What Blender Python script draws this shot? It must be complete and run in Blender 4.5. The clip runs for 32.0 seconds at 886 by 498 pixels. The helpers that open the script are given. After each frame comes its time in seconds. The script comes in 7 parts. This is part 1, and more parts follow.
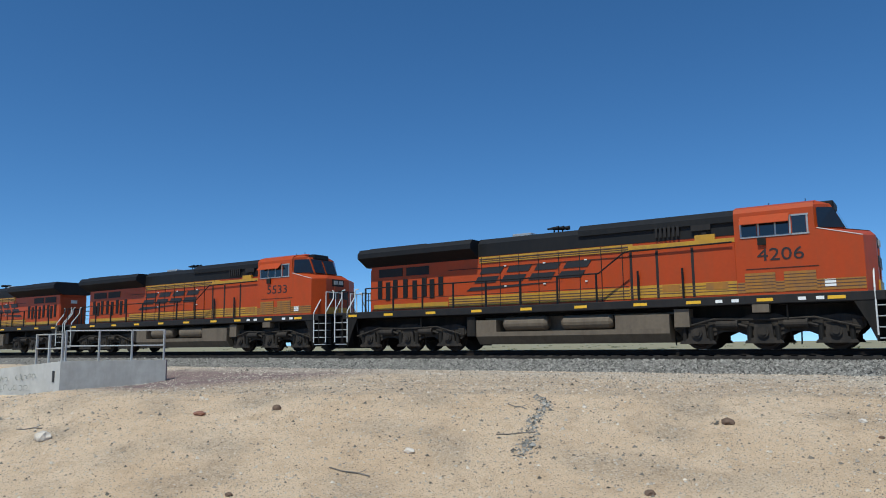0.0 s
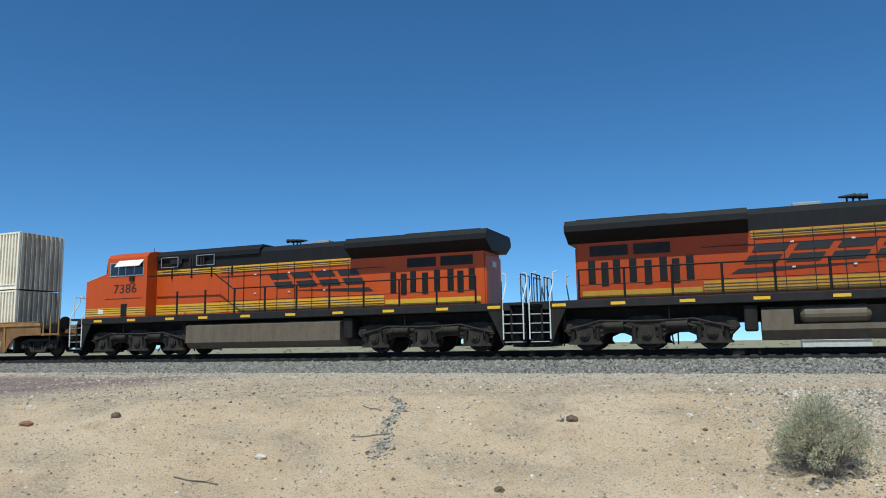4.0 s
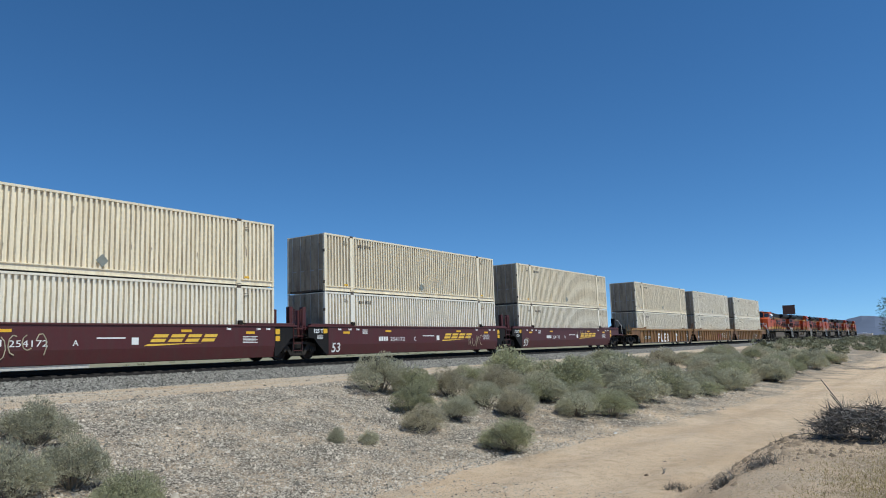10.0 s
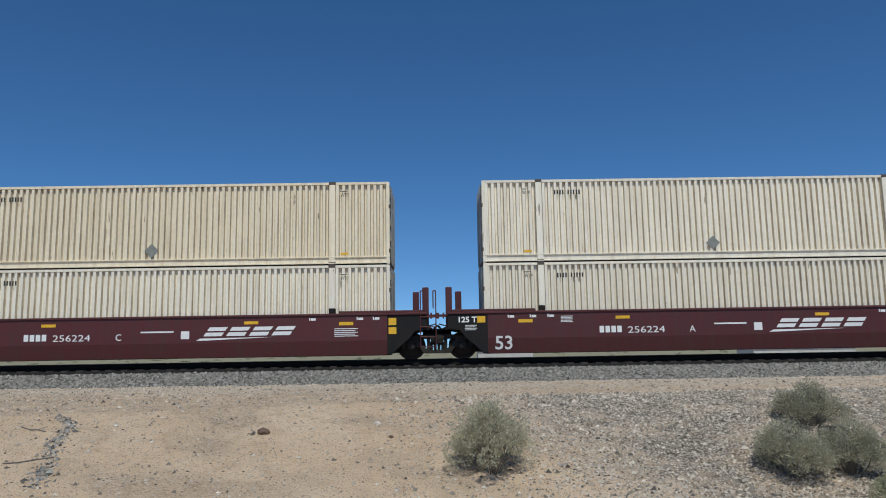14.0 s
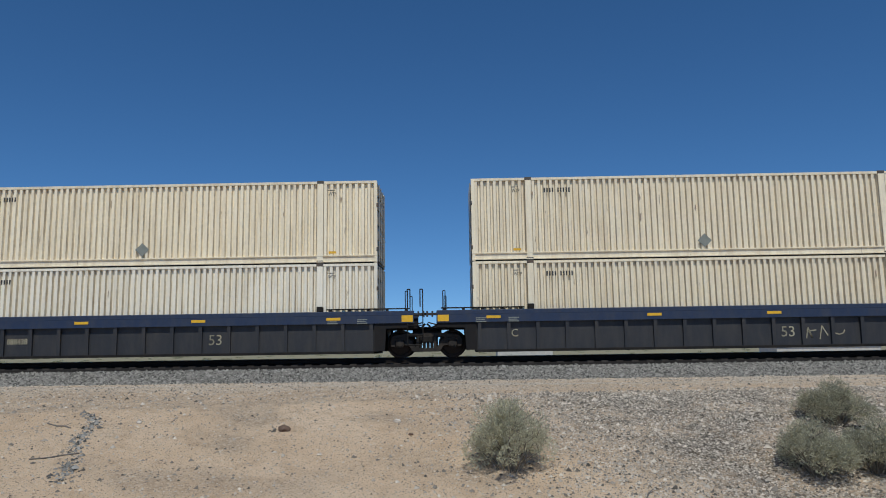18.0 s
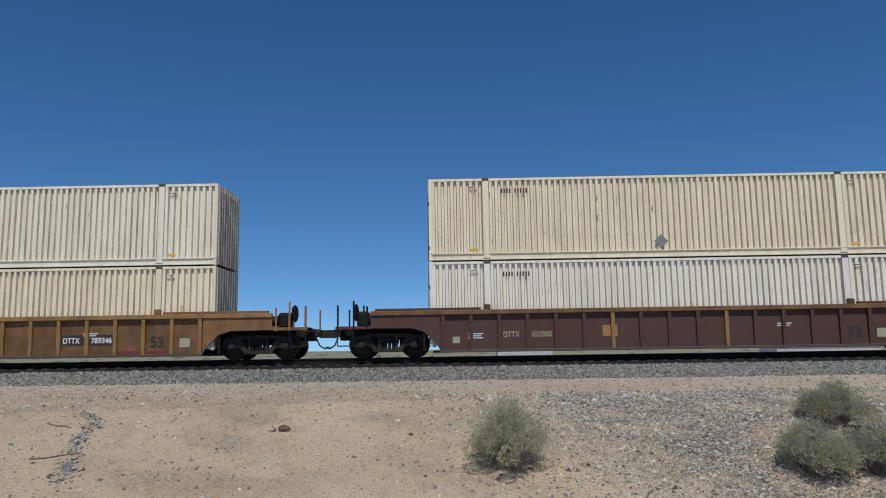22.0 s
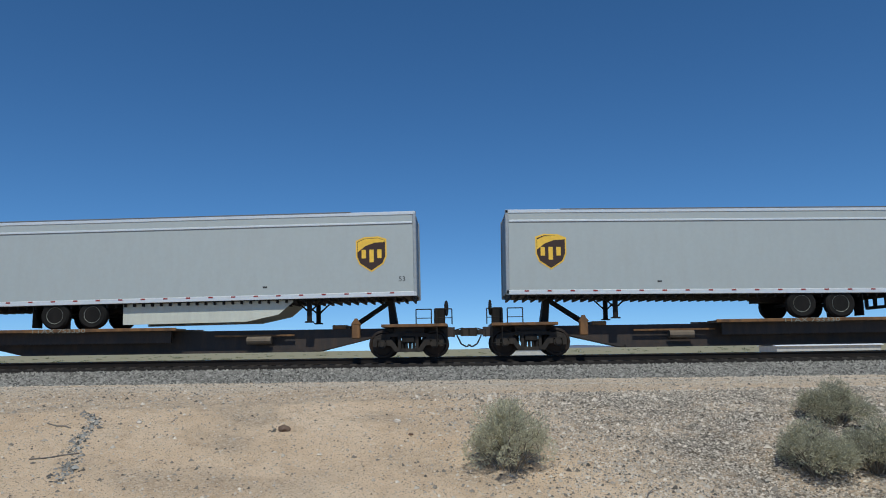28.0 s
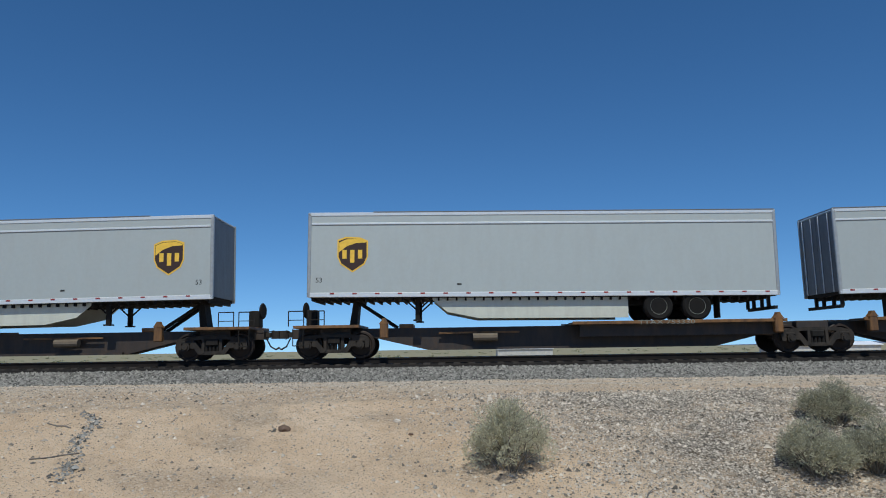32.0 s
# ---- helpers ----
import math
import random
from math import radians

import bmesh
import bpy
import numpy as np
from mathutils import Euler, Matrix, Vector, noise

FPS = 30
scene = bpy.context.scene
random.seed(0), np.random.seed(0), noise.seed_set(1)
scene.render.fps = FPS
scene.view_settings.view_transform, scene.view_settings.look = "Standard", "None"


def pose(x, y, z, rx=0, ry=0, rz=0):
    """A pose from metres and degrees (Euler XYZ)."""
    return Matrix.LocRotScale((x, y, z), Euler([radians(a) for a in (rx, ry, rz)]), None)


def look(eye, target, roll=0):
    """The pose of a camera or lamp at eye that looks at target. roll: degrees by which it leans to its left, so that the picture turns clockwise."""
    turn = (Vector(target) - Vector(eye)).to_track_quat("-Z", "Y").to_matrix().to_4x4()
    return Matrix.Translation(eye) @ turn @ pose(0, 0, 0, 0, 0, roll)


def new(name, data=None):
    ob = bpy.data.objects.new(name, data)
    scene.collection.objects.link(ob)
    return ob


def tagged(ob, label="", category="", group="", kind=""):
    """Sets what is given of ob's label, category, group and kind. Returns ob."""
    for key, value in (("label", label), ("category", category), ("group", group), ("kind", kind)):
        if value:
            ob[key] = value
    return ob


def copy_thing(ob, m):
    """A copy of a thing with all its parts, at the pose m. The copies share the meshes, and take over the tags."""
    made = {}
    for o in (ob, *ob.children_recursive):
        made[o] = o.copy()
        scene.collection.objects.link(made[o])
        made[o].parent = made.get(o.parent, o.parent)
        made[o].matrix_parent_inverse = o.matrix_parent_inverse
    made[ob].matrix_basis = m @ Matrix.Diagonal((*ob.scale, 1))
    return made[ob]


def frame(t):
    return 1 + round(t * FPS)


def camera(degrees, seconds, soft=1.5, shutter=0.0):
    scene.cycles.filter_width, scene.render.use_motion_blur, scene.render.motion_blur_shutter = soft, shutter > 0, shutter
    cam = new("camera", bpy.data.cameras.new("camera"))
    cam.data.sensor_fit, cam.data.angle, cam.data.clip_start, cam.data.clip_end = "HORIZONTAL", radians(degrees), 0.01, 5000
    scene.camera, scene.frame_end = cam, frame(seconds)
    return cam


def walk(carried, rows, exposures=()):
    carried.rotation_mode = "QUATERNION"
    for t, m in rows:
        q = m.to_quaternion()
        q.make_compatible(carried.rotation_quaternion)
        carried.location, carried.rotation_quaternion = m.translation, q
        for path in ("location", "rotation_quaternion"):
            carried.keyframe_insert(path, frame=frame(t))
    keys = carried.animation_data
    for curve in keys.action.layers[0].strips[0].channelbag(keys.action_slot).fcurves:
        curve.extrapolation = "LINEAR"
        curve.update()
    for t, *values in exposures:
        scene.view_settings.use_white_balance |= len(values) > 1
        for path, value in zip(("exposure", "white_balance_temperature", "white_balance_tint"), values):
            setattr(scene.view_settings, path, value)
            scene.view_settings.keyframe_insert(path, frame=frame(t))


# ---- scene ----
# Desert main line: a double-stack and trailer train passes a fixed tripod.
# x runs along the track (the train's way), y away from the viewer, z up from the rail's top.
TRACK_Y = 26.26
EYE = (0.0, 0.0, 0.27)

cam = camera(62.4, 32.0, soft=1.0)
TURNS = [
    (0, 97.41, 0.60, 33.88), (0.5, 97.37, 0.64, 32.48), (1, 97.36, 0.62, 39.68), (1.5, 97.38, 0.66, 40.37),
    (2, 97.51, 0.68, 35.71), (2.5, 97.43, 0.67, 40.48), (3, 97.38, 0.67, 43.73), (3.5, 97.48, 0.71, 38.62),
    (5.5, 97.93, 1.61, -44.37), (6, 97.89, 1.85, -53.75), (6.5, 97.92, 1.92, -56.70), (7, 97.94, 1.94, -55.98),
    (7.5, 97.78, 1.88, -55.21), (9, 97.78, 1.88, -55.21), (11.5, 97.78, 1.88, -55.21), (11.8, 97.83, 1.93, -54.50),
    (12, 97.96, 1.87, -44.55), (12.1, 98.04, 1.70, -38.79), (12.4, 98.05, 1.36, -22.48), (12.5, 98.03, 1.25, -17.48),
    (13, 98.02, 0.97, -5.60), (13.5, 98.00, 0.89, -2.34), (14, 97.93, 0.92, -0.48), (14.5, 97.92, 0.84, 1.03),
    (15, 97.79, 0.85, 1.03), (15.5, 97.79, 0.85, 1.03), (24, 97.79, 0.85, 1.03), (32, 97.79, 0.85, 1.03)]
walk(cam, [(t, pose(*EYE, rx, ry, rz)) for t, rx, ry, rz in TURNS], exposures=[
    (0, -0.13, 6290, 1), (0.8, -0.04, 6290, -1), (2, -0.05, 6290, -3), (3.5, -0.05, 6290, -4), (5.5, 0.22, 6290, -3), (6, 0.02, 6290, -2), (8, -0.15, 6290, 1), (11.5, -0.20, 6290, 2),
    (13, -0.43, 6330, 4), (24.3, -0.54, 6330, 5), (25, -0.39, 6330, 4), (27.5, -0.36, 6330, 3), (30.2, -0.35, 6330, 3), (31, -0.50, 6330, 3), (31.8, -0.36, 6330, 3), (32, -0.36, 6330, 3)])


# ---- light ----
SUN_AZ, SUN_EL = radians(174), radians(58)      # azimuth from +y towards +x
SUN_DIR = Vector((math.sin(SUN_AZ) * math.cos(SUN_EL), math.cos(SUN_AZ) * math.cos(SUN_EL), math.sin(SUN_EL)))
world = bpy.data.worlds.new("desert_sky")
scene.world = world
world.use_nodes = True
wn = world.node_tree.nodes
sky = wn.new("ShaderNodeTexSky")
sky.sky_type = "NISHITA"
sky.sun_disc = False
sky.sun_elevation, sky.sun_rotation = SUN_EL, SUN_AZ
sky.air_density, sky.dust_density, sky.ozone_density, sky.altitude = 0.72, 0.0, 4.5, 900
way = wn.new("ShaderNodeTexCoord")
lift = wn.new("ShaderNodeVectorMath")
lift.inputs[1].default_value = (0, 0, 0.055)
world.node_tree.links.new(way.outputs["Generated"], lift.inputs[0])
world.node_tree.links.new(lift.outputs[0], sky.inputs[0])
deep = wn.new("ShaderNodeHueSaturation")
deep.inputs["Saturation"].default_value, deep.inputs["Hue"].default_value = 1.17, 0.500
world.node_tree.links.new(sky.outputs[0], deep.inputs["Color"])
world.node_tree.links.new(deep.outputs[0], wn["Background"].inputs[0])
wn["Background"].inputs[1].default_value = 0.149
sun_data = bpy.data.lights.new("sun", "SUN")
sun_data.energy, sun_data.angle, sun_data.color = 4.3, radians(0.53), (1.0, 0.955, 0.885)
sun = new("sun", sun_data)
sun.matrix_world = look((0, 0, 60), Vector((0, 0, 60)) - SUN_DIR)


# ---- materials ----
def material(name, rgb, rough=0.6, metal=0.0, vary=0.10, grain=9.0, bump=0.0, bump_scale=40.0, dirt=None, dirt_amt=0.0,
             dirt_scale=(1.5, 1.5, 0.35), island=0.0, rnd=0.0, spec=0.5, chips=0.0, leaf=0.0):
    """A painted or raw surface: base colour with fine grain, dirt streaks, optional per-object and per-piece change."""
    m = bpy.data.materials.new(name)
    m.use_nodes = True
    nt, nd = m.node_tree, m.node_tree.nodes
    b = nd["Principled BSDF"]
    b.inputs["Roughness"].default_value, b.inputs["Metallic"].default_value = rough, metal
    b.inputs["Specular IOR Level"].default_value = spec
    tc = nd.new("ShaderNodeTexCoord")
    n1 = nd.new("ShaderNodeTexNoise")
    n1.inputs["Scale"].default_value, n1.inputs["Detail"].default_value = grain, 5
    nt.links.new(tc.outputs["Object"], n1.inputs["Vector"])
    mr = nd.new("ShaderNodeMapRange")
    mr.inputs["From Min"].default_value, mr.inputs["From Max"].default_value = 0.25, 0.75
    mr.inputs["To Min"].default_value, mr.inputs["To Max"].default_value = 1 - vary, 1 + vary
    nt.links.new(n1.outputs["Fac"], mr.inputs["Value"])
    val = mr.outputs[0]
    for kind, amount in (("obj", rnd), ("isl", island)):
        if amount:
            src = nd.new("ShaderNodeObjectInfo" if kind == "obj" else "ShaderNodeNewGeometry")
            r2 = nd.new("ShaderNodeMapRange")
            r2.inputs["To Min"].default_value, r2.inputs["To Max"].default_value = 1 - amount, 1 + amount
            nt.links.new(src.outputs["Random" if kind == "obj" else "Random Per Island"], r2.inputs["Value"])
            mu = nd.new("ShaderNodeMath")
            mu.operation = "MULTIPLY"
            nt.links.new(val, mu.inputs[0])
            nt.links.new(r2.outputs[0], mu.inputs[1])
            val = mu.outputs[0]
    mix = nd.new("ShaderNodeVectorMath")
    mix.operation = "SCALE"
    mix.inputs[0].default_value = rgb
    nt.links.new(val, mix.inputs["Scale"])
    col = mix.outputs[0]
    if dirt_amt:
        mp = nd.new("ShaderNodeMapping")
        mp.inputs["Scale"].default_value = dirt_scale
        n2 = nd.new("ShaderNodeTexNoise")
        n2.inputs["Scale"].default_value, n2.inputs["Detail"].default_value, n2.inputs["Roughness"].default_value = 2.2, 8, 0.65
        oi = nd.new("ShaderNodeObjectInfo")
        ad = nd.new("ShaderNodeVectorMath")
        nt.links.new(tc.outputs["Object"], mp.inputs["Vector"])
        nt.links.new(mp.outputs[0], ad.inputs[0])
        nt.links.new(oi.outputs["Random"], ad.inputs[1])
        sc = nd.new("ShaderNodeVectorMath")
        sc.operation = "SCALE"
        sc.inputs["Scale"].default_value = 1.0
        nt.links.new(ad.outputs[0], sc.inputs[0])
        nt.links.new(sc.outputs[0], n2.inputs["Vector"])
        r3 = nd.new("ShaderNodeMapRange")
        r3.inputs["From Min"].default_value, r3.inputs["From Max"].default_value = 0.42, 0.72
        r3.inputs["To Max"].default_value = dirt_amt
        nt.links.new(n2.outputs["Fac"], r3.inputs["Value"])
        mx = nd.new("ShaderNodeMix")
        mx.data_type = "RGBA"
        nt.links.new(r3.outputs[0], mx.inputs["Factor"])
        nt.links.new(col, mx.inputs["A"])
        mx.inputs["B"].default_value = (*dirt, 1)
        col = mx.outputs["Result"]
    if chips:
        # rust chips and short runs below them
        mp2 = nd.new("ShaderNodeMapping")
        mp2.inputs["Scale"].default_value = (7.0, 7.0, 1.3)
        ad2 = nd.new("ShaderNodeVectorMath")
        oi2 = nd.new("ShaderNodeObjectInfo")
        n5 = nd.new("ShaderNodeTexNoise")
        n5.inputs["Scale"].default_value, n5.inputs["Detail"].default_value = 1.0, 4
        sc2 = nd.new("ShaderNodeVectorMath")
        sc2.operation = "SCALE"
        sc2.inputs["Scale"].default_value = 37.0
        nt.links.new(oi2.outputs["Random"], sc2.inputs[0])
        nt.links.new(tc.outputs["Object"], mp2.inputs["Vector"])
        nt.links.new(mp2.outputs[0], ad2.inputs[0])
        nt.links.new(sc2.outputs[0], ad2.inputs[1])
        nt.links.new(ad2.outputs[0], n5.inputs["Vector"])
        r5 = nd.new("ShaderNodeMapRange")
        r5.inputs["From Min"].default_value, r5.inputs["From Max"].default_value, r5.inputs["To Max"].default_value = 0.69, 0.74, chips
        nt.links.new(n5.outputs["Fac"], r5.inputs["Value"])
        mx2 = nd.new("ShaderNodeMix")
        mx2.data_type = "RGBA"
        nt.links.new(r5.outputs[0], mx2.inputs["Factor"])
        nt.links.new(col, mx2.inputs["A"])
        mx2.inputs["B"].default_value = (0.13, 0.075, 0.045, 1)
        col = mx2.outputs["Result"]
    nt.links.new(col, b.inputs["Base Color"])
    if leaf:
        # thin leaves let part of the light through
        tr, ms = nd.new("ShaderNodeBsdfTranslucent"), nd.new("ShaderNodeMixShader")
        ms.inputs[0].default_value = leaf
        nt.links.new(col, tr.inputs["Color"])
        nt.links.new(b.outputs[0], ms.inputs[1])
        nt.links.new(tr.outputs[0], ms.inputs[2])
        nt.links.new(ms.outputs[0], nd["Material Output"].inputs["Surface"])
    if bump:
        n4 = nd.new("ShaderNodeTexNoise")
        n4.inputs["Scale"].default_value, n4.inputs["Detail"].default_value = bump_scale, 6
        nt.links.new(tc.outputs["Object"], n4.inputs["Vector"])
        bp = nd.new("ShaderNodeBump")
        bp.inputs["Strength"].default_value, bp.inputs["Distance"].default_value = bump, 0.02
        nt.links.new(n4.outputs["Fac"], bp.inputs["Height"])
        nt.links.new(bp.outputs[0], b.inputs["Normal"])
    return m


GRIME = (0.10, 0.075, 0.055)
RUST = (0.16, 0.07, 0.03)
M = {
    "orange": material("orange_paint", (0.40, 0.053, 0.008), 0.45, dirt=(0.22, 0.06, 0.02), dirt_amt=0.4, spec=0.3, vary=0.05, rnd=0.06),
    "freshorange": material("fresh_orange_paint", (0.50, 0.072, 0.010), 0.42, dirt=(0.25, 0.06, 0.02), dirt_amt=0.25, spec=0.3, vary=0.04),
    "yellow": material("yellow_stripe_paint", (0.47, 0.25, 0.016), 0.45, dirt=GRIME, dirt_amt=0.35, vary=0.07),
    "freshyellow": material("fresh_yellow_stripe_paint", (0.66, 0.37, 0.02), 0.42, dirt=GRIME, dirt_amt=0.15, vary=0.05),
    "dullyellow": material("grimy_yellow_stripe_paint", (0.33, 0.14, 0.014), 0.5, dirt=GRIME, dirt_amt=0.5, vary=0.1),
    "hoodblack": material("black_roof_paint", (0.008, 0.0085, 0.010), 0.6, dirt=(0.022, 0.020, 0.018), dirt_amt=0.4, spec=0.25),
    "logoblack": material("black_lettering", (0.016, 0.014, 0.014), 0.5),
    "underblack": material("grimy_black_steel", (0.010, 0.009, 0.008), 0.75, dirt=(0.035, 0.027, 0.021), dirt_amt=0.6, bump=0.2, spec=0.25),
    "truckgrey": material("dusty_truck_casting", (0.027, 0.023, 0.020), 0.8, dirt=(0.070, 0.055, 0.042), dirt_amt=0.7, bump=0.3, spec=0.25),
    "tantank": material("dusty_tan_tank", (0.14, 0.108, 0.074), 0.65, dirt=(0.07, 0.05, 0.035), dirt_amt=0.6),
    "sill": material("dark_grey_sill", (0.014, 0.013, 0.013), 0.6, dirt=(0.04, 0.03, 0.024), dirt_amt=0.4, spec=0.3),
    "white": material("white_marking_paint", (0.78, 0.78, 0.76), 0.5, vary=0.05),
    "handrail": material("pale_grab_rail", (0.62, 0.62, 0.60), 0.45),
    "glass": material("dark_cab_glass", (0.012, 0.014, 0.016), 0.06, vary=0.0, spec=0.8),
    "alu": material("bare_aluminium", (0.70, 0.71, 0.70), 0.35, 0.35, vary=0.05),
    "wheelsteel": material("brown_wheel_steel", (0.030, 0.022, 0.018), 0.55, 0.3, dirt=(0.06, 0.032, 0.018), dirt_amt=0.5, spec=0.3),
    "boxwhite": material("white_container_paint", (0.84, 0.78, 0.645), 0.45, dirt=(0.45, 0.36, 0.22), dirt_amt=0.40, dirt_scale=(2.2, 2.2, 0.22), vary=0.05, rnd=0.07, bump=0.05, chips=0.7),
    "boxcream": material("cream_container_paint", (0.85, 0.755, 0.565), 0.48, dirt=(0.44, 0.31, 0.16), dirt_amt=0.42, dirt_scale=(2.0, 2.0, 0.2), vary=0.06, rnd=0.06, bump=0.05, chips=0.8),
    "boxgrey": material("cool_white_container_paint", (0.83, 0.785, 0.685), 0.45, dirt=(0.40, 0.36, 0.28), dirt_amt=0.32, dirt_scale=(2.2, 2.2, 0.22), vary=0.05, rnd=0.05, bump=0.05, chips=0.5),
    # groove flanks: shade between the ribs put into the base, with grime streaks
    "grooveshade": material("grime_streaked_container_flank", (0.66, 0.585, 0.445), 0.6, dirt=(0.30, 0.225, 0.145), dirt_amt=0.8, dirt_scale=(2.2, 2.2, 0.35), vary=0.15, rnd=0.12),
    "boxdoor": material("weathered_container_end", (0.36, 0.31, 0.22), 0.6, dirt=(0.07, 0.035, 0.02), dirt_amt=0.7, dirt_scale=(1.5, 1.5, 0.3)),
    # blind ends: their shade is put into the darker base, over it rust stains
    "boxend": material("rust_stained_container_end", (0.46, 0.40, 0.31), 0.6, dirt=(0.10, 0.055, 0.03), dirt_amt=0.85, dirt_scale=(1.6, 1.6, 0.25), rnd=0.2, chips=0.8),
    "castdark": material("dark_corner_casting", (0.07, 0.06, 0.05), 0.6, dirt=RUST, dirt_amt=0.5),
    "mark": material("black_stencil_ink", (0.03, 0.03, 0.03), 0.6),
    "placard": material("grey_placard", (0.22, 0.23, 0.20), 0.5, vary=0.15),
    "maroon": material("maroon_car_paint", (0.080, 0.015, 0.015), 0.5, dirt=(0.06, 0.03, 0.024), dirt_amt=0.55, vary=0.08, rnd=0.08),
    "ttxbrown": material("weathered_ochre_car_paint", (0.215, 0.105, 0.036), 0.6, dirt=(0.075, 0.032, 0.014), dirt_amt=0.85, dirt_scale=(1.0, 1.0, 0.45), vary=0.26, grain=1.8, rnd=0.14, bump=0.1, chips=0.9),
    "ochre": material("ochre_rib_paint", (0.33, 0.18, 0.055), 0.55, dirt=(0.11, 0.05, 0.02), dirt_amt=0.7, dirt_scale=(1.2, 1.2, 0.5), vary=0.1, chips=0.7),
    "gold": material("golden_yellow_car_paint", (0.335, 0.19, 0.060), 0.5, dirt=(0.18, 0.095, 0.04), dirt_amt=0.45, vary=0.06, rnd=0.05),
    "navy": material("dark_blue_chord_paint", (0.016, 0.030, 0.070), 0.5, dirt=(0.06, 0.06, 0.065), dirt_amt=0.5),
    "slate": material("dark_slate_car_paint", (0.025, 0.026, 0.030), 0.58, dirt=(0.065, 0.056, 0.048), dirt_amt=0.55),
    "oldbrown": material("dark_brown_weathered_paint", (0.085, 0.038, 0.025), 0.65, dirt=(0.06, 0.035, 0.025), dirt_amt=0.7, dirt_scale=(1.2, 1.2, 0.4), bump=0.1),
    "spine": material("sooty_spine_steel", (0.030, 0.024, 0.021), 0.65, dirt=(0.10, 0.055, 0.03), dirt_amt=0.5, bump=0.12),
    "deck": material("ochre_deck_paint", (0.20, 0.095, 0.030), 0.6, dirt=(0.03, 0.018, 0.012), dirt_amt=0.9, vary=0.12, rnd=0.1),
    "bodysilver": material("silver_grey_trailer_skin", (0.41, 0.445, 0.435), 0.42, 0.1, vary=0.025, dirt=(0.36, 0.35, 0.33), dirt_amt=0.25, rnd=0.05),
    "bodywhite": material("white_trailer_skin", (0.80, 0.81, 0.74), 0.38, vary=0.02, dirt=(0.5, 0.48, 0.44), dirt_amt=0.2),
    "bodycream": material("cream_trailer_skin", (0.66, 0.63, 0.50), 0.42, vary=0.03, dirt=(0.4, 0.36, 0.27), dirt_amt=0.3),
    "skirt": material("pale_side_skirt", (0.56, 0.57, 0.49), 0.4, vary=0.03, dirt=(0.36, 0.34, 0.30), dirt_amt=0.35),
    # dark doors and trim; also trailer fronts, whose shade is put into this base
    "enddark": material("dark_door_panel", (0.13, 0.14, 0.15), 0.5, dirt=(0.06, 0.055, 0.05), dirt_amt=0.4),
    "tyre": material("black_tyre_rubber", (0.010, 0.0095, 0.009), 0.85, dirt=(0.025, 0.021, 0.018), dirt_amt=0.4, bump=0.2, spec=0.2),
    "rim": material("bright_rim", (0.60, 0.58, 0.54), 0.45, 0.2, dirt=GRIME, dirt_amt=0.3),
    "reflred": material("red_reflector_tape", (0.26, 0.025, 0.02), 0.4),
    "brownshield": material("dark_brown_shield", (0.045, 0.022, 0.012), 0.4),
    "goldshield": material("golden_shield", (0.80, 0.50, 0.06), 0.4),
    "red": material("red_emblem", (0.62, 0.03, 0.03), 0.4),
    "emblemyellow": material("yellow_emblem", (0.76, 0.43, 0.025), 0.4),
    "ttxred": material("dull_red_emblem", (0.19, 0.035, 0.028), 0.5),
    "steelgrey": material("grey_pipe_steel", (0.38, 0.39, 0.39), 0.45, 0.5),
    "rail": material("oily_rail_web", (0.012, 0.010, 0.009), 0.8, dirt=(0.03, 0.02, 0.015), dirt_amt=0.5, spec=0.2),
    "crib": material("oil_soaked_ballast", (0.016, 0.014, 0.013), 0.9, vary=0.4, grain=25, bump=0.8, bump_scale=26, spec=0.2),
    "railtop": material("shiny_rail_head", (0.50, 0.49, 0.48), 0.22, 0.95),
    "tie": material("creosoted_timber_tie", (0.022, 0.017, 0.013), 0.85, vary=0.25, rnd=0.25, bump=0.4, dirt=(0.13, 0.11, 0.09), dirt_amt=0.4),
    "ballast": material("grey_brown_ballast", (0.17, 0.16, 0.145), 0.9, vary=0.3, grain=28, bump=0.9, bump_scale=26, dirt=(0.10, 0.085, 0.085), dirt_amt=0.5, dirt_scale=(9, 9, 9)),
    "stone": material("mixed_gravel_stone", (0.355, 0.31, 0.255), 0.9, vary=0.15, island=0.85, bump=0.3),
    "ballaststone": material("grey_ballast_stone", (0.19, 0.182, 0.165), 0.9, vary=0.12, island=0.85, bump=0.3),
    "redrock": material("reddish_flat_rock", (0.25, 0.12, 0.08), 0.9, vary=0.2, bump=0.4),
    "palestone": material("pale_rock", (0.55, 0.49, 0.42), 0.9, vary=0.2, bump=0.4, rnd=0.15),
    "clod": material("dry_dirt_clod", (0.24, 0.18, 0.125), 0.95, vary=0.2, island=0.45, bump=0.4),
    "darkstone": material("dark_brown_rock", (0.13, 0.085, 0.06), 0.9, vary=0.25, bump=0.4),
    "concrete": material("weathered_concrete", (0.50, 0.49, 0.46), 0.85, vary=0.08, grain=3, bump=0.15, dirt=(0.30, 0.28, 0.25), dirt_amt=0.5, dirt_scale=(0.8, 0.8, 0.3)),
    # for the end wall: its partial shade is put into the darker grey, besides stains
    "shadedconcrete": material("stained_grey_concrete", (0.33, 0.325, 0.31), 0.85, vary=0.12, grain=3, bump=0.15, dirt=(0.19, 0.18, 0.165), dirt_amt=0.6, dirt_scale=(0.8, 0.8, 0.3)),
    "galv": material("galvanised_rail", (0.50, 0.50, 0.48), 0.5, 0.4, vary=0.1, dirt=(0.3, 0.26, 0.2), dirt_amt=0.4),
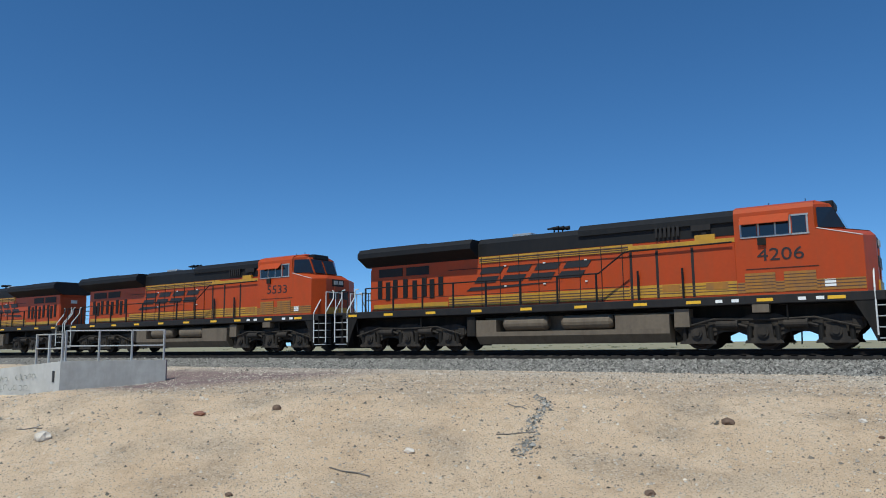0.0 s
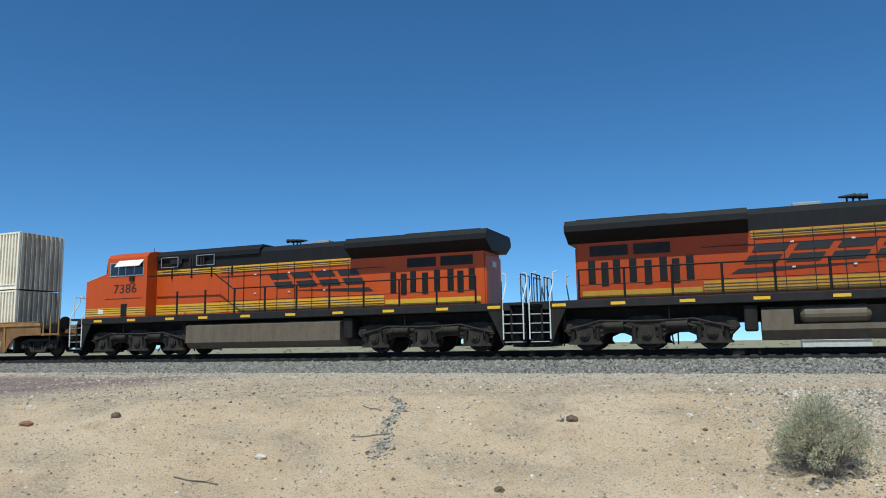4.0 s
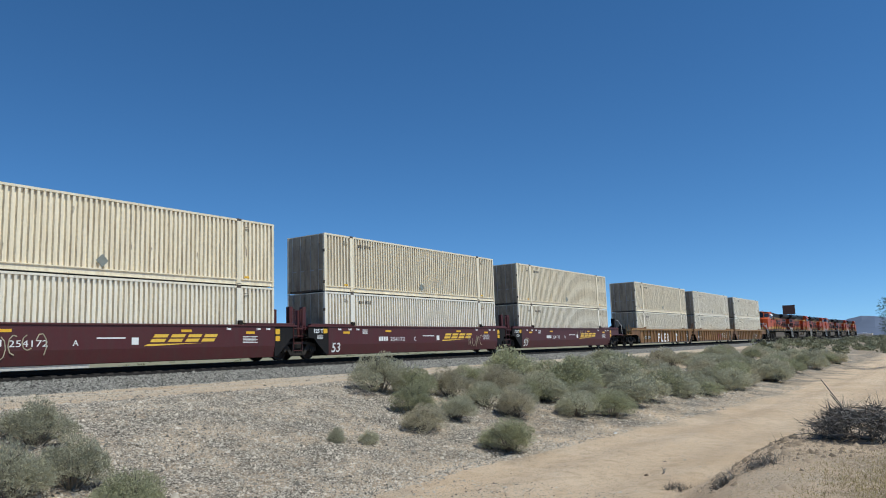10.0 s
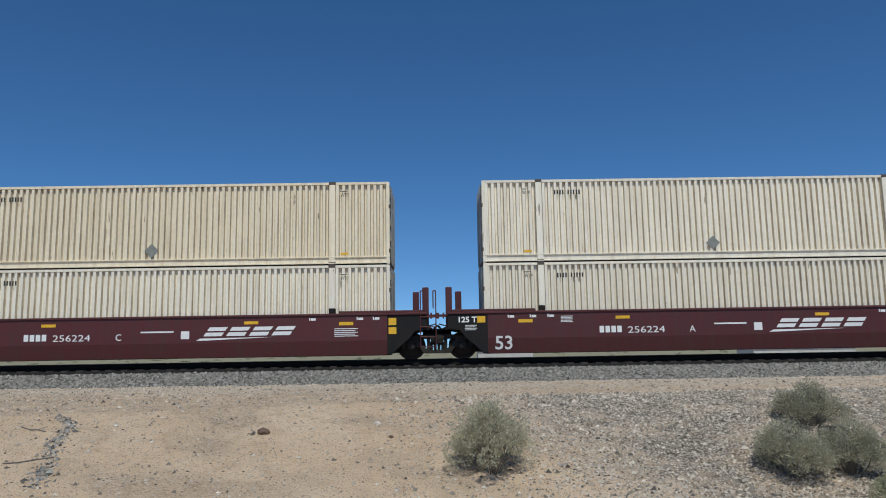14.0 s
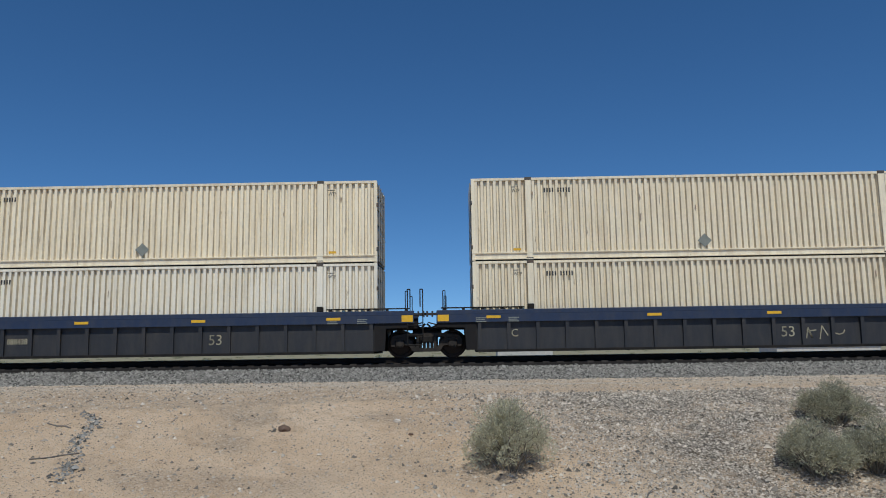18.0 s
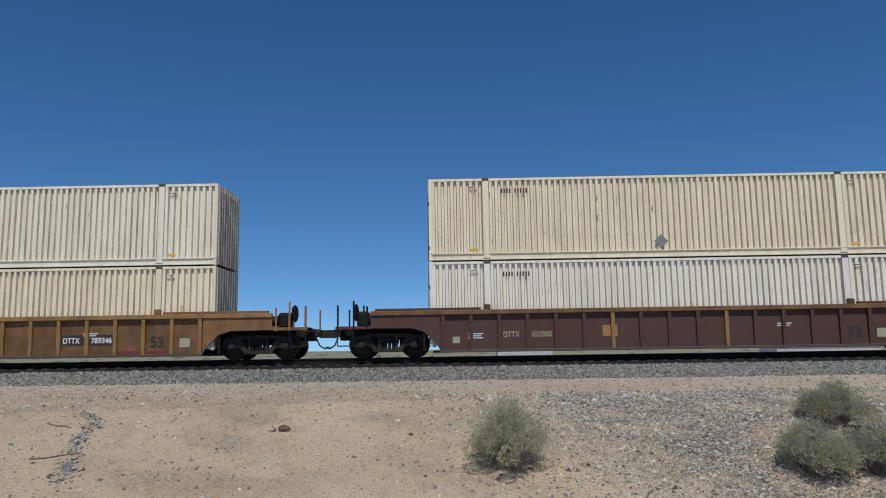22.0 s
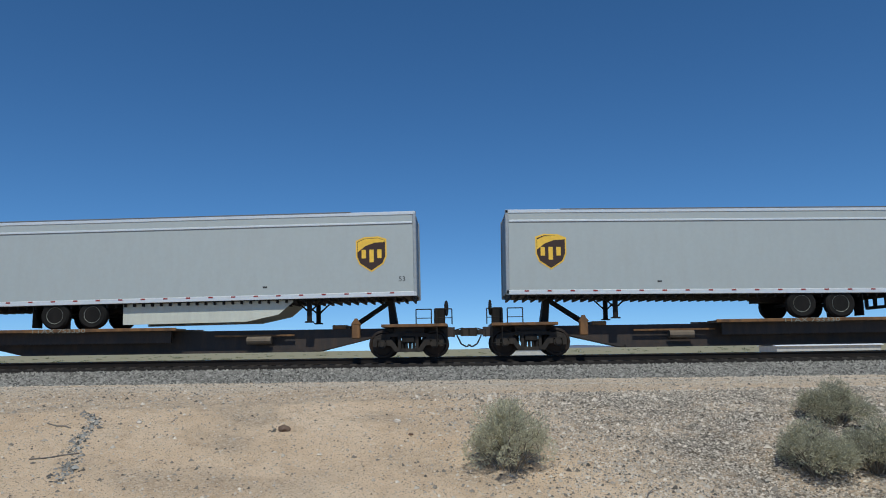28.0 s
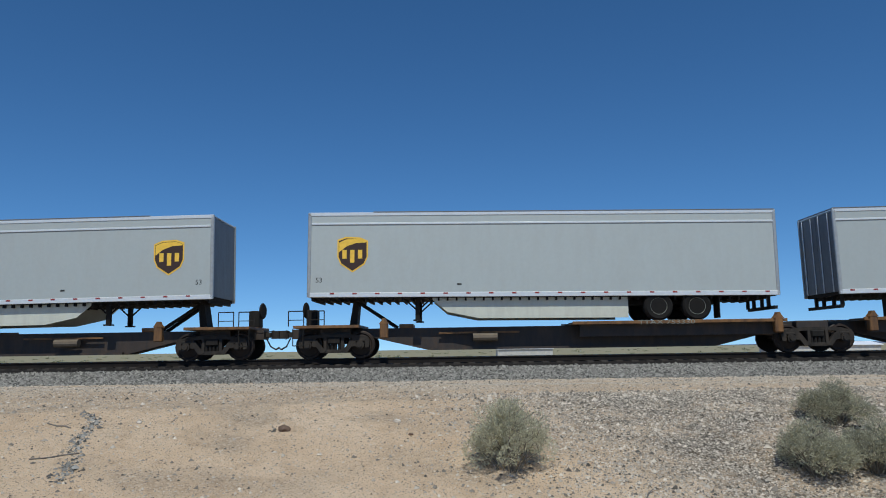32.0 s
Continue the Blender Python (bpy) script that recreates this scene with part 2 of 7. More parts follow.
    "twig": material("grey_twig_bark", (0.17, 0.145, 0.115), 0.9, vary=0.2),
    "deadtwig": material("bleached_dead_twig", (0.15, 0.135, 0.12), 0.9, vary=0.25, island=0.6),
    "drygrass": material("straw_dry_grass", (0.40, 0.32, 0.15), 0.85, vary=0.2, island=0.25),
    "sage": material("grey_green_leaf", (0.47, 0.45, 0.325), 0.9, vary=0.15, island=0.22, rnd=0.14, spec=0.2, leaf=0.4),
    "olive": material("olive_green_leaf", (0.40, 0.395, 0.25), 0.9, vary=0.15, island=0.22, rnd=0.12, spec=0.2, leaf=0.4),
    "nearblack": material("sooty_end_plate", (0.011, 0.010, 0.010), 0.7, dirt=(0.03, 0.022, 0.018), dirt_amt=0.4, spec=0.25),
    "green": material("fresh_green_leaf", (0.16, 0.20, 0.085), 0.8, vary=0.15, island=0.3, rnd=0.1, leaf=0.4),
    "tan": material("dry_tan_leaf", (0.52, 0.47, 0.34), 0.9, vary=0.15, island=0.22, rnd=0.1, spec=0.2, leaf=0.4),
    "treeleaf": material("dark_green_leaf", (0.055, 0.085, 0.035), 0.75, island=0.35),
    # distance haze is put into the mountains' blue-grey base colour
    "mountain": material("hazy_far_mountain", (0.13, 0.155, 0.215), 1.0, vary=0.15, grain=0.004, spec=0.0),
    "farscrub": material("far_scrub", (0.26, 0.26, 0.165), 0.95, island=0.35),
    "roofwhite": material("white_metal_roof", (0.80, 0.82, 0.86), 0.4, vary=0.03),
    "billboard": material("brown_billboard_back", (0.07, 0.04, 0.038), 0.8),
    "paperwhite": material("pale_litter", (0.75, 0.75, 0.74), 0.7),
}


def ground_material():
    """Pale desert dirt; grey gravel on the bank to the +x side; packed sand on the track road."""
    m = bpy.data.materials.new("desert_dirt")
    m.use_nodes = True
    nt, nd = m.node_tree, m.node_tree.nodes
    b = nd["Principled BSDF"]
    b.inputs["Roughness"].default_value = 0.95
    b.inputs["Specular IOR Level"].default_value = 0.15
    tc = nd.new("ShaderNodeTexCoord")

    def noise_(scale, detail=6, rough=0.6):
        n = nd.new("ShaderNodeTexNoise")
        n.inputs["Scale"].default_value, n.inputs["Detail"].default_value, n.inputs["Roughness"].default_value = scale, detail, rough
        nt.links.new(tc.outputs["Object"], n.inputs["Vector"])
        return n.outputs["Fac"]

    def ramp(src, a, z):
        r = nd.new("ShaderNodeMapRange")
        r.inputs["From Min"].default_value, r.inputs["From Max"].default_value = a, z
        nt.links.new(src, r.inputs["Value"])
        return r.outputs[0]

    def mixc(fac, a, c):
        mx = nd.new("ShaderNodeMix")
        mx.data_type = "RGBA"
        nt.links.new(fac, mx.inputs["Factor"])
        for sock, v in (("A", a), ("B", c)):
            if isinstance(v, tuple):
                mx.inputs[sock].default_value = (*v, 1)
            else:
                nt.links.new(v, mx.inputs[sock])
        return mx.outputs["Result"]

    gravel = nd.new("ShaderNodeAttribute")
    gravel.attribute_name = "gravel"
    red = nd.new("ShaderNodeAttribute")
    red.attribute_name = "redgravel"
    base = mixc(ramp(noise_(0.35), 0.35, 0.7), (0.63, 0.46, 0.305), (0.735, 0.57, 0.405))
    base = mixc(ramp(noise_(2.3), 0.5, 0.75), base, (0.52, 0.37, 0.24))
    speck = ramp(noise_(38, 3, 0.5), 0.60, 0.66)
    base = mixc(speck, base, (0.24, 0.18, 0.13))
    pale = ramp(noise_(31, 3, 0.5), 0.66, 0.70)
    base = mixc(pale, base, (0.62, 0.55, 0.46))
    def pebble(scale):
        v = nd.new("ShaderNodeTexVoronoi")
        v.inputs["Scale"].default_value = scale
        nt.links.new(tc.outputs["Object"], v.inputs["Vector"])
        sp = nd.new("ShaderNodeSeparateColor")
        nt.links.new(v.outputs["Color"], sp.inputs[0])
        return sp.outputs[0], v.outputs["Distance"]
    cell, gap = pebble(21)
    cell2, gap2 = pebble(34)
    grav = mixc(cell, (0.18, 0.157, 0.128), (0.51, 0.455, 0.38))
    grav = mixc(ramp(gap, 0.42, 0.62), grav, (0.10, 0.08, 0.06))
    chip = nd.new("ShaderNodeMath")
    chip.operation = "MULTIPLY"
    nt.links.new(ramp(cell2, 0.72, 0.76), chip.inputs[0])
    nt.links.new(ramp(gap2, 0.42, 0.34), chip.inputs[1])
    base = mixc(chip.outputs[0], base, mixc(ramp(noise_(13, 2, 0.5), 0.42, 0.58), (0.30, 0.22, 0.16), (0.66, 0.56, 0.45)))
    redg = mixc(ramp(noise_(24, 4, 0.7), 0.35, 0.62), (0.15, 0.10, 0.095), (0.30, 0.215, 0.20))
    patch = nd.new("ShaderNodeMath")
    patch.operation = "MULTIPLY"
    nt.links.new(gravel.outputs["Fac"], patch.inputs[0])
    nt.links.new(ramp(noise_(0.9, 8, 0.7), 0.30, 0.55), patch.inputs[1])
    base = mixc(patch.outputs[0], base, grav)
    base = mixc(red.outputs["Fac"], base, redg)
    # the ground turns to a darker tan-green far over the plain
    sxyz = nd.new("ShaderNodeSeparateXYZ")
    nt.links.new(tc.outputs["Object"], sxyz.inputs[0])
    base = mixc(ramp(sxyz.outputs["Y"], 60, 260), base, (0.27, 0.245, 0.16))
    # pale wheel-packed shoulder beside the ballast
    mp = nd.new("ShaderNodeMapping")
    mp.inputs["Scale"].default_value = (0.10, 1.5, 1.0)
    nt.links.new(tc.outputs["Object"], mp.inputs["Vector"])
    rut = nd.new("ShaderNodeTexNoise")
    rut.inputs["Scale"].default_value, rut.inputs["Detail"].default_value = 1.6, 5
    nt.links.new(mp.outputs[0], rut.inputs["Vector"])
    packed = ramp(rut.outputs["Fac"], 0.36, 0.62)
    for lo, hi in ((18.6, 20.2), (23.0, 22.2)):
        pm = nd.new("ShaderNodeMath")
        pm.operation = "MULTIPLY"
        nt.links.new(packed, pm.inputs[0])
        nt.links.new(ramp(sxyz.outputs["Y"], lo, hi), pm.inputs[1])
        packed = pm.outputs[0]
    base = mixc(packed, base, mixc(ramp(noise_(26, 4, 0.7), 0.42, 0.62), (0.61, 0.53, 0.43), (0.38, 0.325, 0.265)))
    nt.links.new(base, b.inputs["Base Color"])
    n1 = noise_(9, 8, 0.7)
    n2 = noise_(45, 4, 0.6)
    add = nd.new("ShaderNodeMath")
    nt.links.new(n1, add.inputs[0])
    nt.links.new(n2, add.inputs[1])
    bp = nd.new("ShaderNodeBump")
    bp.inputs["Strength"].default_value, bp.inputs["Distance"].default_value = 0.9, 0.05
    nt.links.new(add.outputs[0], bp.inputs["Height"])
    nt.links.new(bp.outputs[0], b.inputs["Normal"])
    return m


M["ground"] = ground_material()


# ---- mesh helpers ----
def part(name, bm, mat, parent=None, label="", smooth=False):
    """Links a bmesh as one mesh object under a thing or a part."""
    me = bpy.data.meshes.new(name)
    bm.normal_update()
    bm.to_mesh(me)
    bm.free()
    me.materials.append(M[mat])
    if smooth:
        me.shade_smooth()
    ob = new(name, me)
    if parent:
        ob.parent = parent
    if label:
        ob["label"] = label
    return ob


def mesh_part(name, verts, faces, mat, parent=None, label="", smooth=False):
    me = bpy.data.meshes.new(name)
    me.from_pydata(verts, [], faces)
    me.materials.append(M[mat])
    if smooth:
        me.shade_smooth()
    ob = new(name, me)
    if parent:
        ob.parent = parent
    if label:
        ob["label"] = label
    return ob


def again(ob, x=0, y=0, z=0, rz=0, parent=None):
    """A further piece on the same mesh."""
    o = new(ob.name.split(".")[0], ob.data)
    o.parent = parent or ob.parent
    o.matrix_basis = pose(x, y, z, 0, 0, rz)
    if "label" in ob:
        o["label"] = ob["label"]
    return o


def empty(name, label, category, group=""):
    ob = new(name)
    ob.empty_display_size = 0.3
    return tagged(ob, label, category, group)


def box(bm, x0, x1, y0, y1, z0, z1, bev=0.0):
    vs = [bm.verts.new((x, y, z)) for x in (x0, x1) for y in (y0, y1) for z in (z0, z1)]
    fs = [bm.faces.new([vs[i] for i in q]) for q in ((0, 1, 3, 2), (4, 6, 7, 5), (0, 4, 5, 1), (2, 3, 7, 6), (0, 2, 6, 4), (1, 5, 7, 3))]
    if bev:
        es = list({e for f in fs for e in f.edges})
        bmesh.ops.bevel(bm, geom=es, offset=bev, segments=1, affect="EDGES")
    return bm


def prism(bm, pts, axis, a, c):
    """Extrudes the outline pts along an axis from a to c. Outline in (x,z) for 'y', (y,z) for 'x', (x,y) for 'z'."""
    def at(p, s):
        return {"x": (s, p[0], p[1]), "y": (p[0], s, p[1]), "z": (p[0], p[1], s)}[axis]
    lo = [bm.verts.new(at(p, a)) for p in pts]
    hi = [bm.verts.new(at(p, c)) for p in pts]
    n = len(pts)
    caps = [bm.faces.new(lo), bm.faces.new(hi[::-1])]
    for i in range(n):
        bm.faces.new((lo[i], hi[i], hi[(i + 1) % n], lo[(i + 1) % n]))
    bmesh.ops.recalc_face_normals(bm, faces=bm.faces)
    return bm


def rod_(bm, p, q, r, n=6, r2=None):
    p, q = Vector(p), Vector(q)
    d = (q - p).normalized()
    u = d.orthogonal().normalized()
    v = d.cross(u)
    rings = []
    for c, rr in ((p, r), (q, r if r2 is None else r2)):
        rings.append([bm.verts.new(c + rr * (math.cos(2 * math.pi * i / n) * u + math.sin(2 * math.pi * i / n) * v)) for i in range(n)])
    for i in range(n):
        bm.faces.new((rings[0][i], rings[0][(i + 1) % n], rings[1][(i + 1) % n], rings[1][i]))
    bm.faces.new(rings[0][::-1])
    bm.faces.new(rings[1])
    return bm


def pipe(bm, pts, r, n=6):
    for a, c in zip(pts, pts[1:]):
        rod_(bm, a, c, r, n)
    return bm


def lathe(bm, prof, axis_y0=0.0, n=20, cx=0.0, cz=0.0):
    """Turns (radius, y) pairs about an axis along y."""
    rings = []
    for r, y in prof:
        rings.append([bm.verts.new((cx + r * math.cos(2 * math.pi * i / n), axis_y0 + y, cz + r * math.sin(2 * math.pi * i / n))) for i in range(n)])
    for a, c in zip(rings, rings[1:]):
        for i in range(n):
            bm.faces.new((a[i], a[(i + 1) % n], c[(i + 1) % n], c[i]))
    bm.faces.new(rings[0][::-1])
    bm.faces.new(rings[-1])
    bmesh.ops.recalc_face_normals(bm, faces=bm.faces)
    return bm


def B():
    return bmesh.new()


LETTERS = {}


def lettering(name, words, size, mat, parent, x, y, z, side=-1, shear=0.0, bold=0.0, label="", align="LEFT", width=0.0):
    """Raised lettering on a side that faces -y (side=-1) or +y."""
    key = (words, size, mat, side, shear, bold, align, width)
    if key in LETTERS:
        ob = new(name, LETTERS[key])
        ob.parent, ob.location = parent, (x, y, z)
        if label:
            ob["label"] = label
        return ob
    cu = bpy.data.curves.new("words", "FONT")
    cu.body, cu.size, cu.extrude, cu.shear, cu.offset, cu.align_x, cu.resolution_u = words, size, 0.002, shear, bold, align, 3
    tmp = bpy.data.objects.new("words", cu)
    me = bpy.data.meshes.new_from_object(tmp)
    bpy.data.objects.remove(tmp)
    bpy.data.curves.remove(cu)
    LETTERS[key] = me
    if width:
        got = max(v.co.x for v in me.vertices) - min(v.co.x for v in me.vertices)
        for v in me.vertices:
            v.co.x *= width / got
    me.transform(Matrix.Rotation(radians(90), 4, "X"))
    if side > 0:
        me.transform(Matrix.Rotation(radians(180), 4, "Z"))
    me.materials.clear()
    me.materials.append(M[mat])
    ob = new(name, me)
    ob.parent = parent
    ob.location = (x, y, z)
    if label:
        ob["label"] = label
    return ob


def bars(bm, x, z, w, h, y, n=1, gap=0.0, t=0.004, side=-1):
    """Plain bars in a column, on a side wall at y."""
    for i in range(n):
        zz = z - i * (h + gap)
        box(bm, x, x + w * (1 - 0.12 * (i % 2)), min(y, y + side * t), max(y, y + side * t), zz, zz + h)
    return bm


# ---- ground ----
def interp(v, table):
    return np.interp(v, [a for a, _ in table], [c for _, c in table])


CREST_Y = [(-60, 9.0), (-26, 9.5), (-14, 11.0), (-7, 14.5), (0, 17.0), (10, 18.0), (30, 18.5), (90, 18.5)]
TOE_Y = [(-60, 2.0), (-30, 3.5), (-14, 5.5), (-4, 8.5), (5, 10.2), (15, 10.2), (20, 9.7), (31, 8.6), (45, 7.8), (90, 7.6)]
TOE_Z = [(-60, -2.2), (-20, -2.3), (0, -2.6), (200, -2.6)]
ROAD_Y = [(-60, -4.0), (-20, -1.5), (0, 3.6), (14, 4.8), (20, 4.6), (26, 3.8), (41, 2.9), (90, 2.0)]
MOUND_Z = [(-60, -2.3), (-20, -2.0), (-6, -1.5), (14, -1.5), (30, -1.75), (60, -2.3), (400, -2.4)]


def ground_z(x, y):
    """Height of the bare ground under a place (arrays welcome)."""
    x, y = np.asarray(x, float), np.asarray(y, float)
    yc, yt, zt = interp(x, CREST_Y), interp(x, TOE_Y), interp(x, TOE_Z)
    yr, zm = interp(x, ROAD_Y), interp(x, MOUND_Z)
    z = np.full(np.broadcast(x, y).shape, -1.2)
    shoulder = -0.66 - 0.16 * np.clip((22.7 - y) / np.maximum(22.7 - yc, 0.1), 0, 1)
    k = np.clip((yc - y) / np.maximum(yc - yt, 0.1), 0, 1)
    k = k * 0.75 + 0.25 * k * k * (3 - 2 * k)
    bank = shoulder + (zt + 0.82) * k
    # the slope that runs down to the wash beside the headwall
    bank = bank - 0.72 * np.clip((-19.0 - x) / 7.0, 0, 1) * np.clip((19.0 - y) / 4.0, 0, 1)
    dip = np.clip((-26.4 - x) / 2.0, 0, 1) * np.clip((14.4 - y) / 1.0, 0, 1)
    bank = bank * (1 - dip) + np.minimum(bank, -2.0) * dip
    far = -0.66 - 1.9 * np.clip((y - 30.0) / 25.0, 0, 1)
    road = zt + 0.05 * np.cos((y - 0.5 * (yt + yr)) * 2.6) * (y < yt) * (y > yr)
    mound = zt + (zm - zt) * (lambda q: q * q * (3 - 2 * q))(np.clip((yr - y) / 2.4, 0, 1))
    z = np.where(y > TRACK_Y, far, np.where(y > yt, bank, np.where(y > yr, road, mound)))
    return z


def rough_z(x, y, z=None, yc=None, yt=None):
    """Ground with its small lumps and gullies."""
    if z is None:
        z, yc, yt = float(ground_z(x, y)), float(interp(x, CREST_Y)), float(interp(x, TOE_Y))
    if yt - 9 < y < 23.5 and -70 < x < 130:
        on_bank = max(0.0, min(1.0, (yc - y) / 1.5)) * max(0.0, min(1.0, (y - yt + 0.5) / 1.5))
        n = noise.noise(Vector((x * 0.9, y * 0.35, 3.1)))
        z += 0.06 * on_bank * n + 0.030 * noise.noise(Vector((x * 2.3, y * 2.1, 9.0))) + 0.012 * noise.noise(Vector((x * 7, y * 7, 1.0)))
    elif y > 40:
        z += 0.15 * noise.noise(Vector((x * 0.05, y * 0.05, 0.0)))
    return z


def axis(lo, dense_lo, dense_hi, hi, step, grow=1.28):
    out = list(np.arange(dense_lo, dense_hi + 1e-6, step))
    s, v = step, dense_hi
    while v < hi:
        s *= grow
        v += s
        out.append(v)
    s, v = step, dense_lo
    while v > lo:
        s *= grow
        v -= s
        out.insert(0, v)
    return out


GRID = []


def surf(x, y):
    """Height of the ground sheet itself under many places at once."""
    gx, gy, gz = GRID
    i = np.clip(np.searchsorted(gx, x) - 1, 0, len(gx) - 2)
    j = np.clip(np.searchsorted(gy, y) - 1, 0, len(gy) - 2)
    u, v = (x - gx[i]) / (gx[i + 1] - gx[i]), (y - gy[j]) / (gy[j + 1] - gy[j])
    return (gz[j, i] * (1 - u) + gz[j, i + 1] * u) * (1 - v) + (gz[j + 1, i] * (1 - u) + gz[j + 1, i + 1] * u) * v


def build_ground():
    xs, ys = axis(-4500, -42, 75, 4500, 0.24), axis(-400, 0, 24, 4500, 0.24)
    verts, grav, redg = [], [], []
    flat = ground_z(np.array(xs)[None, :], np.array(ys)[:, None]).tolist()
    crest, toe = interp(xs, CREST_Y).tolist(), interp(xs, TOE_Y).tolist()
    for j, y in enumerate(ys):
        for i, x in enumerate(xs):
            yc, yt = crest[i], toe[i]
            verts.append((x, y, rough_z(x, y, flat[j][i], yc, yt)))
            edge = -0.2 + 1.6 * noise.noise(Vector((x * 0.2, y * 0.3, 5.0)))
            g = max(0.0, min(1.0, (x - edge - 0.35 * (yc - y)) / 3.0)) if yt - 1.5 < y < yc + 0.5 else 0.0
            g *= max(0.0, min(1.0, (y - yt + 0.9 + 2.2 * noise.noise(Vector((x * 0.45, y * 0.45, 8.0)))) / 1.8))
            if yt < y < yc + 4:
                g = max(g, min(0.4, max(0.0, 1.2 * noise.noise(Vector((x * 0.6, y * 0.9, 2.0))) - 0.05)))
            g = max(g, 0.30 if yc < y < 23.5 and x > -20 else 0.0)
            if y < yt - 2.0 and 4 < x < 40:
                g = max(g, min(0.6, max(0.0, (interp(x, ROAD_Y) - y - 1.9) / 1.5)) * (0.75 + 0.6 * noise.noise(Vector((x * 0.7, y * 0.9, 6.0)))))
            r = max(0.0, min(1.0, (-15.0 - x) / 3.0)) * max(0.0, min(1.0, (x + 27.5) / 1.0)) * max(0.0, min(1.0, (y - 10.8) / 1.2)) * max(0.0, min(1.0, (24 - y) / 1.0))
            grav.append(g)
            redg.append(r)
    nx, ny = len(xs), len(ys)
    GRID.extend((np.array(xs), np.array(ys), np.array([v[2] for v in verts]).reshape(ny, nx)))
    faces = [(j * nx + i, j * nx + i + 1, (j + 1) * nx + i + 1, (j + 1) * nx + i) for j in range(ny - 1) for i in range(nx - 1)]
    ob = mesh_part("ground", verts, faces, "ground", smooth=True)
    for nm, vals in (("gravel", grav), ("redgravel", redg)):
        ob.data.attributes.new(nm, "FLOAT", "POINT").data.foreach_set("value", vals)
    tagged(ob, "pale sandy desert ground with grey gravel bank and dirt road", "ground", kind="structure")


build_ground()


def stones(name, label, x, y, z, size, mat, seed):
    """Loose stones as one object: squashed, turned, bedded in the ground at the given places."""
    rng = np.random.default_rng(seed)
    n = len(x)
    base = np.array(((1, 0, -0.1), (-1, 0, 0), (0, 1, -0.1), (0, -1, 0), (0.2, 0.2, 0.8)))
    tri = np.array(((0, 2, 4), (2, 1, 4), (1, 3, 4), (3, 0, 4)))
    p = base[None] * rng.uniform(0.55, 1.3, (n, 5, 1)) * np.asarray(size)[:, None, None]
    a = rng.uniform(0, 6.28, n)
    ca, sa = np.cos(a)[:, None], np.sin(a)[:, None]
    v = np.stack([p[:, :, 0] * ca - p[:, :, 1] * sa + np.asarray(x)[:, None], p[:, :, 0] * sa + p[:, :, 1] * ca + np.asarray(y)[:, None],
                  p[:, :, 2] + np.asarray(z)[:, None]], 2).reshape(-1, 3)
    f = (tri[None] + 5 * np.arange(n)[:, None, None]).reshape(-1, 3)
    me = bpy.data.meshes.new(name)
    me.vertices.add(len(v))
    me.vertices.foreach_set("co", v.ravel())
    me.loops.add(f.size)
    me.loops.foreach_set("vertex_index", f.ravel())
    me.polygons.add(len(f))
    me.polygons.foreach_set("loop_start", np.arange(0, f.size, 3))
    me.update(calc_edges=True)
    me.materials.append(M[mat])
    return tagged(new(name, me), label, "stones", kind="stuff")


# ---- track ----
def build_track():
    bal = B()
    prof = [(22.4, -0.68), (24.25, -0.36), (24.8, -0.34), (27.7, -0.34), (28.3, -0.36), (30.1, -0.68)]
    xs = axis(-3000, -40, 60, 3000, 0.5, 1.35)
    rows = []
    for x in xs:
        row = []
        for i, (y, z) in enumerate(prof):
            dz = 0.03 * noise.noise(Vector((x * 1.7, i * 3.3, 0)))
            dy = 0.07 * noise.noise(Vector((x * 1.1, i * 7.7, 4)))
            row.append(bal.verts.new((x, y + dy, z + dz)))
        rows.append(row)
    for a, c in zip(rows, rows[1:]):
        for i in range(len(prof) - 1):
            bal.faces.new((a[i], c[i], c[i + 1], a[i + 1]))
    ob = part("ballast_bed", bal, "ballast")
    tagged(ob, "grey crushed stone ballast bed under the track", "ballast", kind="structure")
    # black strip along the ties: shade under the train put into its colour
    bm = B()
    prism(bm, [(24.86, -0.36), (24.98, -0.215), (27.54, -0.215), (27.66, -0.36)], "x", -3000, 3000)
    tagged(part("crib_ballast", bm, "crib"), "black ballast between the ties, the train's shade in its colour", "ballast", kind="structure")
    track = empty("railway_track", "single railway track with dark rails on timber ties", "railway track")
    tagged(track, kind="structure")
    shape = [(-0.07, -0.185), (0.07, -0.185), (0.07, -0.17), (0.01, -0.155), (0.009, -0.05), (0.037, -0.035), (0.037, -0.006),
             (0.03, -0.001), (-0.03, -0.001), (-0.037, -0.006), (-0.037, -0.035), (-0.009, -0.05), (-0.01, -0.155), (-0.07, -0.17)]
    for s in (-1, 1):
        bm = B()
        prism(bm, [(TRACK_Y + s * 0.754 + p[0], p[1]) for p in shape], "x", -3000, 3000)
        r = part("rail", bm, "rail", track)
        bm = B()
        box(bm, -3000, 3000, TRACK_Y + s * 0.754 - 0.027, TRACK_Y + s * 0.754 + 0.027, -0.001, 0.0)
        part("running_surface", bm, "railtop", r, "polished steel rail head")
    tie = None
    for i in range(150):
        x = -33 + i * 0.50
        if tie is None:
            bm = B()
            box(bm, -0.115, 0.115, -1.31, 1.31, -0.37, -0.19, 0.01)
            tie = part("tie", bm, "tie", track)
            tie.location = (x, TRACK_Y, 0)
        else:
            again(tie, x + 0.03 * noise.noise(Vector((i * 1.7, 0, 0))), TRACK_Y, 0, 1.2 * noise.noise(Vector((0, i * 2.1, 0))))
    bm = B()
    for i in range(700):
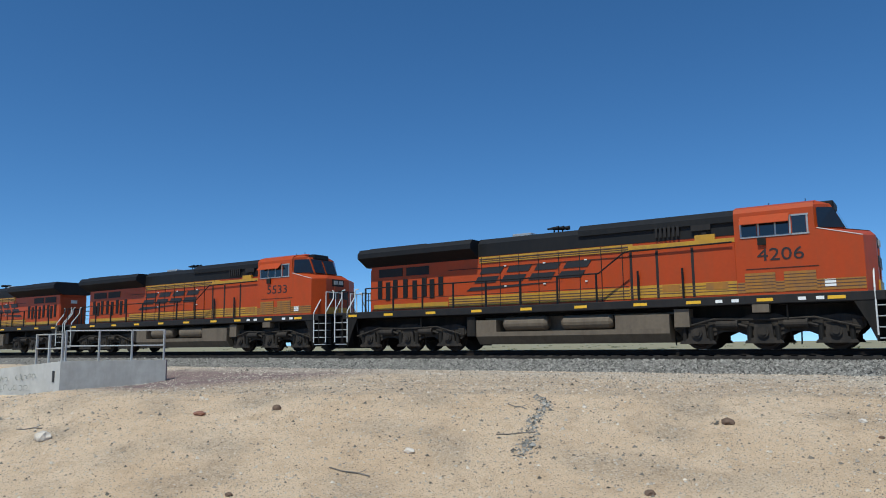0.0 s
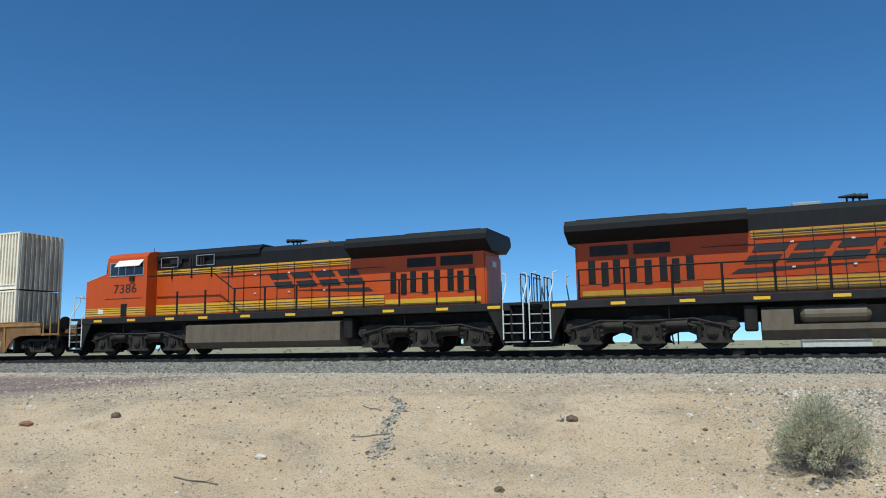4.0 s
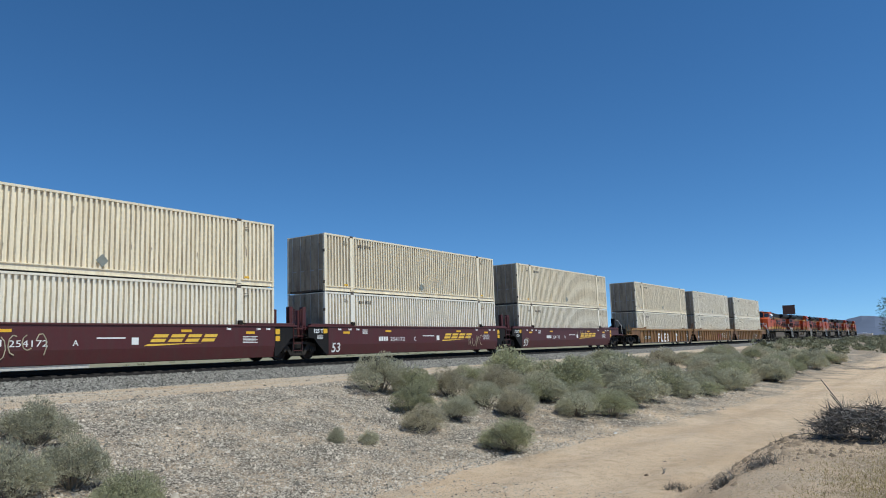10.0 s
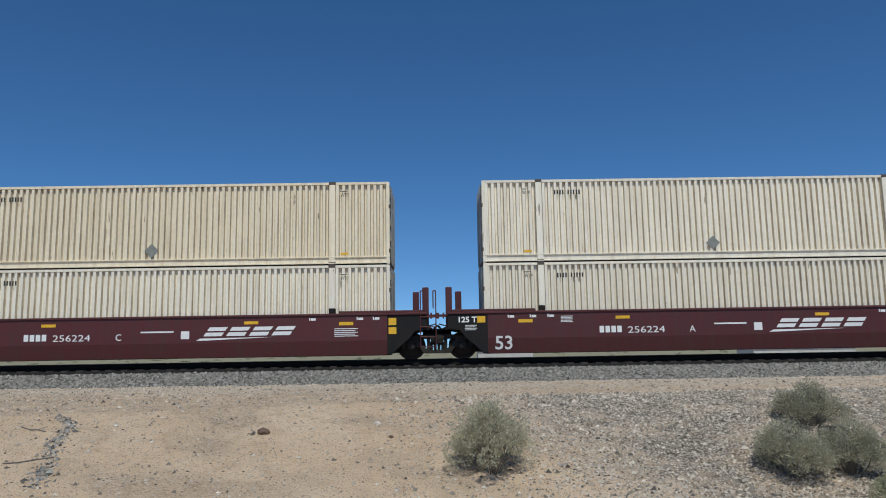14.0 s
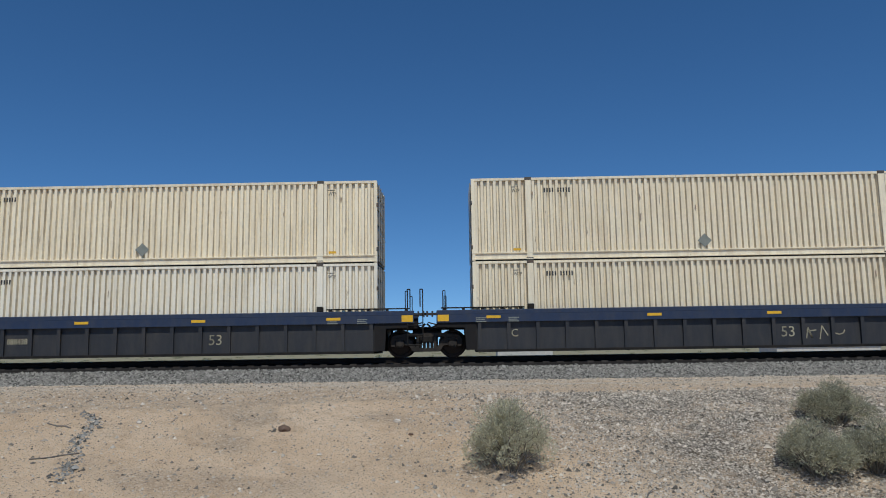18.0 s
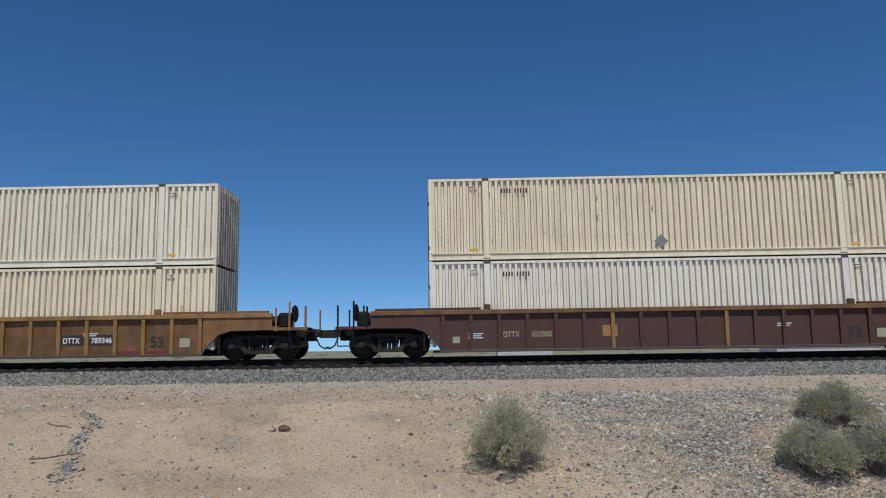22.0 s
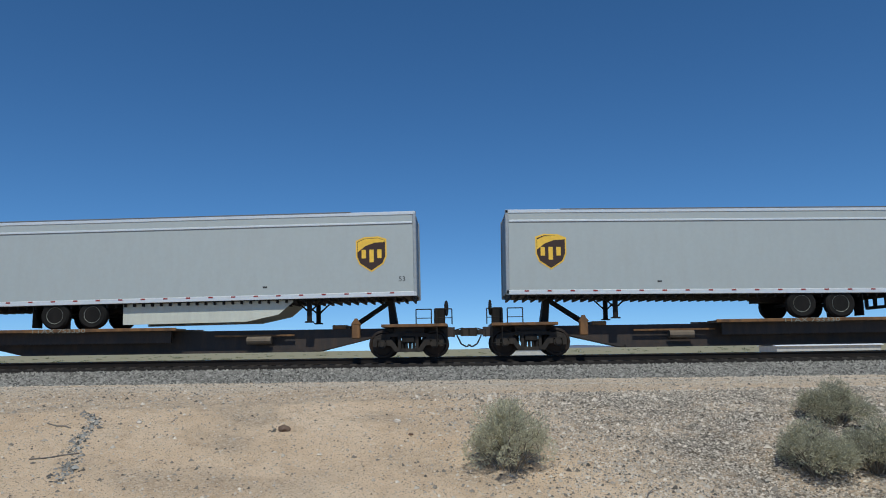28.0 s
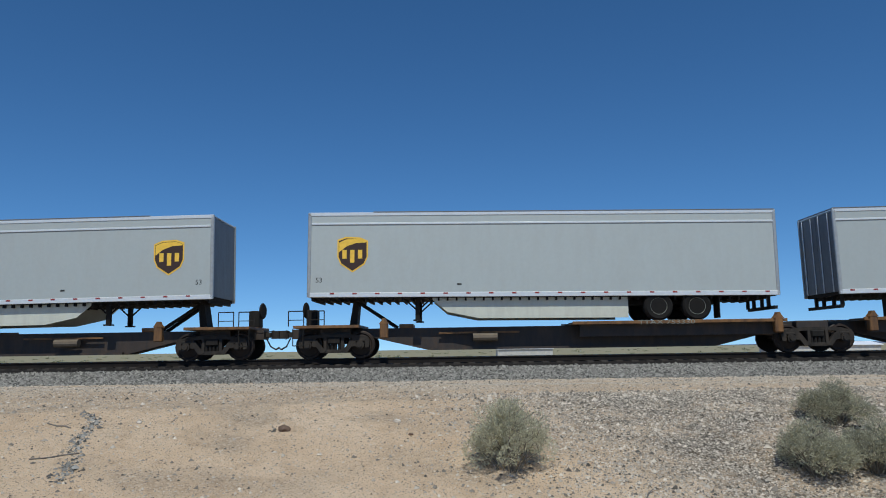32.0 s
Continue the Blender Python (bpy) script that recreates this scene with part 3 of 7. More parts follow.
        for x in (-33.5 - i * 0.5, 42 + i * 0.5):
            box(bm, x - 0.115, x + 0.115, TRACK_Y - 1.31, TRACK_Y + 1.31, -0.37, -0.19)
    tagged(part("far_tie", bm, "tie", track), kind="stuff")


build_track()
# ---- the train's way ----
def head(t):
    """Place along the track of the first container's leading edge."""
    k = (t - 16) / 16
    return 280.37 + 416.66 * k - 2.345 * k * k - 0.673 * k ** 3


MOVERS = []      # (thing, distance behind the leading edge, height, turn, pitch)


def rolling(ob, u, z=0.0, rz=0.0, ry=0.0):
    MOVERS.append((ob, u, z, rz, ry))
    ob.matrix_basis = pose(head(0) - u, TRACK_Y, z, 0, ry, rz)
    return ob


# ---- intermodal containers ----
CL, CH, CW = 16.154, 2.896, 1.295


def corrugated(bm, x0, x1, z0, z1, y, depth, pitch, side):
    """A corrugated wall from x0 to x1, ribs standing out to the side."""
    n = max(1, int(round((x1 - x0) / pitch)))
    p = (x1 - x0) / n
    pts = []
    for i in range(n):
        a = x0 + i * p
        pts += [(a, 1), (a + p * 0.44, 1), (a + p * 0.58, 0), (a + p * 0.86, 0)]
    pts.append((x1, 1))
    lo = [bm.verts.new((x, y + side * depth * k, z0)) for x, k in pts]
    hi = [bm.verts.new((x, y + side * depth * k, z1)) for x, k in pts]
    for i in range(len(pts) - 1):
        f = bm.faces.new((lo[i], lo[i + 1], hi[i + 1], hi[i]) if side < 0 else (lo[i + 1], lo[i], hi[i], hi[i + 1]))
        f.material_index = i % 2      # the flanks' shade is put into a darker, grimy paint


def container(mat, turned):
    """A 53 ft domestic container: corrugated skins, posts, rails, castings, doors, placard and stencils."""
    c = empty("shipping_container", "", "container", "double-stacked containers")
    hl = CL / 2
    for s, nm in ((-1, "side_panel"), (1, "side_panel")):
        bm = B()
        for a, e in ((-hl + 0.12, -6.218), (-5.962, 5.962), (6.218, hl - 0.12)):
            corrugated(bm, a, e, 0.28, CH - 0.09, s * (CW - 0.100), 0.088, 0.205, s)
        for x in (-6.09, 6.09):
            box(bm, x - 0.17, x + 0.17, min(s * (CW - 0.14), s * (CW - 0.11)), max(s * (CW - 0.14), s * (CW - 0.11)), 0.2, CH - 0.05)
        part(nm, bm, mat, c).data.materials.append(M["grooveshade"])
    for s in (-1, 1):
        bm = B()
        a, b2, d2 = s * (CW - 0.11), s * (CW - 0.030), s * (CW + 0.016)
        prism(bm, [(a, 0.04), (d2, 0.04), (d2, 0.07), (b2, 0.08), (b2, 0.235), (d2, 0.25), (d2, 0.285), (a, 0.30)], "x", -hl, hl)
        part("bottom_rail", bm, mat, c)
        bm = B()
        box(bm, -hl + 0.05, hl - 0.05, min(s * CW, s * (CW - 0.11)), max(s * CW, s * (CW - 0.11)), CH - 0.09, CH - 0.005)
        part("top_rail", bm, mat, c)
    post = None
    for x in (-6.09, 6.09):
        for s in (-1,):
            if post is None:
                bm = B()
                box(bm, -0.11, 0.11, -0.05, 0.05, 0.0, CH, 0.012)
                post = part("stacking_post", bm, mat, c)
                post.location = (x, s * (CW - 0.04), 0)
            else:
                again(post, x, s * (CW - 0.04), 0)
    cpost = cast = None
    for x in (-hl + 0.06, hl - 0.06):
        for s in (-1, 1):
            if cpost is None:
                bm = B()
                box(bm, -0.06, 0.06, -0.06, 0.06, 0.0, CH - 0.01, 0.012)
                cpost = part("corner_post", bm, mat, c)
                cpost.location = (x, s * (CW - 0.055), 0)
            else:
                again(cpost, x, s * (CW - 0.055), 0)
    for x in (-6.09, 6.09):
        for s in (-1,):
            for z in (-0.01, CH - 0.10):
                if cast is None:
                    bm = B()
                    box(bm, -0.12, 0.12, -0.07, 0.07, 0.0, 0.12, 0.015)
                    cast = part("corner_casting", bm, "castdark", c, "dark rusty lifting casting")
                    cast.location = (x, s * (CW - 0.055), z)
                else:
                    again(cast, x, s * (CW - 0.055), z)
    bm = B()
    box(bm, -hl + 0.05, hl - 0.05, -CW + 0.06, CW - 0.06, CH - 0.05, CH - 0.012)
    part("roof", bm, mat, c)
    bm = B()
    box(bm, -hl + 0.05, hl - 0.05, -CW + 0.06, CW - 0.06, 0.05, 0.15)
    part("underframe", bm, "castdark", c)
    def end_part(name, bm, mt, parent, words=""):
        """Parts of the two ends, which change places on a turned box."""
        if turned:
            for v in bm.verts:
                v.co.x, v.co.y = -v.co.x, -v.co.y
        return part(name, bm, mt, parent, words)
    # blind front end with vertical ribs, and doors with lock rods at the other
    bm = B()
    edge = [(-hl + 0.04, -CW + 0.05)]
    for i in range(9):
        y = -1.08 + i * 0.27
        edge += [(-hl + 0.02, y - 0.09), (-hl - 0.03, y - 0.06), (-hl - 0.03, y + 0.06), (-hl + 0.02, y + 0.09)]
    prism(bm, edge + [(-hl + 0.04, CW - 0.05)], "z", 0.05, CH - 0.03)
    end_part("end_wall", bm, "boxend", c, "ribbed end wall with rust stains and shade in its colour")
    for s in (-1, 1):
        bm = B()
        y0, y1 = (-CW + 0.07, -0.01) if s < 0 else (0.01, CW - 0.07)
        box(bm, hl - 0.04, hl - 0.01, y0, y1, 0.12, CH - 0.06)
        for k in range(5):
            zz = 0.30 + k * 0.52
            box(bm, hl - 0.01, hl + 0.02, y0 + 0.06, y1 - 0.06, zz, zz + 0.30)
        d = end_part("door", bm, "boxdoor", c, "brown ribbed container door with dark streaks")
        bm = B()
        for f in (0.3, 0.75):
            y = y0 + (y1 - y0) * f
            rod_(bm, (hl + 0.035, y, 0.08), (hl + 0.035, y, CH - 0.08), 0.017)
            box(bm, hl + 0.02, hl + 0.05, y - 0.02, y + 0.24, 1.05, 1.10)
        end_part("lock_rod", bm, "steelgrey", d)
    near = 1 if turned else -1
    for zz in (0.40, 1.95):
        bm = B()
        box(bm, hl - 0.03, hl + 0.035, min(near * (CW - 0.07), near * (CW + 0.012)), max(near * (CW - 0.07), near * (CW + 0.012)), zz, zz + 0.14, 0.008)
        end_part("hinge", bm, "castdark", c)
    yy = -(CW - 0.006)
    bm = B()
    prism(bm, [(-0.1 + dx, 0.58 + dz) for dx, dz in ((-0.24, 0), (0, 0.24), (0.24, 0), (0, -0.24))], "y", yy - 0.012, yy - 0.004)
    part("placard", bm, "placard", c, "grey diamond placard")
    for x in (-6.72, 6.32):
        lettering("stencil", "WTP", 0.18, "mark", c, x + 0.06, yy, 2.38, width=0.27)
    bm = B()
    for i in range(10):
        if i != 4:
            x = -5.55 + 0.095 * i
            box(bm, x, x + 0.05, yy - 0.003, yy, 2.36, 2.52)
    for x in (-6.7, 6.35):
        box(bm, x, x + 0.26, yy - 0.003, yy, 2.56, 2.58)
    tagged(part("reporting_mark", bm, "mark", c), kind="stuff")
    for x in (-6.52, 6.52):
        bm = B()
        box(bm, x - 0.13, x + 0.13, yy - 0.003, yy, 0.34, 0.42)
        part("warning_decal", bm, "emblemyellow", c, "small yellow warning decal")
    return c


BOXES = {}


def put_container(mat, u, level, turned=True):
    key = (mat, turned)
    words = {"boxwhite": "white corrugated steel container with grime streaks", "boxcream": "cream corrugated steel container stained yellowish",
             "boxgrey": "cool white corrugated steel container, fairly clean"}[mat]
    words += ", stacked on another container" if level else ", sitting in the well car"
    if key not in BOXES:
        BOXES[key] = c = container(mat, key[1])
    else:
        c = copy_thing(BOXES[key], Matrix())
    tagged(c, words)
    return rolling(c, u + CL / 2, 0.345 + level * (CH + 0.012))


# ---- freight trucks (bogies) ----
# top and bottom members, then those that stand on both sides: outer jaw, inner jaw, diagonal, column
FRAME_MEMBERS = [
    [(-1.22, 0.58), (-1.14, 0.74), (-0.50, 0.83), (0.50, 0.83), (1.14, 0.74), (1.22, 0.58), (1.0, 0.63), (0.50, 0.71), (-0.50, 0.71), (-1.0, 0.63)],
    [(-0.46, 0.31), (0.46, 0.31), (0.42, 0.19), (-0.42, 0.19)],
    [(1.22, 0.62), (1.20, 0.38), (1.07, 0.36), (1.05, 0.64)],
    [(0.76, 0.68), (0.75, 0.42), (0.62, 0.40), (0.62, 0.70)],
    [(0.74, 0.60), (0.58, 0.64), (0.28, 0.22), (0.46, 0.20)],
    [(0.25, 0.26), (0.35, 0.26), (0.35, 0.74), (0.25, 0.74)]]


def freight_truck(parent, x, fw=0.9, dusty="underblack"):
    """Two-axle freight truck: cast side frames, springs, bolster and two wheelsets."""
    for s in (-1, 1):
        bm = B()
        for k, pts in enumerate(FRAME_MEMBERS):
            for m in (1, -1) if k > 1 else (1,):
                prism(bm, [(x + m * px, pz) for px, pz in pts], "y", s * 1.0 - 0.07 - 0.004 * k, s * 1.0 + 0.07 + 0.004 * k)
        sf = part("side_frame", bm, "truckgrey", parent, "cast side frame with open windows")
        if s > 0:
            continue
        bm = B()
        for dx in (-0.20, -0.07, 0.06, 0.19):
            rod_(bm, (x + dx, s * 1.02, 0.30), (x + dx, s * 1.02, 0.58), 0.055, 7)
        tagged(part("spring", bm, "underblack", sf), kind="stuff")
        for dx in (-fw, fw):
            bm = B()
            rod_(bm, (x + dx, s * 0.98, 0.46), (x + dx, s * 1.13, 0.46), 0.145, 12)
            rod_(bm, (x + dx, s * 1.13, 0.46), (x + dx, s * 1.19, 0.46), 0.09, 10)
            box(bm, x + dx - 0.17, x + dx + 0.17, min(s * 0.94, s * 1.09), max(s * 0.94, s * 1.09), 0.58, 0.66, 0.01)
            part("bearing", bm, "truckgrey", sf)
    bm = B()
    box(bm, x - 0.22, x + 0.22, -1.12, 1.12, 0.50, 0.72, 0.03)
    part("bolster", bm, "underblack", parent)
    for dx in (-fw, fw):
        bm = B()
        rod_(bm, (x + dx, -0.95, 0.46), (x + dx, 0.95, 0.46), 0.075, 8)
        for s in (-1, 1):
            w = [(0.10, s * 0.88), (0.16, s * 0.85), (0.36, s * 0.80), (0.40, s * 0.83), (0.46, s * 0.82), (0.457, s * 0.71), (0.485, s * 0.69), (0.30, s * 0.70), (0.10, s * 0.72)]
            lathe(bm, w, 0.0, 22, x + dx, 0.46)
        part("wheelset", bm, "wheelsteel", parent)


def coupler(parent, x, d, z=0.86):
    """Knuckle coupler with draft gear, cut lever and air hose at an end; d is +1 or -1."""
    bm = B()
    box(bm, min(x, x - d * 0.9), max(x, x - d * 0.9), -0.09, 0.09, z - 0.10, z + 0.09, 0.02)
    prism(bm, [(x - d * 0.02, -0.18), (x + d * 0.16, -0.16), (x + d * 0.20, 0.0), (x + d * 0.10, 0.05), (x + d * 0.16, 0.16), (x, 0.20), (x - d * 0.12, 0.1), (x - d * 0.12, -0.1)], "z", z - 0.14, z + 0.14)
    c = part("coupler", bm, "truckgrey", parent)
    bm = B()
    pipe(bm, [(x - d * 0.25, -0.25, z - 0.12), (x - d * 0.10, -0.22, z - 0.42), (x + d * 0.08, -0.20, z - 0.52), (x + d * 0.22, -0.18, z - 0.45)], 0.028)
    part("air_hose", bm, "logoblack", c)
    bm = B()
    pipe(bm, [(x - d * 0.05, 0.0, z + 0.15), (x - d * 0.35, -0.6, z + 0.05), (x - d * 0.35, -1.35, z + 0.05), (x - d * 0.35, -1.4, z - 0.2)], 0.016)
    part("cut_lever", bm, "underblack", c)


STYLES = {
    "maroon": dict(side="maroon", chord="maroon", ribs=False, mark="white", label="maroon smooth-sided steel well car with white lettering"),
    "ttxbrown": dict(side="ttxbrown", chord="ochre", ribs=True, mark="mark", label="weathered ochre well car with ribbed sides"),
    "gold": dict(side="gold", chord="gold", ribs=False, mark="mark", label="golden-yellow smooth-sided well car with black lettering"),
    "slate": dict(side="slate", chord="navy", ribs=True, mark="white", label="dark slate well car with a navy blue top chord"),
    "oldbrown": dict(side="oldbrown", chord="ttxbrown", ribs=True, mark="white", label="dark brown weathered well car with ribbed sides"),
}
WH = 8.08


def rails_of(name, lines, r, mat, parent, label="", n=6):
    """One bent rail or post a piece."""
    out = []
    for pts in lines:
        bm = B()
        pipe(bm, pts, r, n)
        out.append(part(name, bm, mat, parent, label))
    return out


def plates(name, boxes_, mat, parent, label=""):
    """One flat plate a piece."""
    out = []
    for b in boxes_:
        bm = B()
        box(bm, *b)
        out.append(part(name, bm, mat, parent, label))
    return out


def graffiti(parent, x0, x1, z0, z1, y, mat, seed, strokes=6, r=0.022):
    """Sprayed tag as plain looping strokes, no letters."""
    g = random.Random(seed)
    w = (x1 - x0) / strokes
    for i in range(strokes):
        a = x0 + i * w
        h = (z1 - z0) * g.uniform(0.55, 1.0)
        zc = z0 + (z1 - z0 - h) * g.uniform(0, 1)
        start = g.uniform(0, 6)
        arc = [(a + w * (0.5 + 0.42 * math.cos(start + 0.75 * j)), y, zc + h * (0.5 + 0.5 * math.sin(start + 0.75 * j))) for j in range(g.choice((5, 6, 7)))]
        pts = [(a + w * g.uniform(0.05, 0.25), y, z0 + (z1 - z0) * g.uniform(0.0, 0.2)), (a + w * g.uniform(0.2, 0.5), y, z1 - (z1 - z0) * g.uniform(0, 0.2)),
               (a + w * g.uniform(0.55, 0.85), y, z0 + (z1 - z0) * g.uniform(0.0, 0.3)), (a + w * g.uniform(0.3, 0.6), y, z0 + (z1 - z0) * g.uniform(0.35, 0.6)),
               (a + w * g.uniform(0.7, 0.95), y, z0 + (z1 - z0) * g.uniform(0.5, 0.9))][:g.choice((2, 3, 4, 5))]
        pts = g.choice((pts, arc, arc))
        bm = B()
        for p, q in zip(pts, pts[1:]):
            d = Vector(q) - Vector(p)
            n = Vector((-d.z, 0, d.x)).normalized() * r
            prism(bm, [(c.x, c.z) for c in (Vector(p) - n, Vector(q) - n, Vector(q) + n, Vector(p) + n)], "y", y - 0.003, y)
        part("graffiti_stroke", bm, mat, parent, "sprayed graffiti stroke")


def well_car(style, left, right, letter="A", number="", board=-4.2, tags=(), spray=()):
    """One well unit. left/right: 'end' (own truck, platform, coupler), 'joint' (carries the shared truck) or 'open'."""
    st = STYLES[style]
    car = empty("well_car", st["label"], "railcar", "well cars of the train")
    sd, ch, ribs = st["side"], st["chord"], st["ribs"]
    lx = {"end": -WH - 2.0, "joint": -WH - 1.25, "open": -WH - 1.25}[left]
    rx = {"end": WH + 2.0, "joint": WH + 1.25, "open": WH + 1.25}[right]
    lb, rb = -WH + (0.35 if left == "end" else 0.10), WH - (0.35 if right == "end" else 0.10)
    # near-black joint panels; on maroon cars their shade is put into this colour
    dark = "nearblack" if style in ("gold", "slate", "maroon") else sd
    for s in (-1, 1):
        # side sheet: recessed behind ribs, or smooth with a turned-in foot
        if ribs:
            bm = B()
            box(bm, lb, rb, min(s * 1.325, s * 1.345), max(s * 1.325, s * 1.345), 0.20, 1.45)
            part("side_sheet", bm, sd, car)
            n, rib = 17, None
            for i in range(n if s < 0 else 0):
                x = lb + 0.1 + (rb - lb - 0.2) * i / (n - 1)
                if rib is None:
                    bm = B()
                    prism(bm, [(s * 1.34, 0.20), (s * 1.42, 0.20), (s * 1.46, 1.43), (s * 1.34, 1.43)], "x", -0.06, 0.06)
                    rib = part("side_rib", bm, "ochre" if style == "ttxbrown" else sd, car)
                    rib.location = (x, 0, 0)
                elif style == "oldbrown" and i in (6, 10):
                    bm = B()
                    prism(bm, [(s * 1.34, 0.20), (s * 1.42, 0.20), (s * 1.46, 1.43), (s * 1.34, 1.43)], "x", -0.06, 0.06)
                    part("side_rib", bm, "ochre", car, "rust-orange side rib").location = (x, 0, 0)
                else:
                    again(rib, x, 0, 0)
            bm = B()
            box(bm, lx, rx, min(s * 1.33, s * 1.48), max(s * 1.33, s * 1.48), 1.42, 1.575, 0.015)
            part("top_chord", bm, ch, car)
            if style == "slate":
                bm = B()
                box(bm, lx, rx, min(s * 1.457, s * 1.475), max(s * 1.457, s * 1.475), 1.16, 1.44)
                part("upper_band", bm, "navy", car, "navy blue upper band")
            bm = B()
            box(bm, lb, rb, min(s * 1.32, s * 1.45), max(s * 1.32, s * 1.45), 0.15, 0.24, 0.01)
            part("bottom_chord", bm, "castdark" if style != "slate" else "underblack", car)
        else:
            bm = B()
            rows = [(s * 1.345, 0.17), (s * 1.43, 0.66), (s * 1.43, 1.50)]
            prism(bm, rows + [(s * 1.40, 1.50), (s * 1.40, 0.66), (s * 1.318, 0.17)], "x", lb, rb)
            part("side_sheet", bm, sd, car)
            bm = B()
            box(bm, lx, rx, min(s * 1.34, s * 1.47), max(s * 1.34, s * 1.47), 1.50, 1.575, 0.012)
            part("top_chord", bm, ch, car)
        # side ends over the trucks
        for d, end, ex, bx in ((-1, left, lx, lb), (1, right, rx, rb)):
            yo, yi = s * 1.425, s * 1.395
            if end == "end":
                arch = [(bx, 0.24), (bx + d * 0.20, 0.55), (bx + d * 0.55, 0.86), (bx + d * 0.95, 0.98), (ex, 1.0), (ex, 1.45 if ribs else 1.50), (bx, 1.45 if ribs else 1.50)]
                mt = sd
            elif style == "slate":
                arch = [(bx, 0.22), (bx + d * 0.36, 0.24), (bx + d * 0.40, 0.98), (ex, 1.02), (ex, 1.45), (bx, 1.45)]
                mt = dark
            else:
                arch = [(bx, 0.20), (bx + d * 0.18, 0.22), (bx + d * 0.75, 0.72), (bx + d * 0.95, 0.95), (ex, 1.02), (ex, 1.45 if ribs else 1.50), (bx, 1.45 if ribs else 1.50)]
                mt = dark
            bm = B()
            prism(bm, arch, "y", min(yo, yi), max(yo, yi))
            part("end_side_panel", bm, mt, car, "dark end side panel" if mt == "nearblack" else "")
        for a, e in ((lx + 0.15, -6.35), (6.35, rx - 0.15)) if s < 0 else ():
            bm = B()
            if style == "slate":
                box(bm, a, e, s * 1.36 - 0.06, s * 1.36 + 0.07, 1.635, 1.675, 0.01)
                for q in range(5):
                    xq = a + 0.12 + (e - a - 0.24) * q / 4
                    box(bm, xq - 0.05, xq + 0.05, s * 1.36 - 0.05, s * 1.36 + 0.05, 1.575, 1.636)
            else:
                box(bm, a, e, s * 1.36 - 0.10, s * 1.36 + 0.11, 1.575, 1.655, 0.01)
            part("end_ledge", bm, {"gold": "castdark", "slate": "underblack"}.get(style, sd), car)
        for x in (-6.12, 6.12) if s < 0 else ():
            bm = B()
            box(bm, x - 0.11, x + 0.11, s * 1.36 - 0.06, s * 1.36 + 0.08, 1.575, 1.76, 0.02)
            part("locator_block", bm, "underblack" if style in ("maroon", "slate") else sd, car)
    bm = B()
    box(bm, -WH + 0.1, WH - 0.1, -1.21, 1.21, 0.15, 0.22)
    for i in range(9):
        x = -7 + i * 1.75
        box(bm, x - 0.15, x + 0.15, -1.21, 1.21, 0.22, 0.33)
    part("well_floor", bm, "underblack", car)
    for d, end, ex in ((-1, left, lx), (1, right, rx)):
        bm = B()
        box(bm, min(d * (WH + 0.15), d * (WH + 0.22)), max(d * (WH + 0.15), d * (WH + 0.22)), -1.38, 1.38, 0.22, 1.5)
        part("bulkhead", bm, "underblack", car)
        bm = B()
        a, e = sorted((d * (WH + 0.2), ex + (d * 0.1)))
        box(bm, a, e, -1.36, 1.36, 0.98, 1.04)
        part("end_floor", bm, "underblack", car)
        post = "ttxbrown" if style in ("ttxbrown", "gold") else ("maroon" if style == "maroon" else "underblack")
        if end == "end":
            tip = d * (WH + 3.2)
            bm = B()
            a, e = sorted((d * (WH + 0.2), tip))
            box(bm, a, e, -0.36, 0.36, 0.62, 1.0, 0.02)
            part("draft_sill", bm, "underblack", car)
            bm = B()
            box(bm, min(tip, tip - d * 0.22), max(tip, tip - d * 0.22), -1.38, 1.38, 0.92, 1.06, 0.02)
            part("end_beam", bm, sd if style != "slate" else "underblack", car)
            bm = B()
            a2, e2 = sorted((d * (WH + 1.9), tip))
            box(bm, a2, e2, -1.40, -0.55, 0.98, 1.08)
            part("end_platform", bm, sd if style != "slate" else "underblack", car)
            freight_truck(car, d * (WH + 1.45))
            coupler(car, tip + d * 0.32, d)
            gold = {"ttxbrown": "gold", "maroon": "nearblack"}.get(style, post)
            rails_of("grab_post", [[(xx, s * 1.38, 0.95), (xx, s * 1.38, hh)] for xx, hh in ((tip - d * 0.08, 1.80), (tip - d * 0.62, 1.95), (ex + d * 0.12, 1.75)) for s in (-1, 1)], 0.036, gold, car)
            rails_of("sill_step", [[(tip - d * 0.6, -1.41, 1.0), (tip - d * 0.6, -1.41, 0.42), (tip - d * 0.08, -1.41, 0.42), (tip - d * 0.08, -1.41, 1.0)]], 0.02, "underblack", car)
            bm = B()
            lathe(bm, [(0.02, -0.03), (0.28, -0.03), (0.31, 0.0), (0.28, 0.03), (0.02, 0.03)], 0, 16)
            wh = part("brake_wheel", bm, "underblack", car)
            wh.location = (ex + d * 0.60, -0.6, 1.58)
            wh.rotation_euler = (0, 0, radians(82))
            bm = B()
            box(bm, min(ex + d * 0.1, ex + d * 0.52), max(ex + d * 0.1, ex + d * 0.52), -1.05, -0.45, 1.05, 1.60, 0.08)
            part("brake_housing", bm, sd if style in ("maroon", "slate") else "underblack", car)
            bm = B()
            rod_(bm, (ex - d * 0.9, -0.9, 1.32), (ex + d * 0.1, -0.9, 1.32), 0.17, 12)
            part("air_reservoir", bm, "underblack", car)
            if style == "maroon":
                bm = B()
                box(bm, min(ex - d * 0.55, ex - d * 0.20), max(ex - d * 0.55, ex - d * 0.20), -1.30, -1.0, 1.5, 2.48, 0.02)
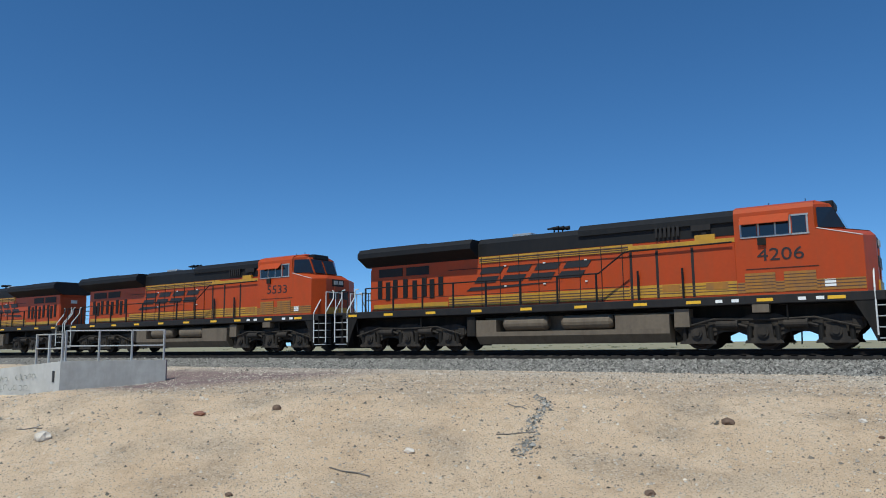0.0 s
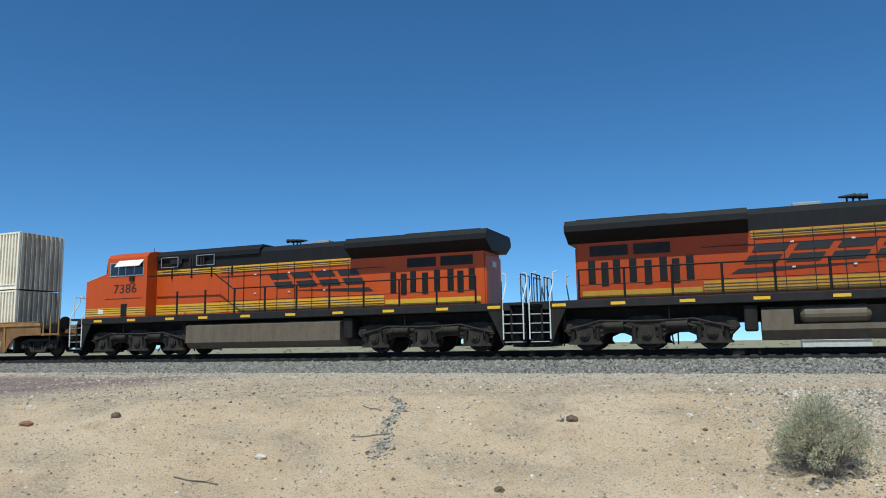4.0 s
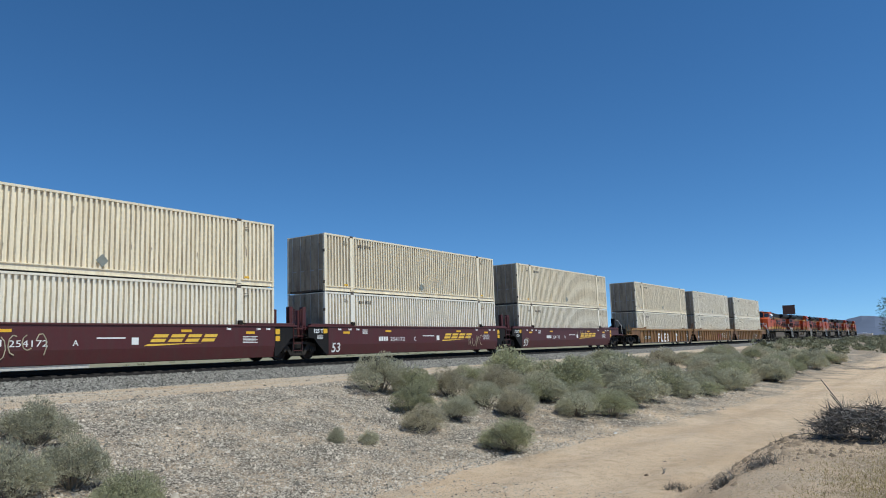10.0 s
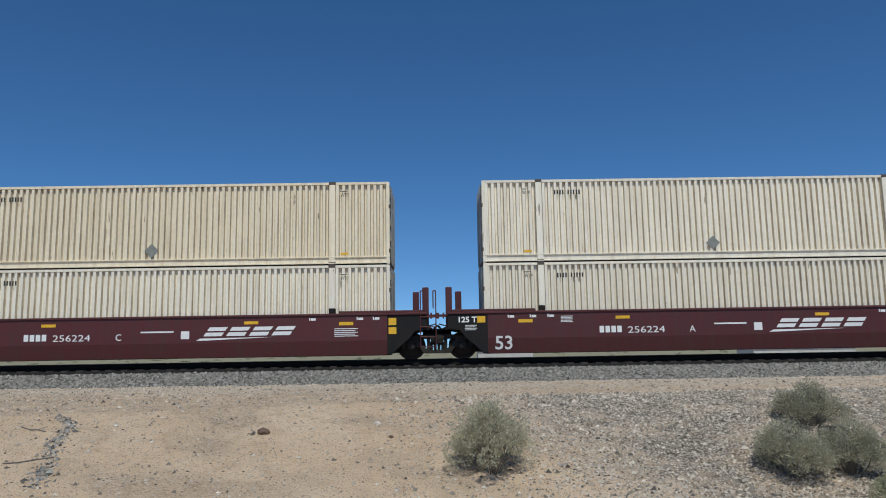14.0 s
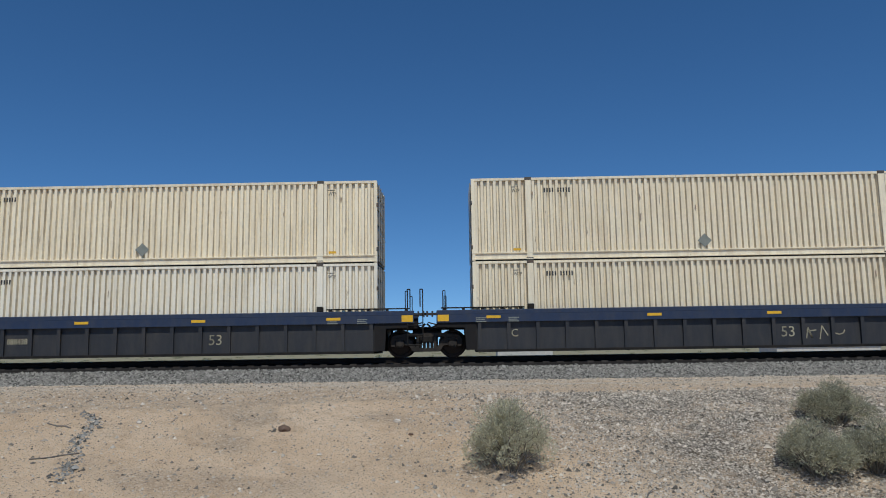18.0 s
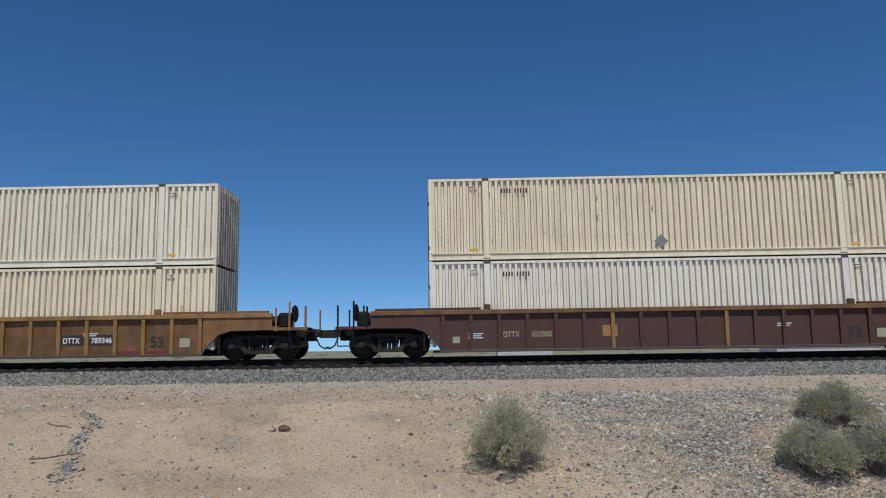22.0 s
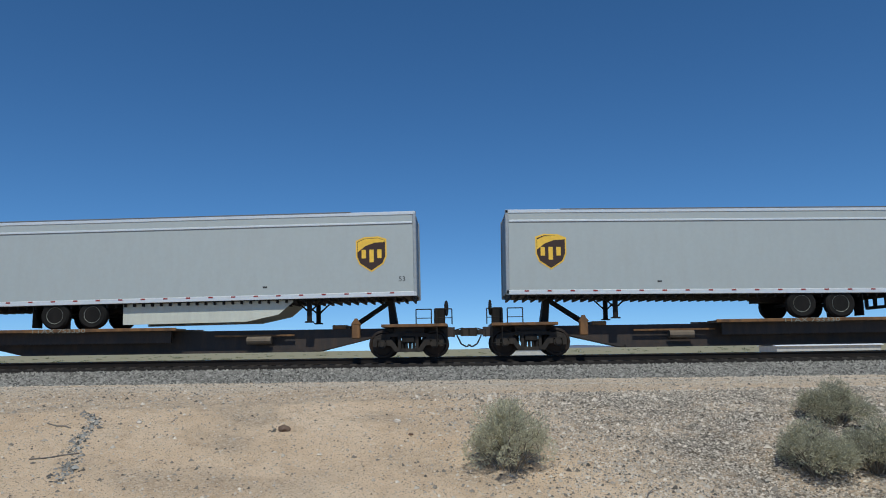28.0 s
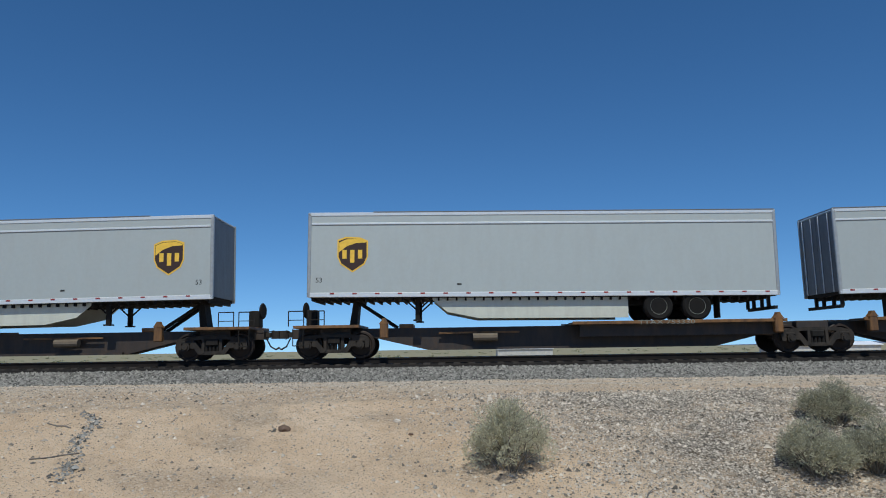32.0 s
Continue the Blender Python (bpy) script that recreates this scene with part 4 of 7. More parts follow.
                part("valve_post", bm, "nearblack", car)
                rails_of("curved_handrail", [[(ex + d * 1.05, -1.36, 1.1), (ex + d * 1.0, -1.36, 1.85), (ex + d * 0.35, -1.30, 2.30), (ex - d * 0.25, -1.25, 2.36)]], 0.022, "handrail", car, "pale bent handrail")
        elif end == "joint":
            mid = d * 9.70
            freight_truck(car, mid)
            bm = B()
            box(bm, mid - 0.5, mid + 0.5, -0.42, 0.42, 0.72, 1.05, 0.03)
            part("articulation", bm, "underblack", car)
        if end != "end":
            lad = [[(ex - d * 0.22, -1.45, 0.40), (ex - d * 0.22, -1.45, 2.30), (ex - d * 0.13, -1.45, 2.30), (ex - d * 0.13, -1.45, 1.7)], [(ex + d * 0.30, -1.45, 0.40), (ex + d * 0.30, -1.45, 2.30), (ex + d * 0.21, -1.45, 2.30), (ex + d * 0.21, -1.45, 1.7)]]
            lad += [[(ex - d * 0.22, -1.45, zz), (ex + d * 0.30, -1.45, zz)] for zz in (0.42, 0.75, 1.08, 1.41)]
            if d > 0:
                rails_of("ladder_rail", lad, 0.02, post, car)
            if style in ("maroon", "gold"):
                for k, yy in enumerate((-1.0, -0.3)):
                    bm = B()
                    xa = ex - d * (0.05 + 0.35 * k)
                    box(bm, xa - 0.11, xa + 0.11, yy - 0.12, yy + 0.12, 1.0, (2.45 if style == "maroon" else 2.0) - 0.1 * k, 0.02)
                    part("valve_post", bm, sd, car)
            else:
                rails_of("grab_post", [[(ex - d * 0.3, s * 1.3, 1.5), (ex - d * 0.3, s * 1.3, 2.25), (ex - d * 0.22, s * 1.3, 2.25), (ex - d * 0.22, s * 1.3, 1.5)] for s in (-1, 1)], 0.016, post, car)
            bm = B()
            a, e = sorted((ex - d * 0.85, ex + d * 0.42))
            box(bm, a, e, -1.34, -0.70, 1.44, 1.50)
            for q in range(7):
                xq = a + 0.10 + (e - a - 0.2) * q / 6
                box(bm, xq - 0.03, xq + 0.03, -1.36, -1.28, 1.36, 1.56)
            part("crossover_step", bm, sd, car, "worn crossover walkway between the units")
            bm = B()
            box(bm, min(ex - d * 0.52, ex - d * 0.12), max(ex - d * 0.52, ex - d * 0.12), -1.20, -0.80, 1.06, 1.36, 0.03)
            rod_(bm, (ex - d * 0.9, -1.1, 1.16), (ex - d * 0.45, -1.1, 1.16), 0.13, 12)
            part("brake_valve", bm, "truckgrey", car)
            rails_of("brake_pipe", [[(ex - d * 1.0, -1.28, 1.32), (ex - d * 0.3, -1.30, 1.02), (ex + d * 0.3, -1.26, 1.18)]], 0.022, "truckgrey", car)
            rails_of("air_hose", [[(ex, -0.7, 1.1), (ex + d * 0.2, -0.75, 1.0), (ex + d * 0.35, -0.7, 1.15)]], 0.035, "logoblack", car)
    # markings
    yy = -1.432 if not ribs else -1.347
    if left != "end" and style == "slate":
        lettering("unit_letter", letter, 0.36, "tan", car, lb + 1.16, yy - 0.006, 0.66)
    elif left != "end":
        lettering("capacity_mark", "125 T", 0.26, "white", car, lx + 0.32 if not ribs else lb + 0.24, -1.43 if not ribs else yy - 0.006, 1.22 if not ribs else 0.62, bold=0.008, width=0.62)
    if style in ("maroon", "gold"):
        panels = [(x - 0.24, x + 0.24, yy - 0.004, yy, 1.26 if abs(x) < 4 else 1.18, 1.36 if abs(x) < 4 else 1.29) for x in (-6.7, -3.4, 3.4, 6.6)]
        panels += [(WH - 0.05, WH + 0.21, yy - 0.004, yy, 1.16, 1.40), (WH - 0.05, WH + 0.21, yy - 0.004, yy, 0.86, 1.09), (-WH - 0.25, -WH + 0.02, yy - 0.004, yy, 1.20, 1.42)]
        plates("yellow_panel", panels, "emblemyellow", car, "yellow reflective panel")
        bm = B()
        for x in (-7.3, -6.55, -5.95, 5.35, 6.95, 7.5):
            bars(bm, x, 1.35, 0.04, 0.10, yy)
            bars(bm, x + 0.06, 1.35, 0.16, 0.08, yy)
        bars(bm, -5.5, 1.36, 0.42, 0.022, yy, 5, 0.025)
        bars(bm, 6.2, 1.05, 0.8, 0.026, yy, 5, 0.035)
        bars(bm, -0.3, 1.02, 1.1, 0.05, yy)
        bars(bm, -8.75, 1.10, 0.4, 0.02, yy, 4, 0.03)
        tagged(part("small_print", bm, st["mark"], car), kind="stuff")
        me = lettering("number", "53", 0.64, st["mark"], car, -WH + (0.70 if left == "end" else 0.32), -1.372, 0.30, bold=0.01)
        me.rotation_euler = (radians(9.85), 0, 0)
    if style == "maroon":
        bm = B()
        for i in range(4):
            bars(bm, board + 0.20 * i, 0.80, 0.15, 0.22, yy)
        tagged(part("owner_bars", bm, "white", car), kind="stuff")
        lettering("reporting_mark", number, 0.31, "white", car, board + 0.95, yy, 0.78, width=1.25)
        lettering("unit_letter", letter, 0.31, "white", car, -1.15, yy, 0.78)
        bm = B()
        box(bm, 1.05, 1.33, yy - 0.003, yy, 0.80, 1.06)
        box(bm, 1.09, 1.29, yy - 0.006, yy, 0.84, 1.02)
        tagged(part("stencil_frame", bm, "white", car), kind="stuff")
        swoosh_logo(car, 1.65, 0.74, 3.05, 0.44, "white" if number[:2] == "25" and number != "254172" else "goldshield", yy)
    if style == "gold":
        if number:
            bm = B()
            box(bm, board, board + 3.3, yy - 0.004, yy, 0.76, 1.08)
            part("name_board", bm, "mark", car, "black lettering panel")
            lettering("reporting_mark", number, 0.26, "white", car, board + 0.15, yy - 0.005, 0.83, shear=0.25, bold=0.006, width=3.0)
            lettering("unit_letter", letter, 0.40, "mark", car, board - 0.8 if board > 0 else board + 3.9, yy, 0.82, shear=0.2)
        else:
            bm = B()
            prism(bm, [(0.75, 0.80), (2.05, 0.80), (2.05, 1.36), (0.75, 1.36)], "y", yy - 0.004, yy)
            part("emblem", bm, "ttxred", car, "dull red block emblem")
            bm = B()
            prism(bm, [(2.15, 0.80), (2.45, 0.80), (2.75, 1.36), (2.45, 1.36)], "y", yy - 0.004, yy)
            part("emblem", bm, "ttxred", car, "dull red block emblem")
            lettering("unit_letter", letter, 0.26, "mark", car, -1.2, yy, 0.82, shear=0.2)
        bm = B()
        bars(bm, -3.2 if not number or board > 0 else 0.9, 0.95, 1.3, 0.05, yy, 2, 0.05)
        tagged(part("stencil_lines", bm, "castdark", car), kind="stuff")
    bay0, bay = lb + 0.1, (rb - lb - 0.2) / 16
    for j, letter_ in spray:
        lettering("graffiti", letter_, 1.15, "white", car, bay0 + bay * j + 0.13, yy - 0.006, 0.30, bold=0.03, label="pale sprayed block letter", width=bay - 0.28)
    if ribs:
        if number:
            k = int((board - bay0) / bay)
            if style == "ttxbrown":
                plates("name_board", [(bay0 + bay * j + 0.07, bay0 + bay * (j + 1) - 0.07, yy - 0.003, yy, 0.56, 0.92) for j in (k, k + 1)], "slate", car, "black lettering panel")
            for j, words in enumerate(number.split()):
                lettering("reporting_mark", words, 0.27, "white" if style == "ttxbrown" else "tan", car, bay0 + bay * (k + j) + 0.12, yy - 0.006, 0.64, bold=0.004, width=bay - 0.26 if j else bay - 0.40)
        if style != "slate":
            lettering("number", "53", 0.50, "mark", car, bay0 + bay * (14 if right == "end" else 13) + 0.2, yy - 0.005, 0.48, bold=0.012)
            plates("dark_panel", ([(rb - 0.95, rb - 0.16, yy - 0.004, yy, 0.24, 1.40)] if right != "end" else []) + ([(lb + 0.06, lb + 0.95, yy - 0.004, yy, 0.24, 1.40)] if left != "end" else []), "slate", car, "black stencil panel")
            bm = B()
            bars(bm, rb - 0.80, 0.98, 0.5, 0.03, yy - 0.005, 4, 0.05) if right != "end" else None
            bars(bm, -WH + 1.3, 0.75, 0.5, 0.03, yy, 3, 0.04)
            bars(bm, 3.6, 0.95, 0.5, 0.03, yy, 2, 0.04)
            tagged(part("small_print", bm, "white", car), kind="stuff")
            if right == "end":
                plates("stencil_patch", [(rb - 0.82, rb - 0.46, yy - 0.003, yy, 0.46, 0.76), (lb + 0.42, lb + 0.66, yy - 0.003, yy, 0.46, 0.68)], "tan", car, "pale stencilled patch")
                if style == "ttxbrown":
                    plates("red_strip", [(bay0 + bay * j + 0.08, bay0 + bay * (j + 1) - 0.08, yy - 0.003, yy, 0.25, 0.36) for j in (13, 14)], "ttxred", car, "dull red stencilled strip")
            plates("faded_patch", [(-2.25, -1.75, yy - 0.003, yy, 0.62, 1.0)], "gold", car, "faded repainted patch")
            if style == "ttxbrown" and not number and left == "joint":
                plates("emblem", [(1.15, 2.0, yy - 0.004, yy, 0.55, 1.02), (2.35, 2.8, yy - 0.004, yy, 0.55, 1.02)], "ttxred", car, "faded red block emblem")
        else:
            plates("yellow_panel", [(x - 0.24, x + 0.24, -1.481, -1.476, 1.28, 1.37) for x in (-7.4, -2.0, 2.0, 6.6)] + [(min(xe - d * 0.42, xe - d * 0.04), max(xe - d * 0.42, xe - d * 0.04), -1.481, -1.476, 1.20, 1.42) for d, xe in ((-1, lx), (1, rx))], "emblemyellow", car, "yellow reflective panel")
            lettering("number", "53", 0.50, "tan", car, bay0 + bay * 10 + 0.25, yy - 0.004, 0.52)
            bm = B()
            for x in (-8.0, -6.9, 6.4, 7.4):
                bars(bm, x, 1.28, 0.35, 0.03, -1.476, 3, 0.03)
            tagged(part("small_print", bm, "placard", car), kind="stuff")
    for x0, x1, z0, z1, mt, sd2 in tags:
        graffiti(car, x0, x1, z0, z1, yy - 0.006, mt, sd2, strokes=max(3, int((x1 - x0) / 0.42)), r=0.03 if mt != "tan" else 0.018)
    return car


def swoosh_logo(parent, x, z, w, h, mat, y, side=-1):
    """Slanted block emblem over a tapering underline."""
    t = side * 0.006
    cw = w / 4
    for i in range(4):
        for lo, hi in ((0.32, 0.60), (0.72, 1.0)):
            bm = B()
            x0, zb, top = x + i * cw + 0.05 * w, z + lo * h, z + hi * h
            k0, k1 = 0.7 * (lo - 0.32) * h, 0.7 * (hi - 0.32) * h
            prism(bm, [(x0 + k0, zb), (x0 + cw * 0.80 + k0, zb), (x0 + cw * 0.80 + k1, top), (x0 + k1, top)], "y", min(y, y + t), max(y, y + t))
            part("emblem_block", bm, mat, parent, "slanted emblem block")
    bm = B()
    prism(bm, [(x - 0.03 * w, z), (x + 0.02 * w, z + 0.16 * h), (x + w * 0.85, z + 0.20 * h), (x + w * 0.45, z + 0.10 * h), (x + w * 0.1, z)], "y", min(y, y + t), max(y, y + t))
    return part("emblem_underline", bm, mat, parent, "tapering emblem underline")


# ---- diesel locomotives ----
def loco_truck(loco, x):
    """Three-axle truck: cast frame, footed journal boxes, coil springs, brake cylinders, sand pipes and wheelsets."""
    for s in (-1, 1):
        yy = s * 1.08
        bm = B()
        half = [(2.85, 0.72), (2.80, 0.96), (2.30, 1.07), (1.50, 1.01), (1.10, 0.88), (0.70, 0.99), (0.38, 1.12)]
        low = [(0.50, 0.44), (0.80, 0.57), (1.25, 0.57), (1.55, 0.44), (2.60, 0.46)]
        outline = half + [(-a, z) for a, z in half[::-1]] + [(-a, z) for a, z in low[::-1]] + low
        prism(bm, [(x + a, z) for a, z in outline], "y", yy - 0.07, yy + 0.07)
        for a, w in ((-1.55, 0.16), (-0.55, 0.12), (0.55, 0.12), (1.55, 0.16), (2.62, 0.14), (-2.62, 0.14)):
            box(bm, x + a - w, x + a + w, min(yy + s * 0.06, yy + s * 0.11), max(yy + s * 0.06, yy + s * 0.11), 0.60, 0.90, 0.015)
        fr = part("truck_frame", bm, "truckgrey", loco, "dusty cast truck frame")
        for dx in (-2.05, 0.0, 2.05):
            c = x + dx
            bm = B()
            prism(bm, [(c - 0.58, 0.19), (c + 0.58, 0.19), (c + 0.54, 0.28), (c + 0.30, 0.38), (c + 0.25, 0.82), (c - 0.25, 0.82), (c - 0.30, 0.38), (c - 0.54, 0.28)], "y", min(yy + s * 0.07, yy + s * 0.19), max(yy + s * 0.07, yy + s * 0.19))
            rod_(bm, (c, yy + s * 0.19, 0.54), (c, yy + s * 0.26, 0.54), 0.17, 14)
            rod_(bm, (c, yy + s * 0.26, 0.54), (c, yy + s * 0.30, 0.54), 0.10, 12)
            part("journal_box", bm, "truckgrey", fr)
            bm = B()
            for k in (-0.42, 0.42):
                rod_(bm, (c + k, yy + s * 0.12, 0.30), (c + k, yy + s * 0.12, 0.74), 0.085, 10)
            tagged(part("coil_spring", bm, "underblack", fr), kind="stuff")
        for dx in (-1.02, 1.02):
            c = x + dx
            bm = B()
            rod_(bm, (c - 0.40, yy + s * 0.20, 0.80), (c + 0.22, yy + s * 0.20, 0.80), 0.13, 12)
            rod_(bm, (c + 0.22, yy + s * 0.20, 0.80), (c + 0.28, yy + s * 0.20, 0.80), 0.16, 12)
            rod_(bm, (c + 0.28, yy + s * 0.20, 0.80), (c + 0.55, yy + s * 0.20, 0.72), 0.045, 8)
            part("brake_cylinder", bm, "truckgrey", fr)
        rails_of("brake_rod", [[(x - 2.75, yy + s * 0.24, 0.66), (x - 1.5, yy + s * 0.24, 0.98), (x - 0.3, yy + s * 0.24, 0.94), (x + 0.3, yy + s * 0.24, 0.94), (x + 1.5, yy + s * 0.24, 0.98), (x + 2.7, yy + s * 0.24, 0.66)]], 0.032, "truckgrey", fr)
        rails_of("sand_pipe", [[(x + a, yy + s * 0.30, 1.40), (x + a, yy + s * 0.26, 0.92), (x + a * 1.04, yy - s * 0.05, 0.42), (x + a * 1.06, yy - s * 0.25, 0.16)] for a in (0.75, -2.72)], 0.026, "underblack", fr)
    for dx in (-2.05, 0.0, 2.05):
        bm = B()
        rod_(bm, (x + dx, -0.95, 0.53), (x + dx, 0.95, 0.53), 0.10, 8)
        for s in (-1, 1):
            lathe(bm, [(0.12, s * 0.88), (0.40, s * 0.82), (0.45, s * 0.84), (0.53, s * 0.83), (0.525, s * 0.71), (0.56, s * 0.69), (0.15, s * 0.72)], 0.0, 24, x + dx, 0.53)
        part("wheelset", bm, "wheelsteel", loco)


def locomotive():
    """Six-axle road diesel: cab and nose towards +x, radiator wings at the other end."""
    L = empty("locomotive", "orange, black and yellow diesel locomotive with a dark roof", "locomotive", "locomotives at the train's head")
    # frame and walkway
    bm = B()
    box(bm, -10.20, 10.67, -1.52, 1.52, 1.42, 1.70, 0.02)
    part("walkway_sill", bm, "sill", L)
    bm = B()
    box(bm, -10.1, 10.6, -0.55, 0.55, 0.85, 1.42)
    part("main_frame", bm, "underblack", L)
    for s in (-1, 1):
        plates("sill_reflector", [(x - 0.24, x + 0.24, min(s * 1.523, s * 1.529), max(s * 1.523, s * 1.529), 1.50, 1.60) for x in (-9.6, -7.6, -5.4, -3.2, -1.0, 1.2, 3.4, 5.2, 7.4, 9.4)], "emblemyellow", L, "yellow reflective strip")
    # long hood
    hw = 0.88
    bm = B()
    prism(bm, [(-hw, 1.70), (hw, 1.70), (hw, 3.78), (-hw, 3.78)], "x", -9.05, 6.6)
    part("engine_hood", bm, "orange", L)
    bm = B()
    prism(bm, [(-hw - 0.015, 3.77), (hw + 0.015, 3.77), (hw + 0.015, 4.28), (hw - 0.22, 4.50), (-hw + 0.22, 4.50), (-hw - 0.015, 4.28)], "x", -3.5, 6.6)
    roof = part("hood_roof", bm, "hoodblack", L, "matt black hood roof")
    bm = B()
    prism(bm, [(-hw - 0.1, 4.2), (hw + 0.1, 4.2), (hw + 0.1, 4.40), (hw - 0.15, 4.62), (-hw + 0.15, 4.62), (-hw - 0.1, 4.40)], "x", 0.95, 6.58)
    part("inertial_filter_hump", bm, "hoodblack", roof)
    for s in (-1, 1):
        lv = None
        for x in (3.9, 4.05, 4.2, 4.35, 4.5, 4.65):
            if lv is None:
                bm = B()
                box(bm, -0.045, 0.045, -0.012, 0.012, 3.88, 4.24)
                lv = part("louvre", bm, "sill", roof)
                lv.location = (x, s * (hw + 0.105), 0)
            else:
                again(lv, x, s * (hw + 0.105), 0)
        plates("roof_vent", [(5.1, 5.75, s * (hw + 0.11) - 0.01, s * (hw + 0.11) + 0.01, 4.0, 4.2), (5.45, 5.6, s * (hw + 0.12) - 0.015, s * (hw + 0.12) + 0.015, 3.84, 3.92)], "sill", roof)
    # radiator wings
    bm = B()
    prism(bm, [(-1.50, 4.06), (-1.50, 4.26), (-1.34, 4.45), (1.34, 4.45), (1.50, 4.26), (1.50, 4.06), (hw, 3.70), (-hw, 3.70)], "x", -9.35, -3.45)
    part("radiator_cab", bm, "hoodblack", L, "overhanging black radiator housing")
    bm = B()
    box(bm, -9.0, -5.9, -1.1, 1.1, 4.45, 4.52, 0.02)
    part("radiator_screen", bm, "sill", L)
    for s in (-1, 1):
        y = s * (hw + 0.012)
        plates("hood_screen", [(a, c, y - 0.012, y + 0.012, 3.22, 3.58) for a, c in ((-8.6, -7.3), (-7.1, -5.9))], "sill", L, "dark mesh screen")
        lv = None
        for i, (x, zz) in enumerate(((-8.55, 0), (-8.1, -0.08), (-7.7, 0), (-7.15, 0), (-6.65, -0.08), (-6.15, 0), (-5.75, -0.08), (-5.3, 0))):
            if lv is None:
                bm = B()
                box(bm, -0.12, 0.12, -0.025, 0.025, 2.28, 3.08, 0.01)
                lv = part("door_vent", bm, "hoodblack", L, "tall dark door vent")
                lv.location = (x, y, zz)
            else:
                again(lv, x, y, zz)
        # stripes
        plates("yellow_stripe", [(-3.4, 3.0, y - 0.008, y + 0.008, 3.50, 3.75), (-4.9, 3.0, y - 0.008, y + 0.008, 1.80, 2.20), (-8.9, -4.95, y - 0.008, y + 0.008, 1.80, 2.02)], "yellow", L, "yellow stripe")
        thin = []
        for zz in (3.57, 3.66):
            thin.append((-3.4, 3.0, y - 0.014, y + 0.014, zz - 0.02, zz + 0.02))
        for zz in (1.89, 1.99, 2.09):
            thin.append((-4.9, 3.0, y - 0.014, y + 0.014, zz - 0.018, zz + 0.018))
        plates("pinstripe", thin, "oldbrown", L)
        plates("door_seam", [(x - 0.012, x + 0.012, y - 0.016, y + 0.016, 1.75, 3.74) for x in (-3.3, -2.45, -1.6, -0.75, 0.1, 0.95, 1.8, 2.6)] + [(-4.9, 3.0, y - 0.015, y + 0.015, 3.30, 3.32)], "sill", L)
        plates("door_latch", [(x - 0.05, x + 0.05, y - 0.03, y + 0.03, zz, zz + 0.05) for x in (-2.2, -0.5, 1.2) for zz in (2.5, 3.3)], "handrail", L)
        # wide equipment panels behind the cab
        bm = B()
        ya, yb = (0.84, 0.90) if s > 0 else (-1.36, -0.85)
        box(bm, 3.0, 6.58, ya, yb, 1.70, 3.48, 0.02)
        part("equipment_box", bm, "orange", L)
        yo = 0.905 if s > 0 else -1.365
        plates("yellow_stripe", [(3.0, 6.58, yo - 0.006, yo + 0.006, 1.78, 2.20)], "yellow", L, "yellow stripe")
        plates("pinstripe", [(3.0, 6.58, yo - 0.010, yo + 0.010, zz - 0.014, zz + 0.014) for zz in (1.89, 1.99, 2.09)], "oldbrown", L)
        if s < 0:
            plates("panel_gap", [(x - 0.045, x + 0.045, yo - 0.008, yo + 0.008, 1.75, 3.40) for x in (3.08, 4.0, 5.2)], "sill", L, "dark gap between panels")
            plates("yellow_stripe", [(3.0, 6.58, -1.37, -1.0, 3.48, 3.62)], "yellow", L, "yellow stripe")
            plates("vent_grille", [(4.15, 4.75, yo - 0.016, yo + 0.016, 1.95, 2.18), (5.6, 6.3, yo - 0.016, yo + 0.016, 1.95, 2.18)], "dullyellow", L)
            plates("yellow_bracket", [(5.3, 5.95, -1.35, -1.25, 3.62, 3.80)], "yellow", L)
        else:
            plates("yellow_stripe", [(3.0, 6.58, 0.885, 0.908, 3.50, 3.75)], "yellow", L, "yellow stripe")
            plates("pinstripe", [(3.0, 6.58, 0.89, 0.914, zz - 0.02, zz + 0.02) for zz in (3.57, 3.66)], "oldbrown", L)
            rails_of("grille_frame", [[(a, 1.02, 3.86), (a, 1.02, 4.30), (a + 0.95, 1.02, 4.30), (a + 0.95, 1.02, 3.86), (a, 1.02, 3.86)] for a in (3.3, 5.3)], 0.018, "steelgrey", roof, "pale frame round a roof grille")
            rails_of("hood_hook", [[(a, 0.93, 3.76), (a, 0.95, 3.34)] for a in (2.4, 3.5, 4.6, 5.7)], 0.03, "hoodblack", L)
        # walkway handrail
        x, posts = -8.9, []
        while x < 6.4:
            posts.append([(x, s * 1.47, 1.70), (x, s * 1.47, 2.72)])
            x += 1.53
        rails_of("handrail_post", posts, 0.042, "hoodblack", L)
        rails_of("handrail", [[(-8.9, s * 1.47, 2.72), (1.9, s * 1.47, 2.72), (2.9, s * 1.47, 3.42), (6.5, s * 1.47, 3.46)]], 0.028, "hoodblack", L)
        rails_of("lower_handrail", [[(-8.9, s * 1.47, 2.20), (3.0, s * 1.47, 2.20)]], 0.014, "sill", L)
        rails_of("hood_grab_rail", [[(-3.3, s * 0.98, 3.62), (3.0, s * 0.98, 3.62)]], 0.014, "sill", L)
    # cab
    bm = B()
    prism(bm, [(-1.50, 1.70), (1.50, 1.70), (1.50, 4.36), (1.38, 4.52), (1.05, 4.62), (-1.05, 4.62), (-1.38, 4.52), (-1.50, 4.36)], "x", 6.6, 8.95)
    cab = part("cab", bm, "orange", L)
    low = [(8.95, -1.5), (9.72, -0.78), (9.72, 0.78), (8.95, 1.5)]
